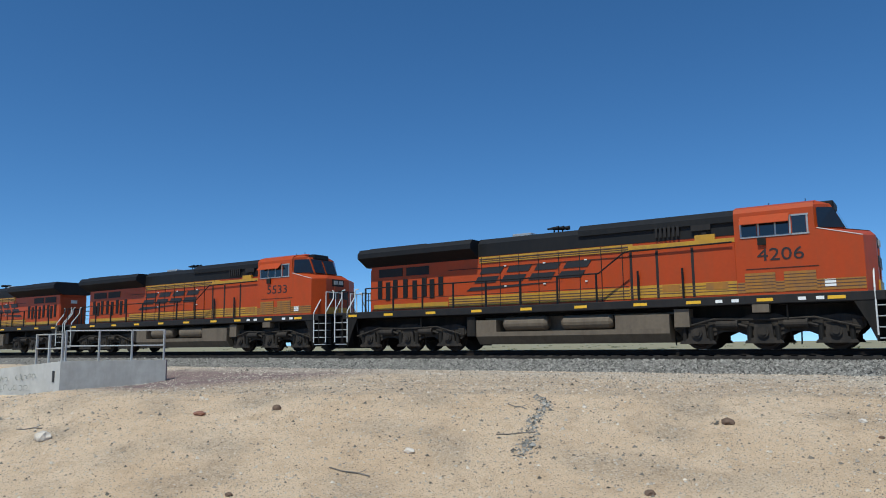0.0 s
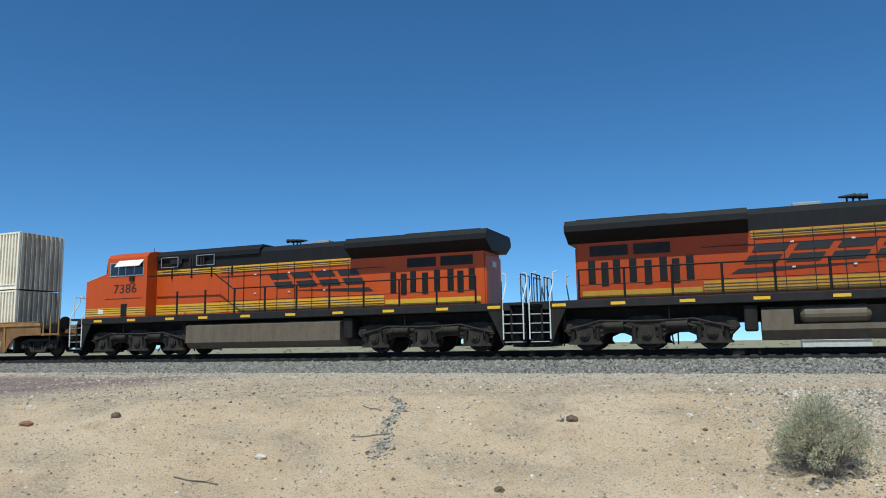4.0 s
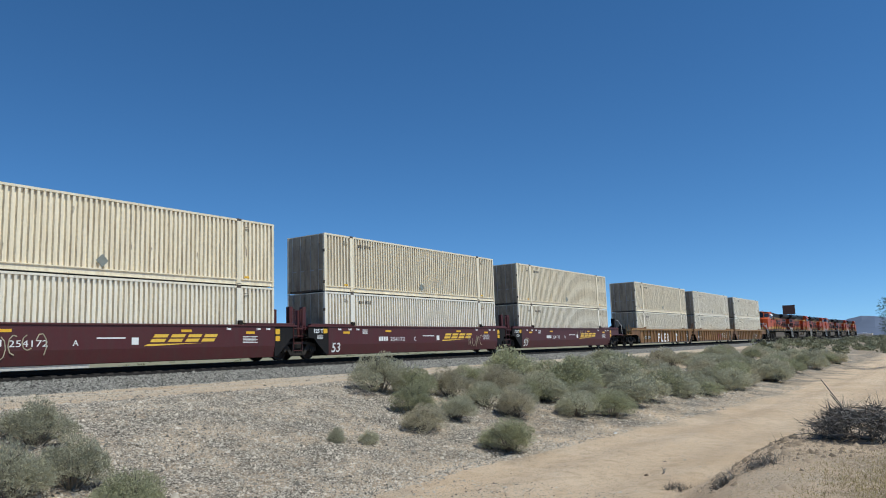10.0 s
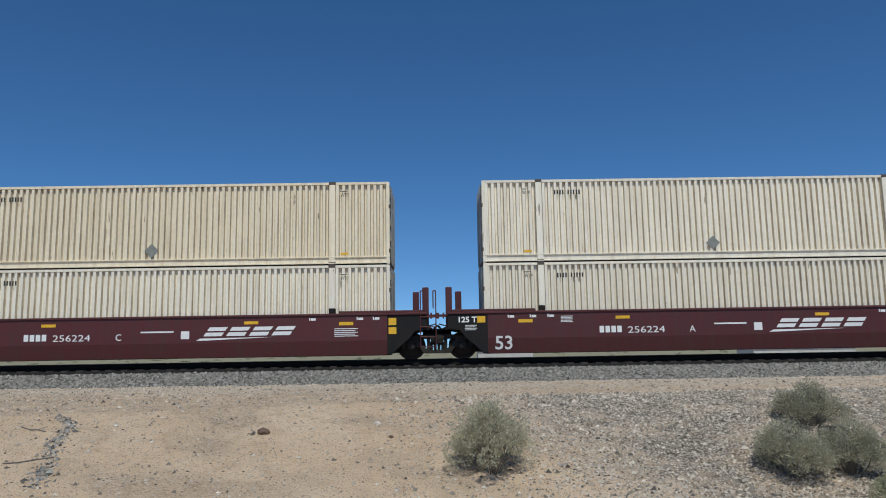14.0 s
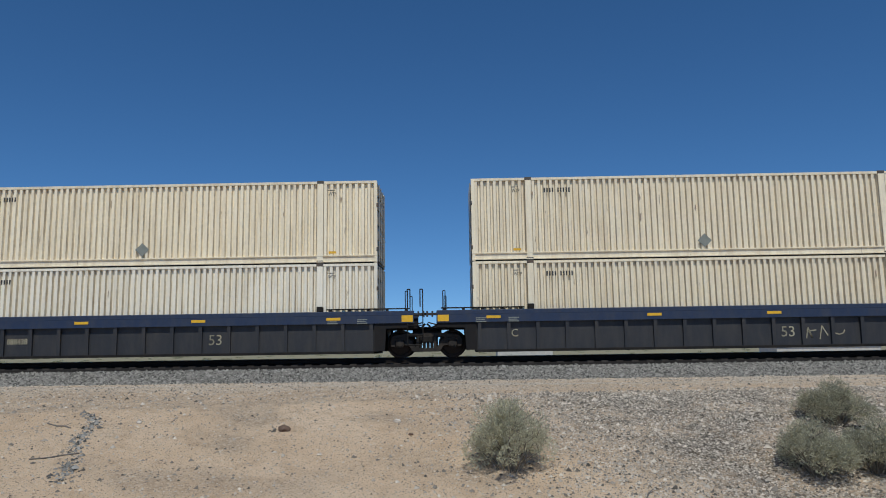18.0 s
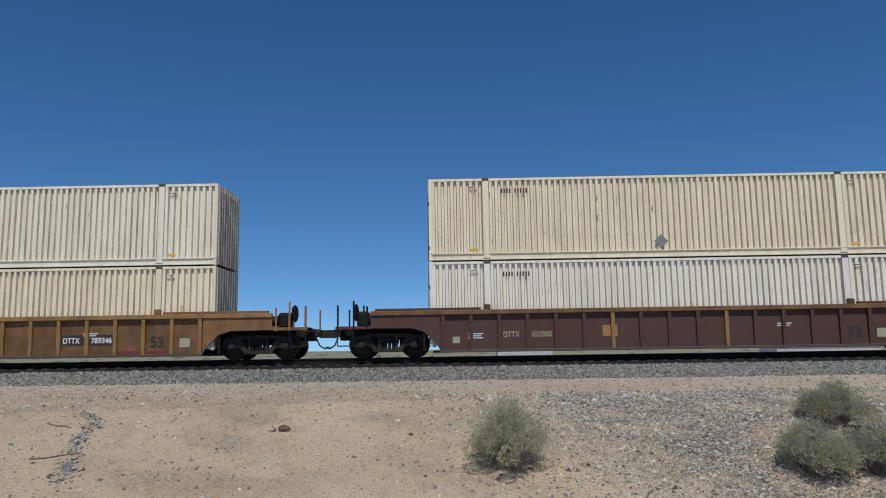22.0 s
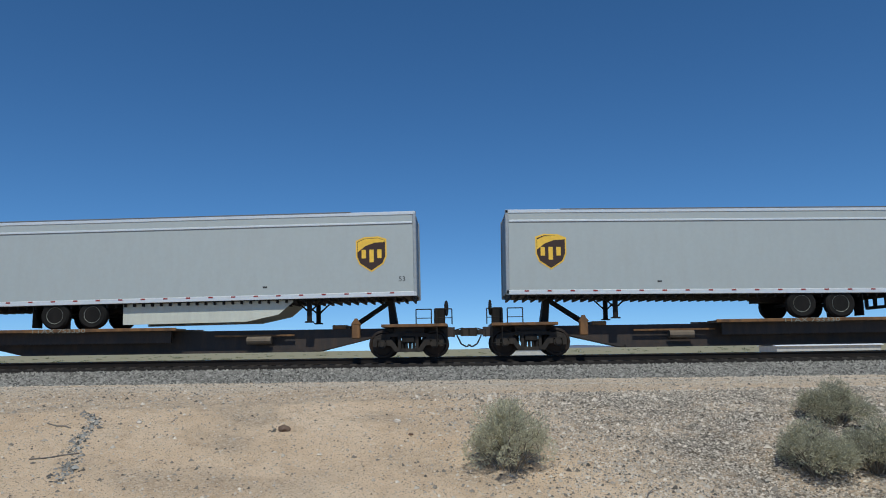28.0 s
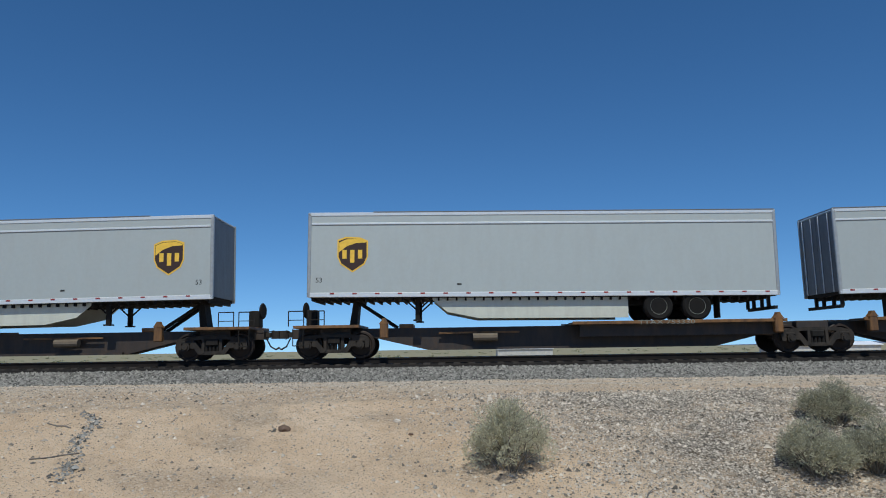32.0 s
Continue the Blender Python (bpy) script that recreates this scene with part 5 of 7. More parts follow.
    top = [(8.95, -1.42), (9.34, -0.80), (9.34, 0.80), (8.95, 1.42)]

    def facet(bm, i, u0, u1, v0, v1, out=0.0):
        """A quad on one face of the raked cab front."""
        a, b2, c2, d2 = Vector((*low[i], 3.66)), Vector((*low[i + 1], 3.66)), Vector((*top[i + 1], 4.50)), Vector((*top[i], 4.44 if i != 1 else 4.50))
        if i == 2:
            c2.z = 4.44
        elif i == 1:
            c2.z = d2.z = 4.50
        nrm = (b2 - a).cross(d2 - a).normalized()
        q = [a.lerp(b2, u).lerp(d2.lerp(c2, u), v) + nrm * out for u, v in ((u0, v0), (u1, v0), (u1, v1), (u0, v1))]
        bm.faces.new([bm.verts.new(p) for p in q])
    bm = B()
    for i in range(3):
        facet(bm, i, 0, 1, 0, 1)
    bm.faces.new([bm.verts.new(p) for p in ((8.95, -1.42, 4.44), (9.34, -0.80, 4.50), (9.34, 0.80, 4.50), (8.95, 1.42, 4.44), (8.95, 1.05, 4.62), (8.95, -1.05, 4.62))])
    part("cab_front", bm, "orange", cab)
    bm = B()
    plan = [(8.95, -1.5), (10.22, -1.5), (10.50, -0.80), (10.50, 0.80), (10.22, 1.5), (8.95, 1.5)]
    tops = [3.70, 3.36, 3.40, 3.40, 3.36, 3.70]
    lo = [bm.verts.new((p[0], p[1], 1.70)) for p in plan]
    mid = [bm.verts.new((p[0], p[1], z)) for p, z in zip(plan, tops)]
    hi = [bm.verts.new(p) for p in ((8.95, -1.1, 3.76), (9.95, -0.95, 3.60), (10.36, -0.5, 3.58), (10.36, 0.5, 3.58), (9.95, 0.95, 3.60), (8.95, 1.1, 3.76))]
    for a, c in ((lo, mid), (mid, hi)):
        for i in range(5):
            bm.faces.new((a[i], a[i + 1], c[i + 1], c[i]))
    bm.faces.new(hi)
    bmesh.ops.recalc_face_normals(bm, faces=bm.faces)
    nose = part("nose", bm, "orange", L)
    for s in (-1, 1):
        rails_of("edge_trim", [[(9.0, s * 1.505, 3.69), (10.22, s * 1.505, 3.365)]], 0.014, "handrail", nose, "pale edge trim")
        plates("yellow_stripe", [(9.0, 10.21, s * 1.505 - 0.008, s * 1.505 + 0.008, 1.78, 2.12)], "dullyellow", nose, "grimy yellow stripe")
        plates("pinstripe", [(6.62, 10.21, s * 1.505 - 0.014, s * 1.505 + 0.014, zz - 0.013, zz + 0.013) for zz in (1.87, 1.97, 2.07)], "oldbrown", nose)
    bm = B()
    vs = [bm.verts.new(p) for p in ((9.70, -0.98, 3.655), (9.97, -0.92, 3.612), (10.34, -0.48, 3.592), (10.34, 0.48, 3.592), (9.97, 0.92, 3.612), (9.70, 0.98, 3.655))]
    bm.faces.new(vs)
    for v in [x for x in vs]:
        v.co.z += 0.012
    part("nose_walk_plate", bm, "hoodblack", nose)
    for s in (-1, 1):
        bm = B()
        facet(bm, 0 if s < 0 else 2, 0.07, 0.98, 0.06, 0.86, 0.05)
        part("windscreen", bm, "glass", cab, "dark windscreen pane")
        bm = B()
        facet(bm, 1, *((0.02, 0.47) if s < 0 else (0.53, 0.98)), 0.06, 0.86, 0.05)
        part("windscreen", bm, "glass", cab, "dark windscreen pane")
        y = s * 1.505
        panes = ((6.82, 7.28), (7.38, 7.80), (7.86, 8.22), (8.32, 8.72))
        plates("side_window", [(a, c, y - 0.008, y + 0.008, 3.58, 4.12) for a, c in panes], "glass", cab, "dark cab side window")
        fr = []
        for a, c in ((6.82, 8.28), (8.28, 8.76)):
            fr += [(a - 0.04, c + 0.04, y - 0.02, y + 0.02, 3.53, 3.58), (a - 0.04, c + 0.04, y - 0.02, y + 0.02, 4.12, 4.17)]
        for a in (6.78, 7.31, 7.81, 8.24, 8.73):
            fr.append((a, a + 0.05, y - 0.02, y + 0.02, 3.58, 4.12))
        plates("window_frame", fr, "steelgrey", cab)
        bm = B()
        prism(bm, [(y, 4.24), (y + s * 0.26, 3.96), (y + s * 0.26, 3.94), (y, 4.21)], "x", 6.80, 8.26)
        part("sun_visor", bm, "orange", cab, "orange window awning")
        plates("cab_seam", [(6.9, 9.0, y - 0.01, y + 0.01, 2.52, 2.54)], "sill", cab)
        plates("yellow_stripe", [(6.62, 8.99, y - 0.008, y + 0.008, 1.78, 2.12)], "dullyellow", cab, "grimy yellow stripe")
        plates("vent_grille", [(6.85, 7.75, y - 0.02, y + 0.02, 1.80, 2.40), (8.0, 8.9, y - 0.02, y + 0.02, 1.80, 2.40)] if s < 0 else [(7.7, 8.05, y - 0.02, y + 0.02, 1.72, 2.28)], "dullyellow" if s < 0 else "hoodblack", cab)
        if s < 0:
            plates("grille_slat", [(a, a + 0.9, y - 0.026, y + 0.0, zz, zz + 0.02) for a in (6.85, 8.0) for zz in (1.90, 2.0, 2.1, 2.2, 2.3)], "oldbrown", cab)
        plates("number_seal", [(9.12, 9.42, y * 1.0 - 0.012, y * 1.0 + 0.012, 1.86, 2.10)], "white", cab)
        plates("mirror", [(7.30, 7.55, y + s * 0.05 - 0.03, y + s * 0.05 + 0.03, 3.28, 3.50)], "underblack", cab)
    bm = B()
    box(bm, 9.02, 9.42, -0.52, 0.52, 4.42, 4.66, 0.03)
    part("number_board", bm, "hoodblack", cab, "black number board")
    plates("headlight", [(10.50, 10.56, -0.30, -0.05, 3.14, 3.32), (10.50, 10.56, 0.05, 0.30, 3.14, 3.32)], "steelgrey", nose, "round-cornered headlight lens")
    plates("white_marking", [(x, x + 0.22, -1.532, -1.524, 1.50, 1.60) for x in (5.9, 6.4, 8.35, 8.85)], "white", L, "white reflective mark")
    plates("emblem", [(10.46, 10.54, y0, y0 + 0.24, 2.45, 2.80) for y0 in (-0.62, -0.30, 0.06, 0.38)], "logoblack", nose, "black slanted block emblem")
    plates("yellow_stripe", [(10.44, 10.535, -0.84, 0.84, 1.74, 2.05)], "yellow", nose, "yellow stripe")
    plates("nose_door", [(10.50, 10.53, -0.28, 0.28, 2.1, 3.05)], "orange", nose)
    plates("headlight_housing", [(10.47, 10.515, -0.40, 0.40, 3.05, 3.38)], "hoodblack", nose, "black headlight housing")
    # roof gear
    bm = B()
    for i, dx in enumerate((-0.18, 0.0, 0.18)):
        rod_(bm, (-0.3 + dx, 0.05, 4.55), (-0.3 + dx, 0.05, 4.74), 0.03)
        rod_(bm, (-0.3 + dx - 0.25, 0.05 + 0.1 * (i - 1), 4.76), (-0.3 + dx + 0.25, 0.05 + 0.1 * (i - 1), 4.76), 0.03, 8, 0.09)
    part("air_horn", bm, "hoodblack", L, "black multi-chime air horn")
    bm = B()
    box(bm, -2.1, -1.25, -0.45, 0.45, 4.50, 4.63, 0.02)
    part("exhaust_stack", bm, "steelgrey", L)
    for x in (7.0, 8.1):
        bm = B()
        box(bm, x, x + 0.8, -0.5, 0.5, 4.62, 4.71, 0.03)
        part("air_conditioner", bm, "orange", cab)
    rails_of("antenna", [[(7.4, 0.3, 4.6), (7.4, 0.3, 4.92)], [(8.6, -0.3, 4.6), (8.6, -0.3, 4.85)]], 0.012, "hoodblack", cab)
    # fuel tank
    bm = B()
    prism(bm, [(-1.46, 0.55), (-1.2, 0.24), (1.2, 0.24), (1.46, 0.50), (1.46, 1.20), (1.30, 1.28), (-0.75, 1.28), (-0.75, 0.72), (-1.46, 0.72)], "x", -3.25, 4.35)
    tank = part("fuel_tank", bm, "tantank", L, "dusty tan fuel tank")
    plates("tank_end_box", [(-3.25, -2.35, -1.46, -0.75, 0.72, 1.18), (2.45, 4.35, -1.46, -0.75, 0.72, 1.20)], "tantank", tank)
    for a, c in ((-2.15, -0.25), (0.30, 2.30)):
        bm = B()
        rod_(bm, (a + 0.12, -1.12, 1.02), (c - 0.12, -1.12, 1.02), 0.275, 16)
        rod_(bm, (a, -1.12, 1.02), (a + 0.12, -1.12, 1.02), 0.17, 16, 0.275)
        rod_(bm, (c - 0.12, -1.12, 1.02), (c, -1.12, 1.02), 0.275, 16, 0.17)
        part("air_reservoir", bm, "tantank", tank, "long tan air reservoir", smooth=False)
    bm = B()
    box(bm, -3.75, -3.35, -1.38, 1.38, 0.55, 1.35, 0.03)
    part("battery_box", bm, "underblack", L)
    plates("valve_cabinet", [(4.5, 5.0, -1.40, -0.9, 0.75, 1.35), (7.0, 7.5, -1.50, -1.2, 1.16, 1.42)], "tantank", L)
    loco_truck(L, 7.25)
    loco_truck(L, -6.75)
    # pilots, steps, end rails
    for d, x0 in ((1, 10.67), (-1, -10.20)):
        bm = B()
        prism(bm, [(-1.5, 0.45), (-1.2, 0.18), (1.2, 0.18), (1.5, 0.45), (1.5, 1.45), (-1.5, 1.45)], "x", min(x0, x0 + d * 0.06), max(x0, x0 + d * 0.06))
        part("pilot_plate", bm, "underblack", L)
        bm = B()
        prism(bm, [(x0, 0.15), (x0 + d * 0.45, 0.12), (x0 + d * 0.1, 0.75)], "y", -1.3, 1.3)
        part("snow_plough", bm, "underblack", L)
        bm = B()
        box(bm, min(x0 - d * 0.5, x0 + d * 0.46), max(x0 - d * 0.5, x0 + d * 0.46), -1.5, 1.5, 1.60, 1.70, 0.01)
        part("end_platform", bm, "sill", L)
        coupler(L, x0 + d * 0.62, d, 0.88)
        for s in (-1, 1):
            sx = x0 + d * 0.10
            plates("step", [(sx - 0.34, sx + 0.34, s * 1.32 - 0.17, s * 1.32 + 0.17, zz, zz + 0.03) for zz in (0.30, 0.62, 0.94, 1.26)], "galv", L, "worn steel step")
            bm = B()
            a, c = sorted((sx - d * 0.37, sx - d * 0.40))
            box(bm, a, c, s * 1.32 - 0.18, s * 1.32 + 0.18, 0.22, 1.55)
            prism(bm, [(sx - d * 0.40, 0.22), (sx - d * 0.62, 0.80), (sx - d * 0.95, 1.45), (sx - d * 0.40, 1.45)], "y", min(s * 1.44, s * 1.50), max(s * 1.44, s * 1.50))
            box(bm, min(sx - d * 0.40, sx + d * 0.36), max(sx - d * 0.40, sx + d * 0.36), min(s * 1.10, s * 1.13), max(s * 1.10, s * 1.13), 0.22, 1.55)
            part("step_well", bm, "underblack", L, "black step well panel")
            rails_of("grab_rail", [[(sx + e, s * 1.50, 0.40), (sx + e, s * 1.50, 1.78), (sx + e * 1.05, s * 1.02, 2.42), (sx + e * 1.05, s * 1.0, 2.74), (sx + e * 1.05 - d * 0.14, s * 0.94, 2.78)] for e in (-0.37, 0.37)], 0.026, "handrail", L, "pale bent grab rail")
        rails_of("end_rail", [[(x0 + d * 0.38, y, 1.70), (x0 + d * 0.38, y, 2.70)] for y in (-1.4, -0.75, -0.3, 0.3, 0.75, 1.4)] +
                 [[(x0 + d * 0.38, -1.4, 2.70), (x0 + d * 0.38, -0.3, 2.70)], [(x0 + d * 0.38, 0.3, 2.70), (x0 + d * 0.38, 1.4, 2.70)]], 0.022, "handrail" if d > 0 else "sill", L)
        rails_of("mu_hose", [[(x0 + d * 0.1, y, 1.35), (x0 + d * 0.28, y * 1.05, 1.0), (x0 + d * 0.2, y * 1.1, 0.65)] for y in (-0.9, -0.7, 0.7, 0.9)], 0.025, "logoblack", L)
    # rear end of the hood
    bm = B()
    box(bm, -9.12, -9.05, -0.86, 0.86, 1.72, 3.55, 0.02)
    part("rear_hood_panel", bm, "orange", L)
    plates("rear_light", [(-9.16, -9.10, -0.2, 0.2, 3.15, 3.35)], "handrail", L)
    for s in (-1, 1):
        swoosh_logo(L, -3.9 if s < 0 else -4.3, 2.40, 4.9 if s < 0 else 4.4, 0.92, "logoblack", s * (hw + 0.016), s)
    return L


LOCOS = [("4206", 1), ("5533", 1), ("7374", -1), ("8131", 1), ("7441", 1), ("7386", -1)]
first = locomotive()
BUILT = [first] + [copy_thing(first, Matrix()) for _ in LOCOS[1:]]
for i, ((number, facing), ob) in enumerate(zip(LOCOS, BUILT)):
    lettering("road_number", number, 0.56, "logoblack", ob, 7.25 if facing > 0 else 8.55, -facing * 1.512, 2.78, -facing, label="black road number", width=1.35)
    rolling(ob, -137.3 + 11.15 + 22.36 * i - (0.0 if facing > 0 else 0.8), 0.0, 0.0 if facing > 0 else 180.0)
    tagged(ob, "orange, black and yellow diesel locomotive facing " + ("forward" if facing > 0 else "backward"))
# the last of them wears newer paint
for ob in BUILT[-1].children_recursive:
    coat = M["freshorange"] if ob.data.materials[0] == M["orange"] else M["freshyellow"] if ob.data.materials[0] in (M["yellow"], M["dullyellow"]) else None
    # its visors turn white: the sun's glare on them put into the colour
    coat = M["white"] if ob.name.startswith("sun_visor") else coat
    if coat:
        ob.material_slots[0].link = "OBJECT"
        ob.material_slots[0].material = coat

# ---- highway trailers and the spine cars that carry them ----
def shield(parent, x, y, side, z=3.50):
    """Brown shield with a golden rim and a pale curved head, no letters."""
    def outline(k):
        return [(-0.53 * k, 0.46 * k), (-0.25 * k, 0.58 * k), (0.25 * k, 0.60 * k), (0.53 * k, 0.50 * k), (0.53 * k, -0.10 * k), (0.42 * k, -0.36 * k), (0.0, -0.64 * k), (-0.42 * k, -0.36 * k), (-0.53 * k, -0.10 * k)]
    bm = B()
    prism(bm, [(x + a, z + c) for a, c in outline(1.0)], "y", min(y, y + side * 0.005), max(y, y + side * 0.005))
    rim = part("shield_rim", bm, "goldshield", parent, "golden shield rim")
    y2 = y + side * 0.005
    bm = B()
    prism(bm, [(x + a, z + c) for a, c in outline(0.91)], "y", min(y2, y2 + side * 0.004), max(y2, y2 + side * 0.004))
    part("shield_field", bm, "brownshield", rim, "dark brown shield field")
    y3 = y2 + side * 0.004
    bm = B()
    prism(bm, [(x + a * -side, z + c) for a, c in ((-0.47, 0.40), (-0.23, 0.51), (0.23, 0.53), (0.47, 0.45), (0.47, 0.40), (0.12, 0.38), (-0.20, 0.27), (-0.47, 0.06))], "y", min(y3, y3 + side * 0.003), max(y3, y3 + side * 0.003))
    part("shield_crest", bm, "goldshield", rim, "golden sweep across the shield's head")
    for dx, z0, z1 in ((-0.26, -0.16, 0.14), (0.01, -0.30, 0.14), (0.28, -0.16, 0.14)):
        bm = B()
        box(bm, x + dx - 0.075, x + dx + 0.075, min(y3, y3 + side * 0.005), max(y3, y3 + side * 0.005), z + z0, z + z1, 0.001)
        part("shield_bar", bm, "goldshield", rim)


def trailer(kind, length, skirt=True, seen=-1, slide=0.0):
    """A dry van or reefer on its own wheels, nose towards +x."""
    words = {"silver": "silver-grey highway trailer with a brown and gold shield", "plain": "plain silver-grey highway trailer",
             "arrow": "white refrigerated highway trailer with a red emblem", "cream": "cream highway trailer with panel seams",
             "disc": "white highway trailer with a red and yellow round emblem"}[kind]
    T = empty("semi_trailer", words, "trailer", "trailers on the spine cars")
    skin = {"silver": "bodysilver", "plain": "bodysilver", "arrow": "bodywhite", "cream": "bodycream", "disc": "bodywhite"}[kind]
    h, hw, z0, z1 = length / 2, 1.295, 2.005, 4.955
    bm = B()
    box(bm, -h + 0.06, h - 0.06, -hw + 0.02, hw - 0.02, z0 + 0.12, z1 - 0.05, 0.02)
    part("body", bm, skin, T)
    for s in (-1, 1):
        y = s * hw
        bm = B()
        box(bm, -h, h, min(y, y - s * 0.05), max(y, y - s * 0.05), z0, z0 + 0.16, 0.012)
        part("bottom_rail", bm, "alu", T, "aluminium bottom rail")
        bm = B()
        box(bm, -h, h, min(y, y - s * 0.04), max(y, y - s * 0.04), z1 - 0.12, z1, 0.012)
        part("top_rail", bm, "alu", T)
        if kind in ("silver", "plain"):
            bm = B()
            box(bm, -h + 0.05, h - 0.12, min(y, y - s * 0.03), max(y, y - s * 0.03), z1 - 0.43, z1 - 0.36, 0.01)
            part("belt_rail", bm, "alu", T, "bright belt rail")
            plates("belt_gap", [(-h + 0.05, h - 0.12, min(y - s * 0.012, y - s * 0.03), max(y - s * 0.012, y - s * 0.03), z1 - 0.455, z1 - 0.432)], "enddark", T)
        dash, n = None, int(length / 0.78)
        for i in range(n if s == seen else 0):
            x = -h + 0.5 + i * 0.78
            if dash is None:
                bm = B()
                box(bm, -0.15, 0.0, -0.004, 0.004, z0 + 0.10, z0 + 0.15)
                dash = part("reflector", bm, "reflred", T, "red reflector strip")
                dash.location = (x, y + s * 0.003, 0)
            else:
                again(dash, x, y + s * 0.003, 0)
        seams = {"arrow": 1.22, "cream": 1.22}.get(kind, 0)
        if seams:
            plates("panel_seam", [(x - 0.006, x + 0.006, y - s * 0.018 - 0.006, y - s * 0.018 + 0.006, z0 + 0.16, z1 - 0.12) for x in np.arange(-h + 1.2, h - 0.5, seams)], "bodysilver", T)
        for x in (-h + 0.05, h - 0.05):
            bm = B()
            box(bm, x - 0.06, x + 0.06, min(y, y - s * 0.09), max(y, y - s * 0.09), z0, z1, 0.02)
            part("corner_post", bm, "steelgrey" if kind != "disc" or x > 0 else "emblemyellow", T)
        yl = y - s * 0.018
        if kind == "silver":
            shield(T, h - 1.55, yl + s * 0.0, s)
            lettering("length_mark", "53", 0.24, "mark", T, h - 0.62 if s < 0 else h - 0.28, yl, 2.52, s) if length > 15 else None
        if kind == "arrow":
            bm = B()
            box(bm, h - 2.15, h - 1.25, yl - 0.006, yl + 0.006, 3.52, 4.42)
            em = part("emblem", bm, "red", T, "red square emblem")
            bm = B()
            prism(bm, [(h - 2.08, 3.80), (h - 1.75, 3.66), (h - 1.34, 3.92), (h - 1.30, 4.22), (h - 1.55, 4.02), (h - 1.72, 4.30), (h - 1.85, 4.02), (h - 2.08, 4.12)], "y", yl + s * 0.006 - 0.003, yl + s * 0.006 + 0.003)
            part("emblem_wing", bm, "white", em)
            bm = B()
            box(bm, h - 2.1, h - 1.3, yl - 0.005, yl + 0.005, 3.38, 3.44)
            part("name_bar", bm, "red", T)
        if kind == "disc":
            for r, mt, dy in ((0.98, "logoblack", 0.004), (0.86, "red", 0.008)):
                bm = B()
                prism(bm, [(-h + 2.75 + r * math.cos(a * math.pi / 20), 3.62 + r * math.sin(a * math.pi / 20)) for a in range(40)], "y", min(yl, yl + s * dy), max(yl, yl + s * dy))
                disc = part("emblem_disc", bm, mt, T, "round emblem disc")
            for bx in ((-0.62, -0.28, -0.62, 0.55), (-0.28, 0.62, 0.32, 0.55), (-0.28, 0.48, -0.10, 0.12), (-0.28, 0.42, -0.62, -0.38)):
                bm = B()
                k = 0.22
                zz0, zz1 = bx[2], bx[3]
                prism(bm, [(-h + 2.75 - s * -1 * 0 + (bx[0] + k * zz0) * -s, 3.62 + zz0), (-h + 2.75 + (bx[1] + k * zz0) * -s, 3.62 + zz0), (-h + 2.75 + (bx[1] + k * zz1) * -s, 3.62 + zz1), (-h + 2.75 + (bx[0] + k * zz1) * -s, 3.62 + zz1)], "y", yl + s * 0.010 - 0.003, yl + s * 0.010 + 0.003)
                part("emblem_bar", bm, "emblemyellow", disc)
            bm = B()
            box(bm, -h + 0.2, h - 0.2, yl - 0.004, yl + 0.004, z0 + 0.36, z0 + 0.39)
            part("thin_line", bm, "enddark", T)
        bm = B()
        for i in range(3 if kind != "silver" else 1):
            box(bm, h - 5.3 - 0.25 * i, h - 5.15 - 0.25 * i, yl - 0.004, yl + 0.004, z0 + 0.40, z0 + 0.46)
        tagged(part("small_decal", bm, "mark", T), kind="stuff")
        if skirt:
            a, c = -h + slide + 5.1, h - 4.3
            bm = B()
            prism(bm, [(a, 1.28), (c - 1.6, 1.28), (c - 0.5, 1.50), (c, 1.92), (c, 2.08), (a, 2.08)], "y", min(y - s * 0.26, y - s * 0.22), max(y - s * 0.26, y - s * 0.22))
            part("side_skirt", bm, "skirt", T, "pale aerodynamic side skirt")
    bm = B()
    box(bm, -h + 0.02, h - 0.02, -hw + 0.03, hw - 0.03, z1 - 0.06, z1 - 0.02)
    part("roof", bm, "alu", T)
    bm = B()
    box(bm, -h + 0.03, h * 0.72, -hw - 0.006, hw + 0.006, z1 - 0.015, z1 + 0.03, 0.008)
    part("roof_edge_seal", bm, "enddark", T, "dark roof edge strip")
    bm = B()
    for i in range(int(length / 0.31)):
        box(bm, -h + 0.4 + 0.31 * i, -h + 0.46 + 0.31 * i, -hw + 0.08, hw - 0.08, z0 - 0.12, z0 - 0.01)
    tagged(part("floor_ribbing", bm, "underblack", T), kind="stuff")
    bm = B()
    box(bm, -h + 0.1, h - 0.1, -hw + 0.06, hw - 0.06, z0 - 0.02, z0 + 0.12)
    part("floor_frame", bm, "underblack", T)
    # rear doors
    for s in (-1, 1):
        y0, y1 = (-hw + 0.09, -0.01) if s < 0 else (0.01, hw - 0.09)
        bm = B()
        box(bm, -h + 0.02, -h + 0.06, y0, y1, z0 + 0.1, z1 - 0.1)
        d = part("rear_door", bm, "enddark" if kind != "disc" else "castdark", T)
        rails_of("lock_rod", [[(-h, y0 + (y1 - y0) * f, z0 + 0.1), (-h, y0 + (y1 - y0) * f, z1 - 0.1)] for f in (0.25, 0.8)], 0.018, "alu", d)
    bm = B()
    box(bm, h - 0.06, h - 0.03, -hw + 0.09, hw - 0.09, z0 + 0.1, z1 - 0.1)
    # silver trailers: the front's shade is put into a dark wall colour
    part("front_wall", bm, skin if kind != "silver" else "enddark", T)
    # running gear, on its slider
    g = -h + slide
    bm = B()
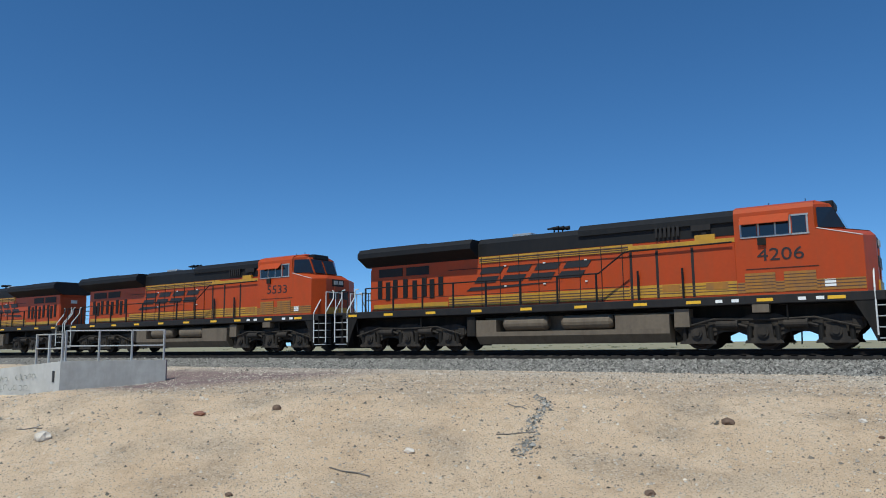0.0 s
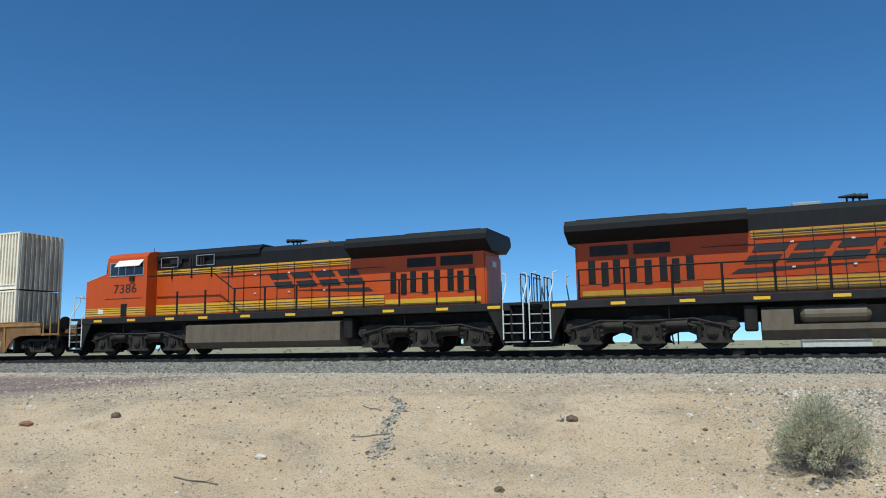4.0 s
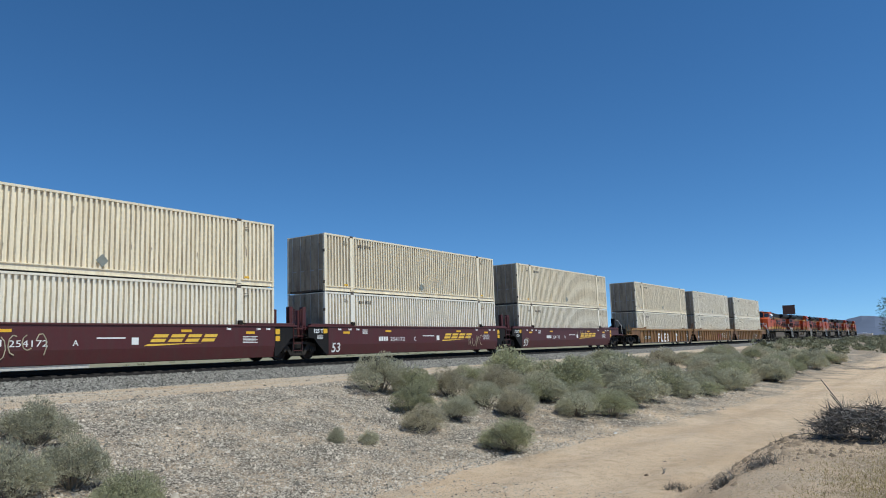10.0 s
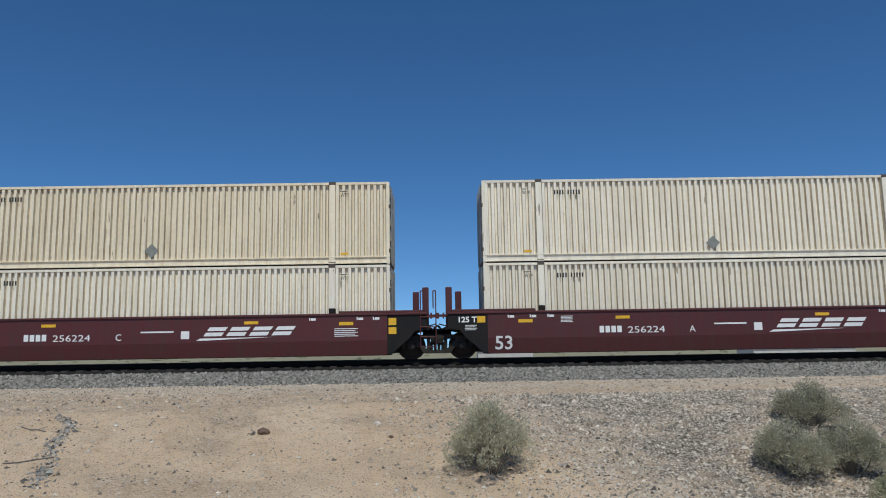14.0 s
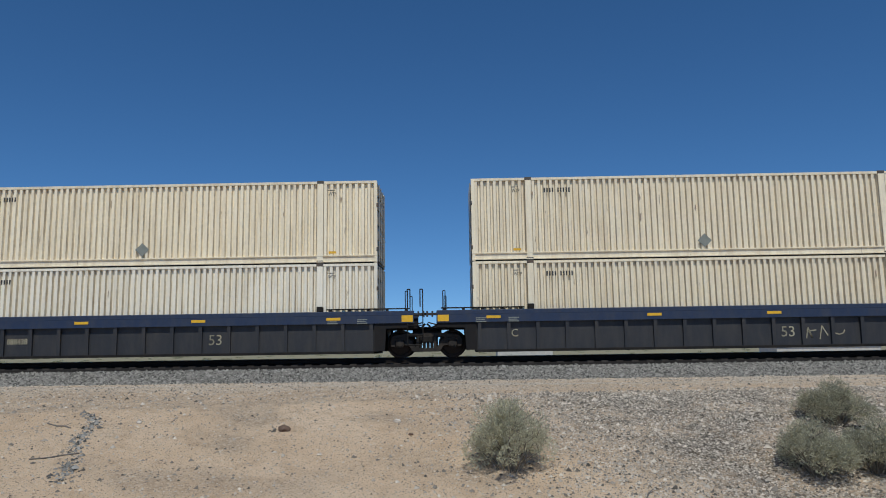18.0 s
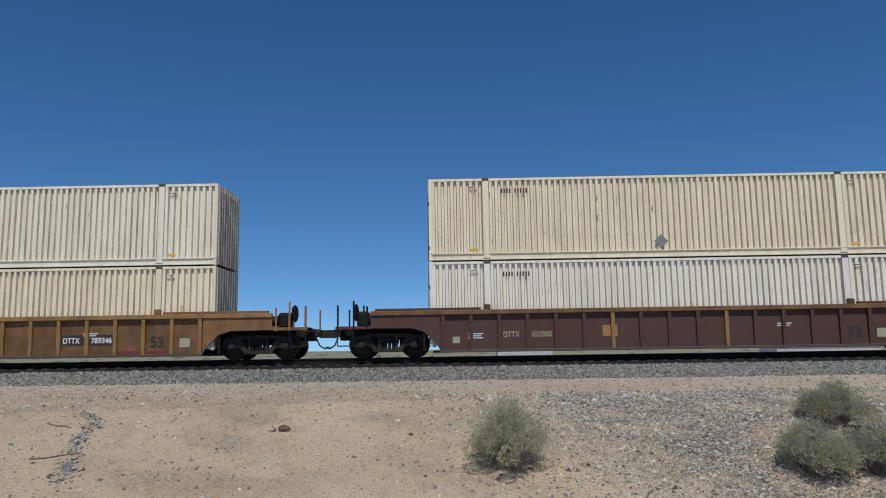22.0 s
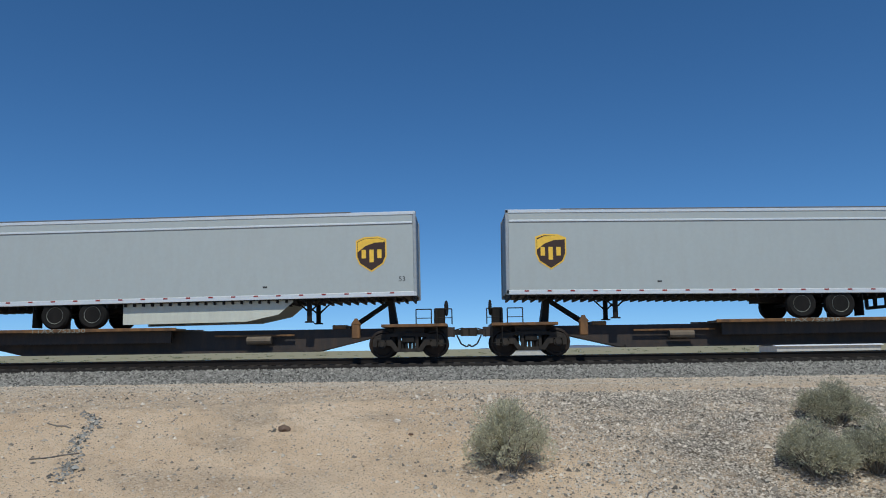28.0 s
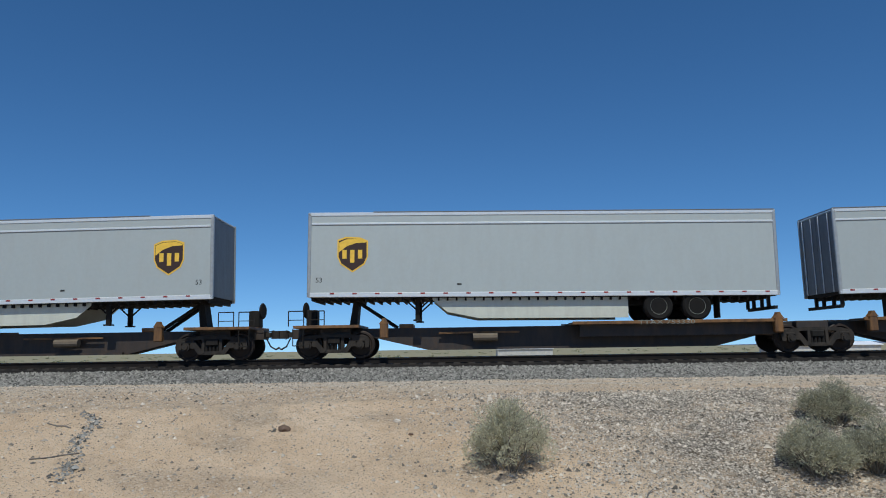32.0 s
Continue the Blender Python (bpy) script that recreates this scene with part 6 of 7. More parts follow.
    box(bm, g + 1.9, g + 5.2, -0.5, 0.5, 1.75, 2.08)
    part("bogie_frame", bm, "underblack", T)
    tyre = rim = None
    for x in (g + 2.8, g + 4.1):
        bm = B()
        rod_(bm, (x, -0.9, 1.655), (x, 0.9, 1.655), 0.07)
        part("axle", bm, "underblack", T)
        for s in (-1, 1):
            bm = B()
            p = [(0.29, -0.30), (0.42, -0.32), (0.485, -0.27), (0.50, -0.17), (0.485, -0.05), (0.42, -0.01), (0.29, -0.03)]
            lathe(bm, [(r, s * (0.93 - yy) * 1.0) for r, yy in p], 0.0, 28, x, 1.655)
            ty = part("wheel", bm, "tyre", T, "black dual trailer tyre", smooth=False)
            bm = B()
            lathe(bm, [(0.295, s * 1.10), (0.285, s * 1.24), (0.24, s * 1.20), (0.16, s * 1.10), (0.10, s * 1.19), (0.02, s * 1.19)], 0.0, 20, x, 1.655)
            part("rim", bm, {"disc": "red", "silver": "placard"}.get(kind, "rim"), ty, "steel wheel rim")
    plates("mud_flap", [(g + 2.04, g + 2.06, -1.25, -0.65, 1.25, 2.0), (g + 2.04, g + 2.06, 0.65, 1.25, 1.25, 2.0)], "tyre", T)
    plates("underride_leg", [(-h + 0.20, -h + 0.30, y - 0.05, y + 0.05, 1.62, 2.1) for y in (-0.9, -0.35, 0.35, 0.9)], "underblack", T)
    plates("underride_bar", [(-h + 0.05, -h + 0.17, -1.15, 1.15, 1.55, 1.66)], "underblack", T)
    # landing legs
    for s in (-1, 1):
        bm = B()
        box(bm, h - 3.85, h - 3.70, s * 0.85 - 0.07, s * 0.85 + 0.07, 1.25, 2.1)
        box(bm, h - 3.92, h - 3.63, s * 0.85 - 0.12, s * 0.85 + 0.12, 1.20, 1.25)
        leg = part("landing_leg", bm, "underblack", T)
        rails_of("leg_brace", [[(h - 3.78, s * 0.85, 1.55), (h - 3.2, s * 0.85, 2.08)], [(h - 3.78, s * 0.85, 1.55), (h - 4.35, s * 0.85, 2.08)]], 0.03, "underblack", leg)
    if kind == "arrow":
        bm = B()
        box(bm, h, h + 0.55, -0.95, 0.95, 2.75, 4.75, 0.08)
        rf = part("refrigeration_unit", bm, "bodywhite", T, "white refrigeration unit on the nose")
        plates("cooling_grille", [(h + 0.10, h + 0.45, s * 0.955 - 0.008, s * 0.955 + 0.008, 3.45, 4.65) for s in (-1, 1)], "hoodblack", rf)
        for s in (-1, 1):
            bm = B()
            rod_(bm, (h - 5.75, s * 0.55, 1.78), (h - 4.95, s * 0.55, 1.78), 0.26, 14)
            part("fuel_tank", bm, "steelgrey", T)
    return T


def spine_unit(length, hitch, front, back, wheel_at):
    """One unit of a spine car between truck centres at +-length/2. hitch: +1 or -1, the end with the trailer hitch.
    front/back: 'end', 'joint' (carries the truck) or 'open'. wheel_at: centre of the wheel deck."""
    S_ = empty("spine_car", "sooty black spine car with worn ochre decks", "railcar", "spine cars of the train")
    h = length / 2
    bm = B()
    prism(bm, [(-h + 0.2, 0.74), (-h + 1.3, 0.70), (-h + 3.2, 0.25), (h - 3.2, 0.25), (h - 1.3, 0.70), (h - 0.2, 0.74), (h - 0.2, 1.02), (-h + 0.2, 1.02)], "y", -0.45, 0.45)
    part("centre_beam", bm, "spine", S_)
    for s in (-1, 1):
        bm = B()
        a, c = wheel_at - 3.6, wheel_at + 3.6
        box(bm, a, c, min(s * 0.45, s * 1.34), max(s * 0.45, s * 1.34), 1.03, 1.10)
        dk = part("wheel_deck", bm, "deck", S_, "worn ochre wheel deck")
        bm = B()
        box(bm, a, c, min(s * 1.34, s * 1.40), max(s * 1.34, s * 1.40), 1.02, 1.13, 0.012)
        part("deck_edge", bm, "deck", dk)
        bm = B()
        box(bm, a + 0.3, c - 0.3, s * 0.95 - 0.06, s * 0.95 + 0.06, 0.62, 1.03)
        part("outrigger_beam", bm, "spine", S_)
        bm = B()
        box(bm, -h + 3.3, h - 3.3, min(s * 0.45, s * 0.62), max(s * 0.45, s * 0.62), 0.24, 0.32)
        part("bottom_flange", bm, "spine", S_)
        for xb in (wheel_at - hitch * 3.3, hitch * (h - 1.75)) if s < 0 else ():
            bm = B()
            box(bm, xb - 0.14, xb + 0.14, -1.44, -1.2, 0.66, 1.16, 0.03)
            prism(bm, [(xb - 0.17, 1.14), (xb + 0.17, 1.14), (xb + 0.08, 1.25), (xb + 0.04, 1.34), (xb - 0.04, 1.34), (xb - 0.08, 1.25)], "y", -1.45, -1.22)
            part("container_pedestal", bm, "deck", S_, "ochre folding pedestal")
        xc = hitch * (h - 5.2)
        bm = B()
        rod_(bm, (xc - 0.42, s * 0.75, 0.66), (xc + 0.42, s * 0.75, 0.66), 0.14, 10)
        part("brake_reservoir", bm, "tantank", S_)
        bm = B()
        box(bm, xc - 1.6, xc + 1.2, s * 0.62 - 0.03, s * 0.62 + 0.03, 0.80, 0.86)
        part("side_strap", bm, "deck", S_)
    lettering("reporting_mark", "TTAX 753330", 0.20, "placard", S_, wheel_at - 1.4, -1.405, 1.0, width=1.9)
    # hitch
    xh = hitch * (h - 0.55)
    bm = B()
    prism(bm, [(xh - 0.14, 1.02), (xh + 0.14, 1.02), (xh - hitch * 0.12 + 0.10, 2.0), (xh - hitch * 0.12 - 0.10, 2.0)], "y", -0.32, 0.32)
    hs = part("hitch_stand", bm, "underblack", S_)
    bm = B()
    box(bm, xh - 0.45, xh + 0.30, -0.45, 0.45, 1.98, 2.08, 0.02)
    part("hitch_plate", bm, "underblack", hs)
    for s in (-1, 1):
        bm = B()
        rod_(bm, (xh - hitch * 0.15, s * 0.22, 1.98), (xh - hitch * 1.55, s * 0.30, 1.05), 0.065)
        part("hitch_strut", bm, "underblack", hs)
    bm = B()
    box(bm, xh - hitch * 1.9 - 0.25, xh - hitch * 1.9 + 0.25, -0.5, 0.5, 1.02, 1.16, 0.02)
    part("hitch_base", bm, "deck", S_)
    for d, e in ((1, front), (-1, back)):
        x = d * h
        if e in ("end", "joint"):
            freight_truck(S_, x)
            bm = B()
            box(bm, x - 0.55, x + 0.55, -0.75, 0.75, 0.80, 1.06, 0.03)
            part("bolster_cover", bm, "spine", S_)
        if e == "end":
            bm = B()
            a, c = sorted((x - d * 0.9, x + d * 1.35))
            box(bm, a, c, -1.36, 1.36, 1.03, 1.13, 0.01)
            part("end_platform", bm, "deck", S_, "ochre end platform")
            bm = B()
            a, c = sorted((x, x + d * 1.6))
            box(bm, a, c, -0.35, 0.35, 0.70, 1.03)
            part("draft_sill", bm, "spine", S_)
            coupler(S_, x + d * 1.92, d)
            for x2 in (x + d * 0.55, x + d * 1.25):
                rails_of("crew_rail", [[(x2 - 0.26, -1.34, 1.1), (x2 - 0.26, -1.34, 1.62), (x2 + 0.26, -1.34, 1.62), (x2 + 0.26, -1.34, 1.1)]], 0.02, "underblack", S_)
                rails_of("crew_rail", [[(x2 - 0.26, -1.34, 1.32), (x2 + 0.26, -1.34, 1.32)]], 0.014, "underblack", S_)
            rails_of("sill_step", [[(x + d * 1.0, -1.36, 1.03), (x + d * 1.0, -1.36, 0.45), (x + d * 1.35, -1.36, 0.45), (x + d * 1.35, -1.36, 1.03)]], 0.018, "underblack", S_)
            bm = B()
            lathe(bm, [(0.02, -0.03), (0.27, -0.03), (0.30, 0.0), (0.27, 0.03), (0.02, 0.03)], 0, 16)
            wh = part("brake_wheel", bm, "underblack", S_)
            wh.location = (x + d * 1.3, 0.6, 1.75)
            wh.rotation_euler = (0, 0, radians(80))
            bm = B()
            box(bm, min(x + d * 0.85, x + d * 1.25), max(x + d * 0.85, x + d * 1.25), 0.35, 0.85, 1.13, 1.75, 0.04)
            part("brake_housing", bm, "underblack", S_)
    return S_


# truck centres, distance behind the train's first container
SPINES = [(504.3, 520.6, 537.5, 554.9, 572.4, 588.7), (592.9, 609.8, 626.75, 643.7), (647.7, 664.6, 681.75, 698.2), (702.4, 719.3)]
TRAILERS = [(503.69, 16.15, "silver", 1, True), (521.59, 16.1, "arrow", -1, False), (538.87, 16.15, "cream", -1, False), (556.14, 16.15, "arrow", -1, False),
            (575.94, 13.6, "silver", -1, False), (592.55, 16.1, "silver", 1, True), (610.79, 16.1, "silver", -1, True), (630.75, 13.6, "silver", -1, True),
            (647.45, 16.15, "disc", 1, True), (664.87, 16.1, "silver", 1, True), (683.02, 16.1, "silver", -1, True), (702.3, 16.15, "silver", 1, True)]
SLIDES = (0.5, 0.5, 0.3, 0.3, -0.5, 0.8, 0.0, -0.3, 0.8, 0.8, 0.0, 0.8)      # how far each bogie sits forward
k = 0
MADE = {}
for cuts in SPINES:
    for j in range(len(cuts) - 1):
        a, c = cuts[j], cuts[j + 1]
        u0, ln, kind, facing, skirt = TRAILERS[k]
        slide = SLIDES[k]
        k += 1
        mid = (a + c) / 2
        uc = u0 + ln / 2
        wheel = (mid - uc) - facing * (ln / 2 - 3.45 - slide)
        unit = spine_unit(c - a, facing, "end" if j == 0 else "open", "end" if j == len(cuts) - 2 else "joint", wheel)
        rolling(unit, mid)
        key = (kind, ln > 15, skirt, facing, slide)
        if key not in MADE:
            MADE[key] = tr = trailer(kind, ln, skirt, -facing, slide)
        else:
            tr = copy_thing(MADE[key], Matrix())
        rolling(tr, uc, 0.0, 0.0 if facing > 0 else 180.0, -0.6)

# ---- the train, well cars first ----
U = {1: 0.0, 2: 19.39, 3: 38.79, 4: 62.29, 5: 81.68, 6: 101.08, 7: 124.62, 8: 144.04, 9: 163.44, 10: 186.95, 11: 210.46, 12: 229.82,
     13: 249.2, 14: 272.75, 15: 296.25, 16: 315.66, 17: 335.08, 18: 358.62, 19: 378.04, 20: 397.44, 21: 420.98, 22: 444.49, 23: 463.91, 24: 483.32}
CARS = [
    # slot, style, left end, right end, letter, number, lower box, upper box
    (1, "ttxbrown", "joint", "end", "B", "DTTX 789159", "boxwhite", "boxwhite"),
    (2, "ttxbrown", "joint", "open", "C", "", "boxwhite", "boxwhite"),
    (3, "ttxbrown", "end", "open", "A", "DTTX 789159", "boxwhite", "boxcream"),
    (4, "maroon", "joint", "end", "B", "254172", "boxwhite", "boxcream"),
    (5, "maroon", "joint", "open", "C", "254172", "boxgrey", "boxcream"),
    (6, "maroon", "end", "open", "A", "254172", "boxwhite", "boxcream"),
    (7, "maroon", "joint", "end", "B", "256142", "boxwhite", "boxwhite"),
    (8, "maroon", "joint", "open", "C", "256142", "boxgrey", "boxcream"),
    (9, "maroon", "end", "open", "A", "256142", "boxwhite", "boxwhite"),
    (10, "ttxbrown", "end", "end", "", "", "boxcream", "boxwhite"),
    (11, "maroon", "joint", "end", "A", "256224", "boxwhite", "boxwhite"),
    (12, "maroon", "joint", "open", "C", "256224", "boxwhite", "boxcream"),
    (13, "maroon", "end", "open", "B", "256224", "boxgrey", "boxcream"),
    (14, "ttxbrown", "end", "end", "", "", "boxwhite", "boxcream"),
    (15, "slate", "joint", "end", "B", "", "boxcream", "boxcream"),
    (16, "slate", "joint", "open", "C", "", "boxcream", "boxcream"),
    (17, "slate", "end", "open", "A", "DTTX 888438", "boxwhite", "boxcream"),
    (18, "gold", "joint", "end", "A", "DTTX 768234", "boxwhite", "boxwhite"),
    (19, "gold", "joint", "open", "C", "", "boxwhite", "boxwhite"),
    (20, "gold", "end", "open", "B", "DTTX 768234", "boxgrey", "boxwhite"),
    (21, "oldbrown", "end", "end", "", "DTTX 655060", "boxgrey", "boxcream"),
    (22, "ttxbrown", "joint", "end", "", "DTTX 789346", "boxcream", "boxwhite"),
    (23, "ttxbrown", "joint", "open", "", "", "boxgrey", "boxcream"),
    (24, "ttxbrown", "end", "open", "", "DTTX 789346", "boxwhite", "boxwhite"),
]
BOARDS = {1: 3.7, 3: -6.0, 17: -4.9, 18: 1.8, 20: -4.7, 21: -5.4, 22: 3.4, 24: -6.0}
# sprayed tags: from x, to x, from z, to z, paint, seed
TAGS = {2: [(2.9, 6.0, 0.35, 1.25, "white", 1), (-6.6, -5.4, 0.3, 1.1, "mark", 2)], 1: [(1.95, 2.65, 0.35, 1.15, "mark", 5), (0.0, 0.7, 0.4, 1.0, "mark", 8)],
        4: [(1.2, 3.2, 1.05, 1.45, "tan", 6), (-7.6, -7.0, 0.4, 0.9, "tan", 7)], 5: [(4.4, 6.2, 0.35, 1.2, "tan", 18)], 6: [(-6.3, -2.0, 0.35, 1.25, "tan", 9)],
        16: [(3.0, 4.4, 0.4, 0.9, "tan", 10)], 22: [(-4.2, -0.2, 0.5, 1.1, "white", 11)], 23: [(-7.5, -2.4, 0.45, 1.15, "white", 12)]}
SPRAYED = {3: ((5, "F"), (6, "L"), (7, "E"), (8, "R"), (11, "T"))}      # sprayed letters, bay by bay
for slot, style, le, ri, letter, number, low, high in CARS:
    car = well_car(style, le, ri, letter, number, BOARDS.get(slot, -4.2), TAGS.get(slot, ()), SPRAYED.get(slot, ()))
    if slot == 1:
        plates("sprayed_patch", [(2.85, 3.55, -1.351, -1.347, 0.36, 1.14)], "palestone", car, "patchy pale sprayed block")
    rolling(car, U[slot] + CL / 2)
    put_container(low, U[slot], 0, slot not in (12, 17, 20))
    put_container(high, U[slot], 1, slot not in (12, 17, 20))

# ---- plants ----
def blades(rng, centres, dirs, length, width):
    """Thin leaf blades: one triangle each, rooted at a centre and pointing along a direction."""
    n = len(centres)
    d = dirs + rng.normal(0, 0.45, (n, 3))
    d /= np.linalg.norm(d, axis=1)[:, None]
    w = np.cross(d, rng.normal(0, 1, (n, 3)))
    w /= np.linalg.norm(w, axis=1)[:, None] + 1e-9
    ln = length * rng.uniform(0.5, 1.3, (n, 1))
    a = centres - w * width * 0.5
    b = centres + w * width * 0.5
    c = centres + d * ln
    return np.stack([a, b, c], 1).reshape(-1, 3)


def tri_mesh(name, v, mat):
    me = bpy.data.meshes.new(name)
    me.vertices.add(len(v))
    me.vertices.foreach_set("co", np.asarray(v, float).ravel())
    me.loops.add(len(v))
    me.loops.foreach_set("vertex_index", np.arange(len(v)))
    me.polygons.add(len(v) // 3)
    me.polygons.foreach_set("loop_start", np.arange(0, len(v), 3))
    me.update(calc_edges=True)
    me.materials.append(M[mat])
    return me


def shrub_points(rng, n, lobes, inner=0.35):
    """Points in an uneven crown one metre wide made of several lobes, with outward directions."""
    a, q = rng.uniform(0, 6.283, lobes), np.sqrt(rng.uniform(0, 1, lobes))
    c = np.stack([0.37 * q * np.cos(a), 0.37 * q * np.sin(a), 0.12 + rng.uniform(0.45, 1, lobes) * 0.55 * np.sqrt(1.05 - q * q)], 1)
    r = rng.uniform(0.09, 0.17, lobes) * (1 if lobes > 8 else 1.9)
    k = rng.integers(0, lobes, n)
    d = rng.normal(0, 1, (n, 3))
    d /= np.linalg.norm(d, axis=1)[:, None]
    rad = r[k] * np.cbrt(rng.uniform(inner, 1.15, n))
    p = c[k] + d * rad[:, None]
    keep = p[:, 2] > 0.02
    out = d + np.array([0, 0, 0.55])
    return p[keep], out[keep]


SHRUB = {}


def shrub_meshes(seed, mat, far=False):
    key = (seed, mat, far)
    if key not in SHRUB:
        rng = np.random.default_rng(seed + 40)
        p, d = shrub_points(rng, 4600 if far else 15000, 46)
        crown = tri_mesh("crown", blades(rng, p, d, 0.052 if far else 0.034, 0.021 if far else 0.0105), mat)
        bm = B()
        for i in range(26):
            a, t = rng.uniform(0, 6.28), rng.uniform(0.15, 0.95)
            e = Vector((math.cos(a) * 0.42 * t, math.sin(a) * 0.42 * t, rng.uniform(0.35, 0.7) * (1.1 - 0.5 * t)))
            m = e * 0.5 + Vector((rng.normal(0, 0.03), rng.normal(0, 0.03), 0.02))
            rod_(bm, (0.02 * math.cos(a), 0.02 * math.sin(a), -0.04), m, 0.010, 4, 0.007)
            rod_(bm, m, e, 0.007, 4, 0.003)
            for q in range(2):
                f = m.lerp(e, 0.4 + 0.4 * q)
                rod_(bm, f, f + Vector((rng.normal(0, 0.10), rng.normal(0, 0.10), 0.12)), 0.004, 3, 0.002)
        st = bpy.data.meshes.new("stem")
        bm.to_mesh(st)
        bm.free()
        st.materials.append(M["twig"])
        SHRUB[key] = (crown, st)
    return SHRUB[key]


WORDS = {"sage": "grey-green desert saltbush growing on the gravel bank", "olive": "olive-green creosote shrub on the bank", "tan": "dry tan-green desert shrub on the bank", "green": "fresh green bushy shrub by the culvert"}


def shrub(x, y, width, height, tone, seed, sink=0.11):
    crown, st = shrub_meshes(seed % 5, tone, abs(x) > 27)
    ob = empty("desert_shrub", WORDS[tone], "shrub", "shrubs on the bank")
    ob.matrix_basis = Matrix.Translation((x, y, rough_z(x, y) - sink)) @ Matrix.Rotation(seed * 1.7, 4, "Z") @ Matrix.Diagonal((width * (1 + 0.18 * math.sin(seed * 2.3)), width * (1 - 0.18 * math.sin(seed * 2.3)), (height + sink) / 0.78, 1))
    for nm, me in (("crown", crown), ("stem", st)):
        o = new(nm, me)
        o.parent = ob
    return ob


NEAR = [(0.90, 12.9, 1.35, 1.15, "sage"), (7.72, 15.45, 1.42, 0.86, "sage"), (6.14, 13.0, 1.24, 0.88, "sage"), (7.2, 13.1, 1.15, 0.86, "sage"),
        (7.28, 11.45, 1.15, 0.80, "olive"), (14.1, 13.2, 0.5, 0.34, "sage"), (14.8, 12.7, 0.6, 0.30, "sage"), (17.8, 10.3, 1.5, 0.84, "olive")]
for i, (x, y, w, h, tone) in enumerate(NEAR):
    shrub(x, y, w * 1.25, h * 1.08, tone, i)
BANK = [(19.8, 16.75, 1.8), (18.6, 14.35, 1.3), (22.0, 15.3, 1.5), (19.3, 13.3, 1.2), (22.3, 14.0, 1.4), (28.8, 16.8, 2.2), (22.0, 12.6, 1.5), (24.4, 11.5, 1.5),
        (26.1, 13.5, 1.4), (29.3, 13.9, 1.9), (17.3, 13.0, 1.1), (33.6, 13.7, 2.2), (29.2, 11.3, 1.7), (20.6, 15.9, 1.4), (25.0, 15.0, 1.5), (27.0, 12.3, 1.3), (23.5, 13.2, 1.2)]
rng = np.random.default_rng(5)
for i, (x, y, w) in enumerate(BANK):
    shrub(x, y - 0.25, w * 1.28, w * rng.uniform(0.60, 0.80), ("sage", "olive", "tan", "sage")[i % 4], i + 11)
for i in range(150):
    x = 24.5 + 58 * rng.uniform() ** 0.95
    yt, yc = float(interp(x, TOE_Y)), float(interp(x, CREST_Y))
    w = rng.uniform(0.8, 1.75)
    shrub(x, yt + 1.5 + (yc - yt - 3.0) * rng.uniform(), w * 1.45, w * rng.uniform(0.55, 0.76), ("sage", "sage", "tan", "olive")[i % 4], i + 40)
for i, (x, y, w, h, tone) in enumerate(((-38.2, 12.3, 4.6, 1.5, "green"), (-47.0, 13.2, 4.2, 2.2, "green"), (-41.0, 16.2, 3.0, 1.9, "sage"), (-37.5, 15.6, 1.8, 1.2, "tan"),
                                        (-30.8, 13.1, 1.6, 0.6, "olive"), (-28.9, 12.9, 1.3, 0.45, "sage"), (-48.5, 16.5, 4.2, 2.2, "green"), (-32.2, 13.3, 1.5, 0.7, "sage"))):
    shrub(x, y, w, h, tone, i + 120, 0.15)


def far_scrub():
    """Scrub too far to pick apart: along the bank past the near shrubs, beyond the track and on the plain."""
    rng = np.random.default_rng(9)
    out = []
    places = []
    for _ in range(130):
        x = rng.uniform(80, 330)
        places.append((x, rng.uniform(9.0, 18.5), rng.uniform(1.4, 2.6), rng.uniform(0.9, 1.6), 260))
    for _ in range(60):
        x = rng.uniform(-260, -50)
        places.append((x, rng.uniform(12.5, 20), rng.uniform(1.6, 3.2), rng.uniform(1.0, 2.2), 260))
    for _ in range(420):
        y = rng.uniform(110, 900)
        places.append((rng.uniform(-1.3, 1.6) * y, y, rng.uniform(2, 5), rng.uniform(0.4, 1.1), 70))
    for x, y, w, h, n in places:
        p, d = shrub_points(rng, n, 5)
        s = np.array((w, w, h))
        out.append(blades(rng, p * s + np.array((x, y, float(ground_z(x, y)) - 0.1)), d, 0.16 * w, 0.07 * w))
    ob = new("scrub", tri_mesh("scrub", np.concatenate(out), "farscrub"))
    tagged(ob, "low desert scrub spread along the line and plain", "scrub", kind="stuff")


far_scrub()


def tree(x, y, height, width, seed):
    """A desert tree: forked trunk, limbs and an uneven leafy crown."""
    rng = np.random.default_rng(seed)
    T = empty("tree", "dark green desert tree beside the dirt road", "tree", "trees down the line")
    z = float(ground_z(x, y))
    T.location = (x, y, z - 0.05)
    bm = B()
    rod_(bm, (0, 0, 0), (0.05, 0, height * 0.35), 0.16, 8, 0.11)
    tips = []
    for i in range(9):
        a = i * 0.7 + rng.uniform(0, 0.4)
        e = Vector((math.cos(a) * width * 0.36 * rng.uniform(0.5, 1), math.sin(a) * width * 0.36 * rng.uniform(0.5, 1), height * rng.uniform(0.30, 0.92)))
        rod_(bm, (0.05, 0, height * 0.33), e, 0.07, 5, 0.025)
        tips.append(e)
    part("trunk", bm, "twig", T)
    ps, ds = [], []
    for e in tips:
        d = rng.normal(0, 1, (520, 3))
        d /= np.linalg.norm(d, axis=1)[:, None]
        ps.append(np.array(e) + d * (rng.uniform(0.3, 1, (520, 1)) ** 0.5) * np.array((width * 0.24, width * 0.24, height * 0.2)))
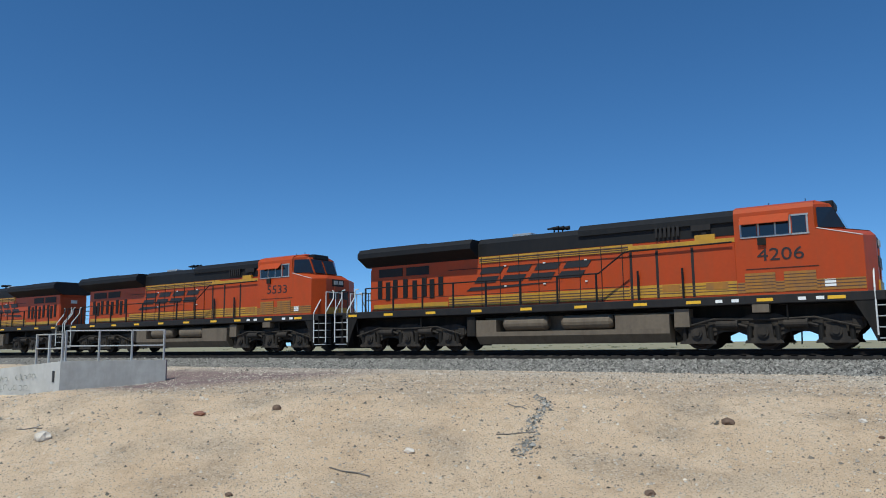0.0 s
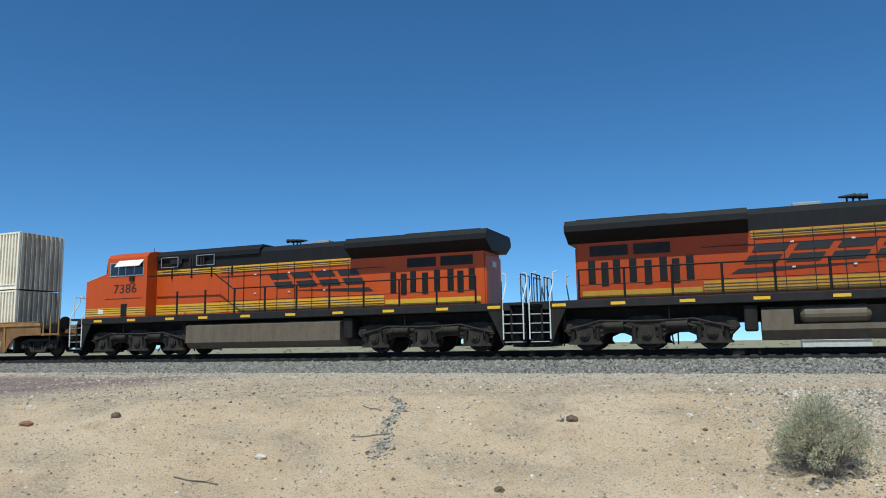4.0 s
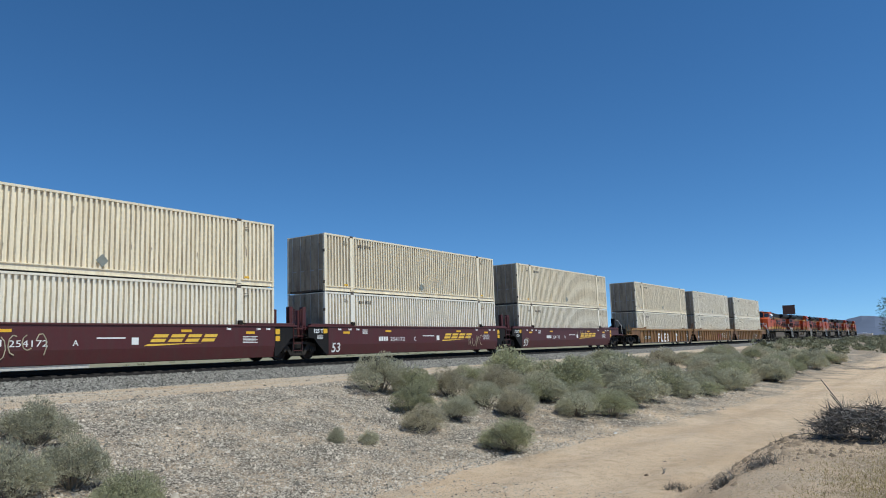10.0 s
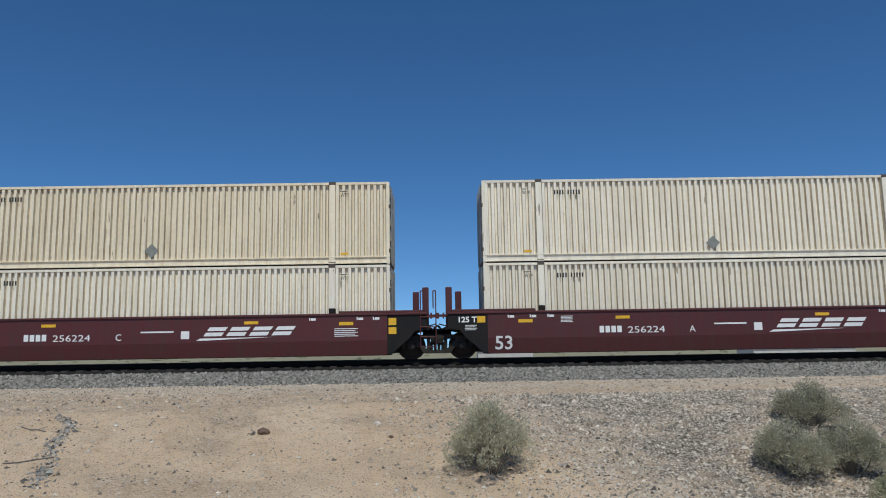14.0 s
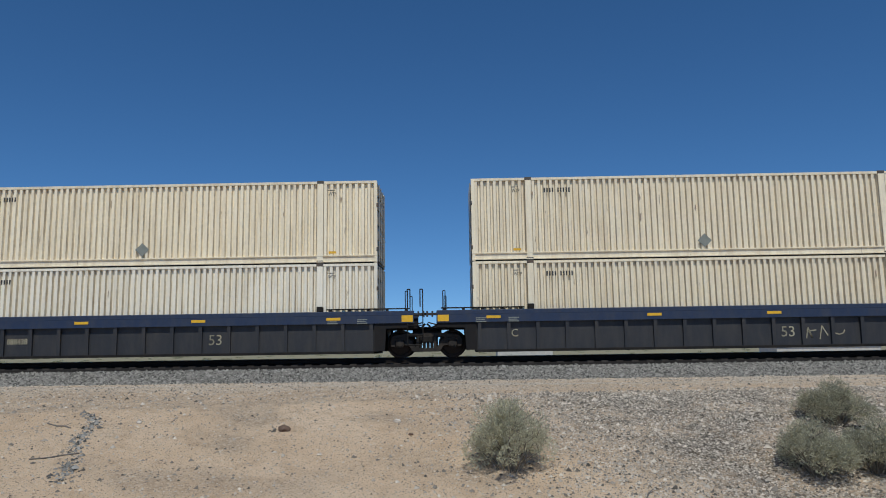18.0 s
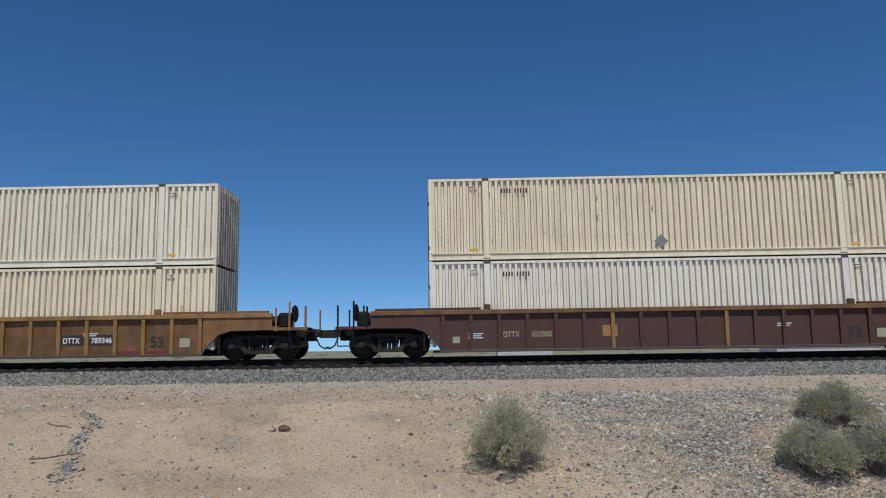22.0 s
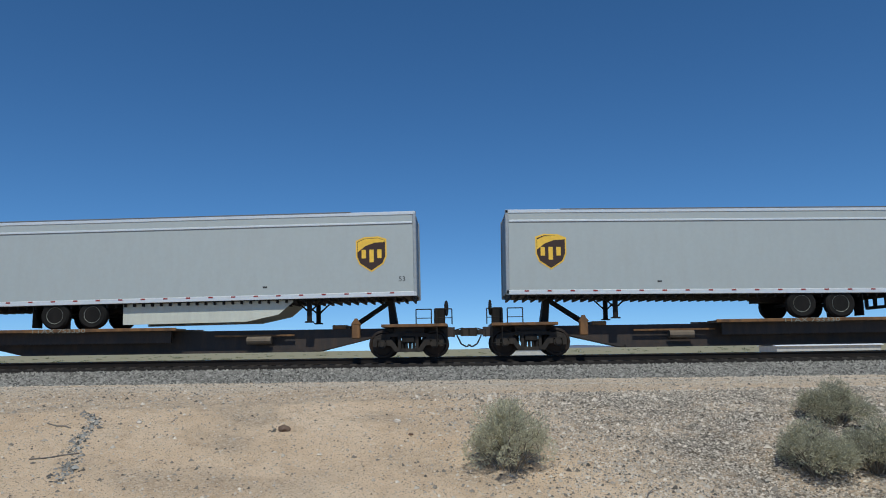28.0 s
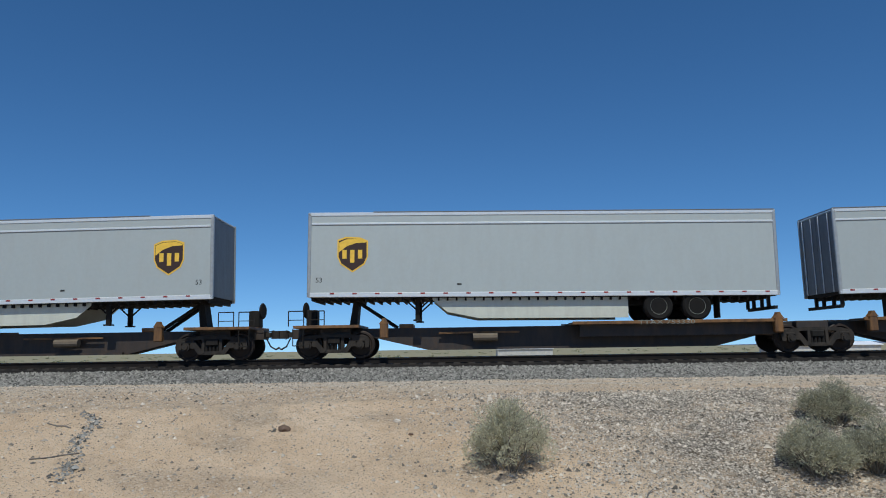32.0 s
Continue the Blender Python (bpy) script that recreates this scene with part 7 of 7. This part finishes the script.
        ds.append(d)
    o = new("crown", tri_mesh("crown", blades(rng, np.concatenate(ps), np.concatenate(ds), 0.24, 0.07), "treeleaf"))
    o.parent = T


tree(74, 2.6, 5.6, 5.6, 3)
tree(190, 2.0, 6.0, 6.0, 4)
tree(205, 40.0, 4.5, 6.0, 6)


def dead_brush():
    """A heap of bleached dead branches."""
    rng = np.random.default_rng(2)
    ob = empty("dead_brush", "heap of grey dead branches at the road's edge", "brushwood")
    ob.location = (14.6, 1.5, rough_z(14.6, 1.5))
    n = 2600
    p, d = shrub_points(rng, n, 14)
    p = p * np.array((1.9, 1.5, 0.80)) + rng.normal(0, 0.03, p.shape)
    mass = new("twig_mass", tri_mesh("twig_mass", blades(rng, p, np.sign(p[:, :1]) * 0.3 + rng.normal(0, 1, p.shape) * np.array((1.0, 1.0, 0.30)), 0.30, 0.014), "deadtwig"))
    mass.parent = ob
    tagged(mass, kind="stuff")
    for i in range(42):
        a = rng.uniform(0, 6.28)
        b = Vector((rng.normal(0, 0.35), rng.normal(0, 0.35), 0.02))
        ln = rng.uniform(0.4, 0.95)
        d = Vector((math.cos(a), math.sin(a), rng.uniform(-0.1, 0.75))).normalized()
        side = Vector((rng.normal(0, 0.12), rng.normal(0, 0.12), -0.10))
        m = b + d * ln * 0.55
        e = b + d * ln + side
        bm = B()
        rod_(bm, b, m, 0.013, 4, 0.010)
        rod_(bm, m, e, 0.010, 4, 0.004)
        for q in range(3):
            f = m.lerp(e, q / 3)
            rod_(bm, f, f + Vector((rng.normal(0, 0.10), rng.normal(0, 0.10), rng.uniform(0.0, 0.16))), 0.005, 4, 0.002)
        part("branch", bm, "deadtwig", ob)
    for a, h in ((1.2, 1.0), (2.6, 0.8), (4.0, 0.6)):
        bm = B()
        pipe(bm, [(0.2 * math.cos(a), 0.2 * math.sin(a), 0.1), (0.35 * math.cos(a), 0.3 * math.sin(a), h * 0.6), (0.75 * math.cos(a), 0.6 * math.sin(a), h)], 0.009, 5)
        part("branch", bm, "deadtwig", ob)


dead_brush()


def dry_grass():
    rng = np.random.default_rng(8)
    n = 9000
    x, y = rng.normal(10.2, 1.6, n), rng.normal(0.7, 0.55, n)
    z = ground_z(x, y)
    p = np.stack([x, y, z], 1)
    ob = new("dry_grass", tri_mesh("dry_grass", blades(rng, p, np.tile((0, 0, 1.0), (n, 1)), 0.04, 0.008), "drygrass"))
    tagged(ob, "patch of short straw-coloured dry grass", "grass", kind="stuff")
    for i, (cx, cy, w) in enumerate(((11.6, 2.5, 0.55), (14.6, 4.75, 0.5), (11.0, 2.9, 0.3))):
        q = 500
        pts = np.stack([rng.normal(cx, w * 0.35, q), rng.normal(cy, w * 0.2, q), np.zeros(q)], 1)
        pts[:, 2] = ground_z(pts[:, 0], pts[:, 1])
        ob = new("dry_weed", tri_mesh("dry_weed", blades(rng, pts, rng.normal(0, 1, (q, 3)) + np.array((0, 0, 0.5)), 0.16, 0.008), "deadtwig"))
        tagged(ob, "small tangle of dry dead weed on the dirt", "weed")


dry_grass()


# ---- loose stones ----
def scatter():
    rng = np.random.default_rng(3)

    def heights(x, y):
        return surf(x, y)
    # grey gravel on the bank
    n = 70000
    x = rng.uniform(0, 1, n) ** 1.35 * 48 - 1.0
    yt, yc = interp(x, TOE_Y), interp(x, CREST_Y)
    y = yt - 0.5 + (yc + 1.2 - yt) * rng.uniform(0, 1, n)
    keep = (x - 0.35 * (yc - y) > rng.normal(0.2, 1.3, n))
    x, y = x[keep], y[keep]
    stones("bank_gravel", "grey and tan crushed gravel spread over the bank", x, y, heights(x, y), rng.lognormal(-3.85, 0.42, len(x)), "stone", 1)
    n = 90000
    x = rng.uniform(-2, 20, n)
    yt, yc = interp(x, TOE_Y), interp(x, CREST_Y)
    y = yt - 0.5 + (yc + 0.6 - yt) * rng.uniform(0, 1, n)
    keep = (x - 0.35 * (yc - y) > rng.normal(0.2, 1.2, n))
    x, y = x[keep], y[keep]
    stones("fine_gravel", "fine mixed gravel chips over the bank", x, y, heights(x, y), rng.lognormal(-4.2, 0.40, len(x)), "stone", 11)
    # scattered pebbles on the bare dirt
    n = 85000
    x = rng.uniform(-32, 14, n)
    y = rng.uniform(5.5, 22.5, n)
    stones("pebbles", "scattered small pebbles on bare dirt", x, y, heights(x, y), np.minimum(0.055, rng.lognormal(-4.32, 0.55, n)), "stone", 2)
    n = 5000
    x, y = rng.uniform(-6, 45, n), rng.uniform(-1, 11, n)
    stones("road_pebbles", "small pebbles along the dirt road", x, y, heights(x, y), rng.lognormal(-4.5, 0.45, n), "stone", 4)
    n = 420
    x, y = rng.normal(14.0, 1.3, n), rng.normal(2.3, 0.7, n)
    stones("dirt_clods", "broken brown dirt clods along the road's edge", x, y, heights(x, y), rng.lognormal(-3.2, 0.5, n), "clod", 14)
    # wash-out line of stones down the bank
    n = 480
    y = rng.uniform(11.4, 14.3, n)
    x = np.interp(y, (11.4, 12.25, 13.0, 13.85, 14.3), (-6.15, -6.29, -6.58, -6.74, -7.24)) + rng.normal(0, 0.085, n)
    stones("washout_stones", "mixed stones filling a narrow wash-out", x, y, heights(x, y), rng.lognormal(-3.75, 0.45, n), "ballaststone", 5)
    # shoulder gravel and reddish stones by the headwall
    n = 9000
    x, y = rng.uniform(-28, 34, n), 24.2 - np.abs(rng.normal(0, 2.6, n))
    stones("shoulder_gravel", "stray ballast stones on the dirt shoulder", x, y, heights(x, y), rng.lognormal(-3.9, 0.4, n), "stone", 6)
    # ballast slope
    n = 62000
    x = rng.normal(6, 26, n)
    s = rng.uniform(0, 1, n)
    y = 22.25 + 2.6 * s
    z = np.interp(y, [22.3, 24.3, 24.9], [-0.69, -0.36, -0.34]) + rng.normal(0, 0.012, n)
    stones("ballast_stones", "angular grey ballast stones beside the rail", x, y, z, rng.lognormal(-3.25, 0.28, n), "ballaststone", 7)


scatter()


def rock(x, y, size, mat, words, seed, flat=0.6):
    rng = np.random.default_rng(seed)
    bm = B()
    bmesh.ops.create_icosphere(bm, subdivisions=2, radius=1)
    for v in bm.verts:
        k = 1 + 0.35 * noise.noise(v.co * 1.6 + Vector((seed, 0, 0)))
        v.co = Vector((v.co.x * size * k * rng.uniform(0.97, 1.03), v.co.y * size * 0.75 * k, v.co.z * size * flat * k))
    ob = part("rock", bm, mat)
    ob.location = (x, y, rough_z(x, y) + size * flat * 0.35)
    return tagged(ob, words, "rock", "rocks on the bank")


for i, (x, y, s, mt) in enumerate(((-5.95, 13.9, 0.055, "palestone"), (-3.27, 14.05, 0.12, "darkstone"), (-8.0, 10.8, 0.11, "palestone"), (-11.7, 11.1, 0.11, "darkstone"),
                                   (-13.06, 10.2, 0.15, "redrock"), (-15.35, 8.15, 0.20, "palestone"), (-3.74, 11.05, 0.09, "darkstone"), (-1.2, 14.9, 0.07, "palestone"),
                                   (-0.9, 14.3, 0.05, "darkstone"), (-16.6, 7.0, 0.08, "darkstone"), (-9.7, 8.2, 0.07, "darkstone"), (16.2, 5.9, 0.06, "darkstone"))):
    words = {"palestone": "pale rounded rock lying on the dirt", "darkstone": "dark brown rock lying on the dirt", "redrock": "flat reddish rock lying on the dirt"}[mt]
    rock(x, y, s, mt, words, i, 0.35 if mt == "redrock" else 0.6)


def stick(x, y, ln, ang, mat="deadtwig"):
    bm = B()
    a = Vector((math.cos(ang), math.sin(ang), 0))
    p = [Vector((x, y, 0)) + a * ln * f + Vector((0, 0.04 * math.sin(f * 5), 0)) for f in (-0.5, -0.15, 0.2, 0.5)]
    for q in p:
        q.z = rough_z(q.x, q.y) + 0.015
    pipe(bm, p, 0.012, 5)
    rod_(bm, p[2], p[2] + Vector((0.1, 0.08, 0.05)), 0.008, 4)
    return tagged(part("stick", bm, mat), "thin dead stick lying on the dirt", "stick")


for x, y, ln, ang in ((-8.45, 9.7, 0.8, 0.1), (-6.6, 12.2, 0.7, 0.5), (-7.2, 13.4, 0.5, -0.3), (-16.4, 8.4, 0.7, 0.2), (3.0, 12.1, 0.35, 1.0), (16.5, 5.6, 0.9, 0.2)):
    stick(x, y, ln, ang)
for x, y, w in ((22.2, 9.0, 0.35), (40.5, 9.7, 0.5), (38.2, 9.6, 0.4), (41.5, 10.4, 0.6)):
    bm = B()
    vs = [bm.verts.new((w * (a - 0.5) * 0.5, w * (c - 0.5) * 0.3, 0.05 + 0.06 * noise.noise(Vector((a * 3 + x, c * 3, 0))))) for c in (0, 0.5, 1) for a in (0, 0.33, 0.66, 1)]
    for j in range(2):
        for i in range(3):
            bm.faces.new((vs[j * 4 + i], vs[j * 4 + i + 1], vs[j * 4 + i + 5], vs[j * 4 + i + 4]))
    bmesh.ops.solidify(bm, geom=bm.faces[:], thickness=0.01)
    ob = part("litter", bm, "paperwhite")
    ob.location = (x, y, rough_z(x, y))
    tagged(ob, "crumpled white scrap of litter on the ground", "litter")


# ---- concrete headwall with railing ----
def headwall():
    W = empty("headwall", "weathered concrete culvert headwall with pale graffiti", "wall")
    tagged(W, kind="structure")
    c, r, l = Vector((-26.4, 14.5, 0)), Vector((-23.9, 17.1, 0)), Vector((-34.4, 14.2, 0))

    def wall(name, a, b, za, zb, thick, mat="concrete"):
        d = (b - a).normalized()
        n = Vector((-d.y, d.x, 0)) * thick
        bm = B()
        lo = [bm.verts.new((p.x, p.y, -3.0)) for p in (a, b, b + n, a + n)]
        hi = [bm.verts.new((p.x, p.y, z)) for p, z in ((a, za), (b, zb), (b + n, zb), (a + n, za))]
        bm.faces.new(hi)
        bm.faces.new(lo[::-1])
        for i in range(4):
            bm.faces.new((lo[i], lo[(i + 1) % 4], hi[(i + 1) % 4], hi[i]))
        bmesh.ops.recalc_face_normals(bm, faces=bm.faces)
        return part(name, bm, mat, W)
    wing = wall("wing_wall", l, c, -0.78, -0.20, 0.30)
    # this face is darker concrete, with its shade put into the colour
    wall("end_wall", c, r, -0.20, -0.20, 0.32, "shadedconcrete")
    # graffiti strokes and a painted mark
    graffiti(wing, -31.2, -29.7, -0.98, -0.72, 14.30, "placard", 31, 5, 0.012)
    graffiti(wing, -29.3, -27.8, -0.92, -0.66, 14.37, "placard", 32, 5, 0.012)
    graffiti(wing, -30.8, -28.2, -1.32, -1.08, 14.31, "placard", 33, 7, 0.012)
    bm = B()
    box(bm, -26.85, -26.72, 14.46, 14.475, -0.95, -0.55)
    part("painted_mark", bm, "mark", wing, "black painted mark")
    # railing
    R = empty("railing", "grey galvanised pipe railing on the headwall", "railing")
    d = (r - c)
    n = Vector((-0.72, 0.69, 0)) * 0.15
    for i in range(4):
        p = c + d * (0.03 + 0.94 * i / 3) + n
        bm = B()
        box(bm, p.x - 0.028, p.x + 0.028, p.y - 0.028, p.y + 0.028, -0.22, 0.92)
        part("post", bm, "galv", R)
    for z in (0.90, 0.34):
        bm = B()
        a, b3 = c + d * 0.03 + n, c + d * 0.97 + n
        rod_(bm, (a.x, a.y, z), (b3.x, b3.y, z), 0.026, 6)
        part("rail_bar", bm, "galv", R)
    R2 = empty("railing", "grey galvanised pipe railing on the headwall", "railing")
    for x in (-28.4, -27.5, -26.6):
        bm = B()
        box(bm, x - 0.035, x + 0.035, 14.62, 14.69, -0.36, 0.80)
        part("post", bm, "galv", R2)
    for z in (0.78, 0.26):
        bm = B()
        rod_(bm, (-28.4, 14.655, z), (-26.6, 14.655, z), 0.024, 6)
        part("rail_bar", bm, "galv", R2)


headwall()


# ---- distance ----
def mountains():
    bm = B()
    rows = []
    n = 260
    for i in range(n):
        az = radians(-95 + 195 * i / (n - 1))
        deg = math.degrees(az)
        peak = 1.45 * math.exp(-((deg - 84.5) / 5.0) ** 2) + 0.9 * math.exp(-((deg - 95) / 6.0) ** 2) + 0.55 * math.exp(-((deg - 76) / 4.0) ** 2) + 0.22 * math.exp(-((deg - 8) / 5.0) ** 2) + 0.25 * math.exp(-((deg - 35) / 14.0) ** 2) + 0.25 * math.exp(-((deg + 65) / 18.0) ** 2)
        h = 4100 * math.tan(radians(max(0.02, peak * (0.85 + 0.5 * noise.noise(Vector((deg * 0.45, 2, 0)))) + 0.06 * noise.noise(Vector((deg * 2.1, 5, 0))))))
        row = []
        for k, (dist, f) in enumerate(((3600, 0.0), (3800, 0.35), (3950, 0.72), (4100, 1.0), (4400, 0.2))):
            j = 1 + 0.25 * noise.noise(Vector((deg * 1.3, k * 3.0, 7))) if 0 < k < 3 else 1
            row.append(bm.verts.new((dist * math.sin(az), dist * math.cos(az), -4 + h * f * j)))
        rows.append(row)
    for a, c in zip(rows, rows[1:]):
        for k in range(4):
            bm.faces.new((a[k], c[k], c[k + 1], a[k + 1]))
    bmesh.ops.recalc_face_normals(bm, faces=bm.faces)
    tagged(part("mountain_range", bm, "mountain"), "hazy blue-grey desert mountains along the horizon", "mountains", kind="structure")


mountains()


def billboard(x, y):
    b = empty("billboard", "dark brown billboard seen from behind, far off", "billboard")
    b.location = (x, y, float(ground_z(x, y)))
    bm = B()
    box(bm, -0.2, 0.2, -2.1, 2.1, 10.9, 14.3, 0.03)
    part("panel", bm, "billboard", b)
    for yy in (-1.6, 1.6):
        bm = B()
        box(bm, -0.12, 0.12, yy - 0.12, yy + 0.12, 0, 11.0)
        part("post", bm, "underblack", b)
    for yy in (-2.0, 0.0, 2.0):
        bm = B()
        box(bm, 0.2, 0.3, yy - 0.06, yy + 0.06, 10.9, 14.3)
        part("stringer", bm, "twig", b)


billboard(297, 49.5)


def shed(x, y, w, d, h):
    s = empty("storage_shed", "long low shed with a bright white metal roof", "shed", "sheds beyond the track")
    s.location = (x, y, float(ground_z(x, y)))
    bm = B()
    box(bm, 0, w, 0, d, 0, h)
    part("wall", bm, "concrete", s)
    bm = B()
    prism(bm, [(-0.4, h), (d / 2, h + 0.7), (d + 0.4, h), (d + 0.4, h - 0.12), (d / 2, h + 0.55), (-0.4, h - 0.12)], "x", -0.4, w + 0.4)
    part("roof", bm, "roofwhite", s, "white metal roof")


shed(592, 47, 8, 11, 3.2)
shed(68, 158, 22, 9, 2.5)
shed(12, 215, 16, 8, 2.6)


# ---- what moves ----
def motions():
    """The whole train rolls along the straight track."""
    for ob, u, z, rz, ry in MOVERS:
        walk(ob, [(t, pose(head(t) - u, TRACK_Y, z, 0, ry, rz)) for t in (0, 4, 8, 12, 16, 20, 24, 28, 32)])


motions()
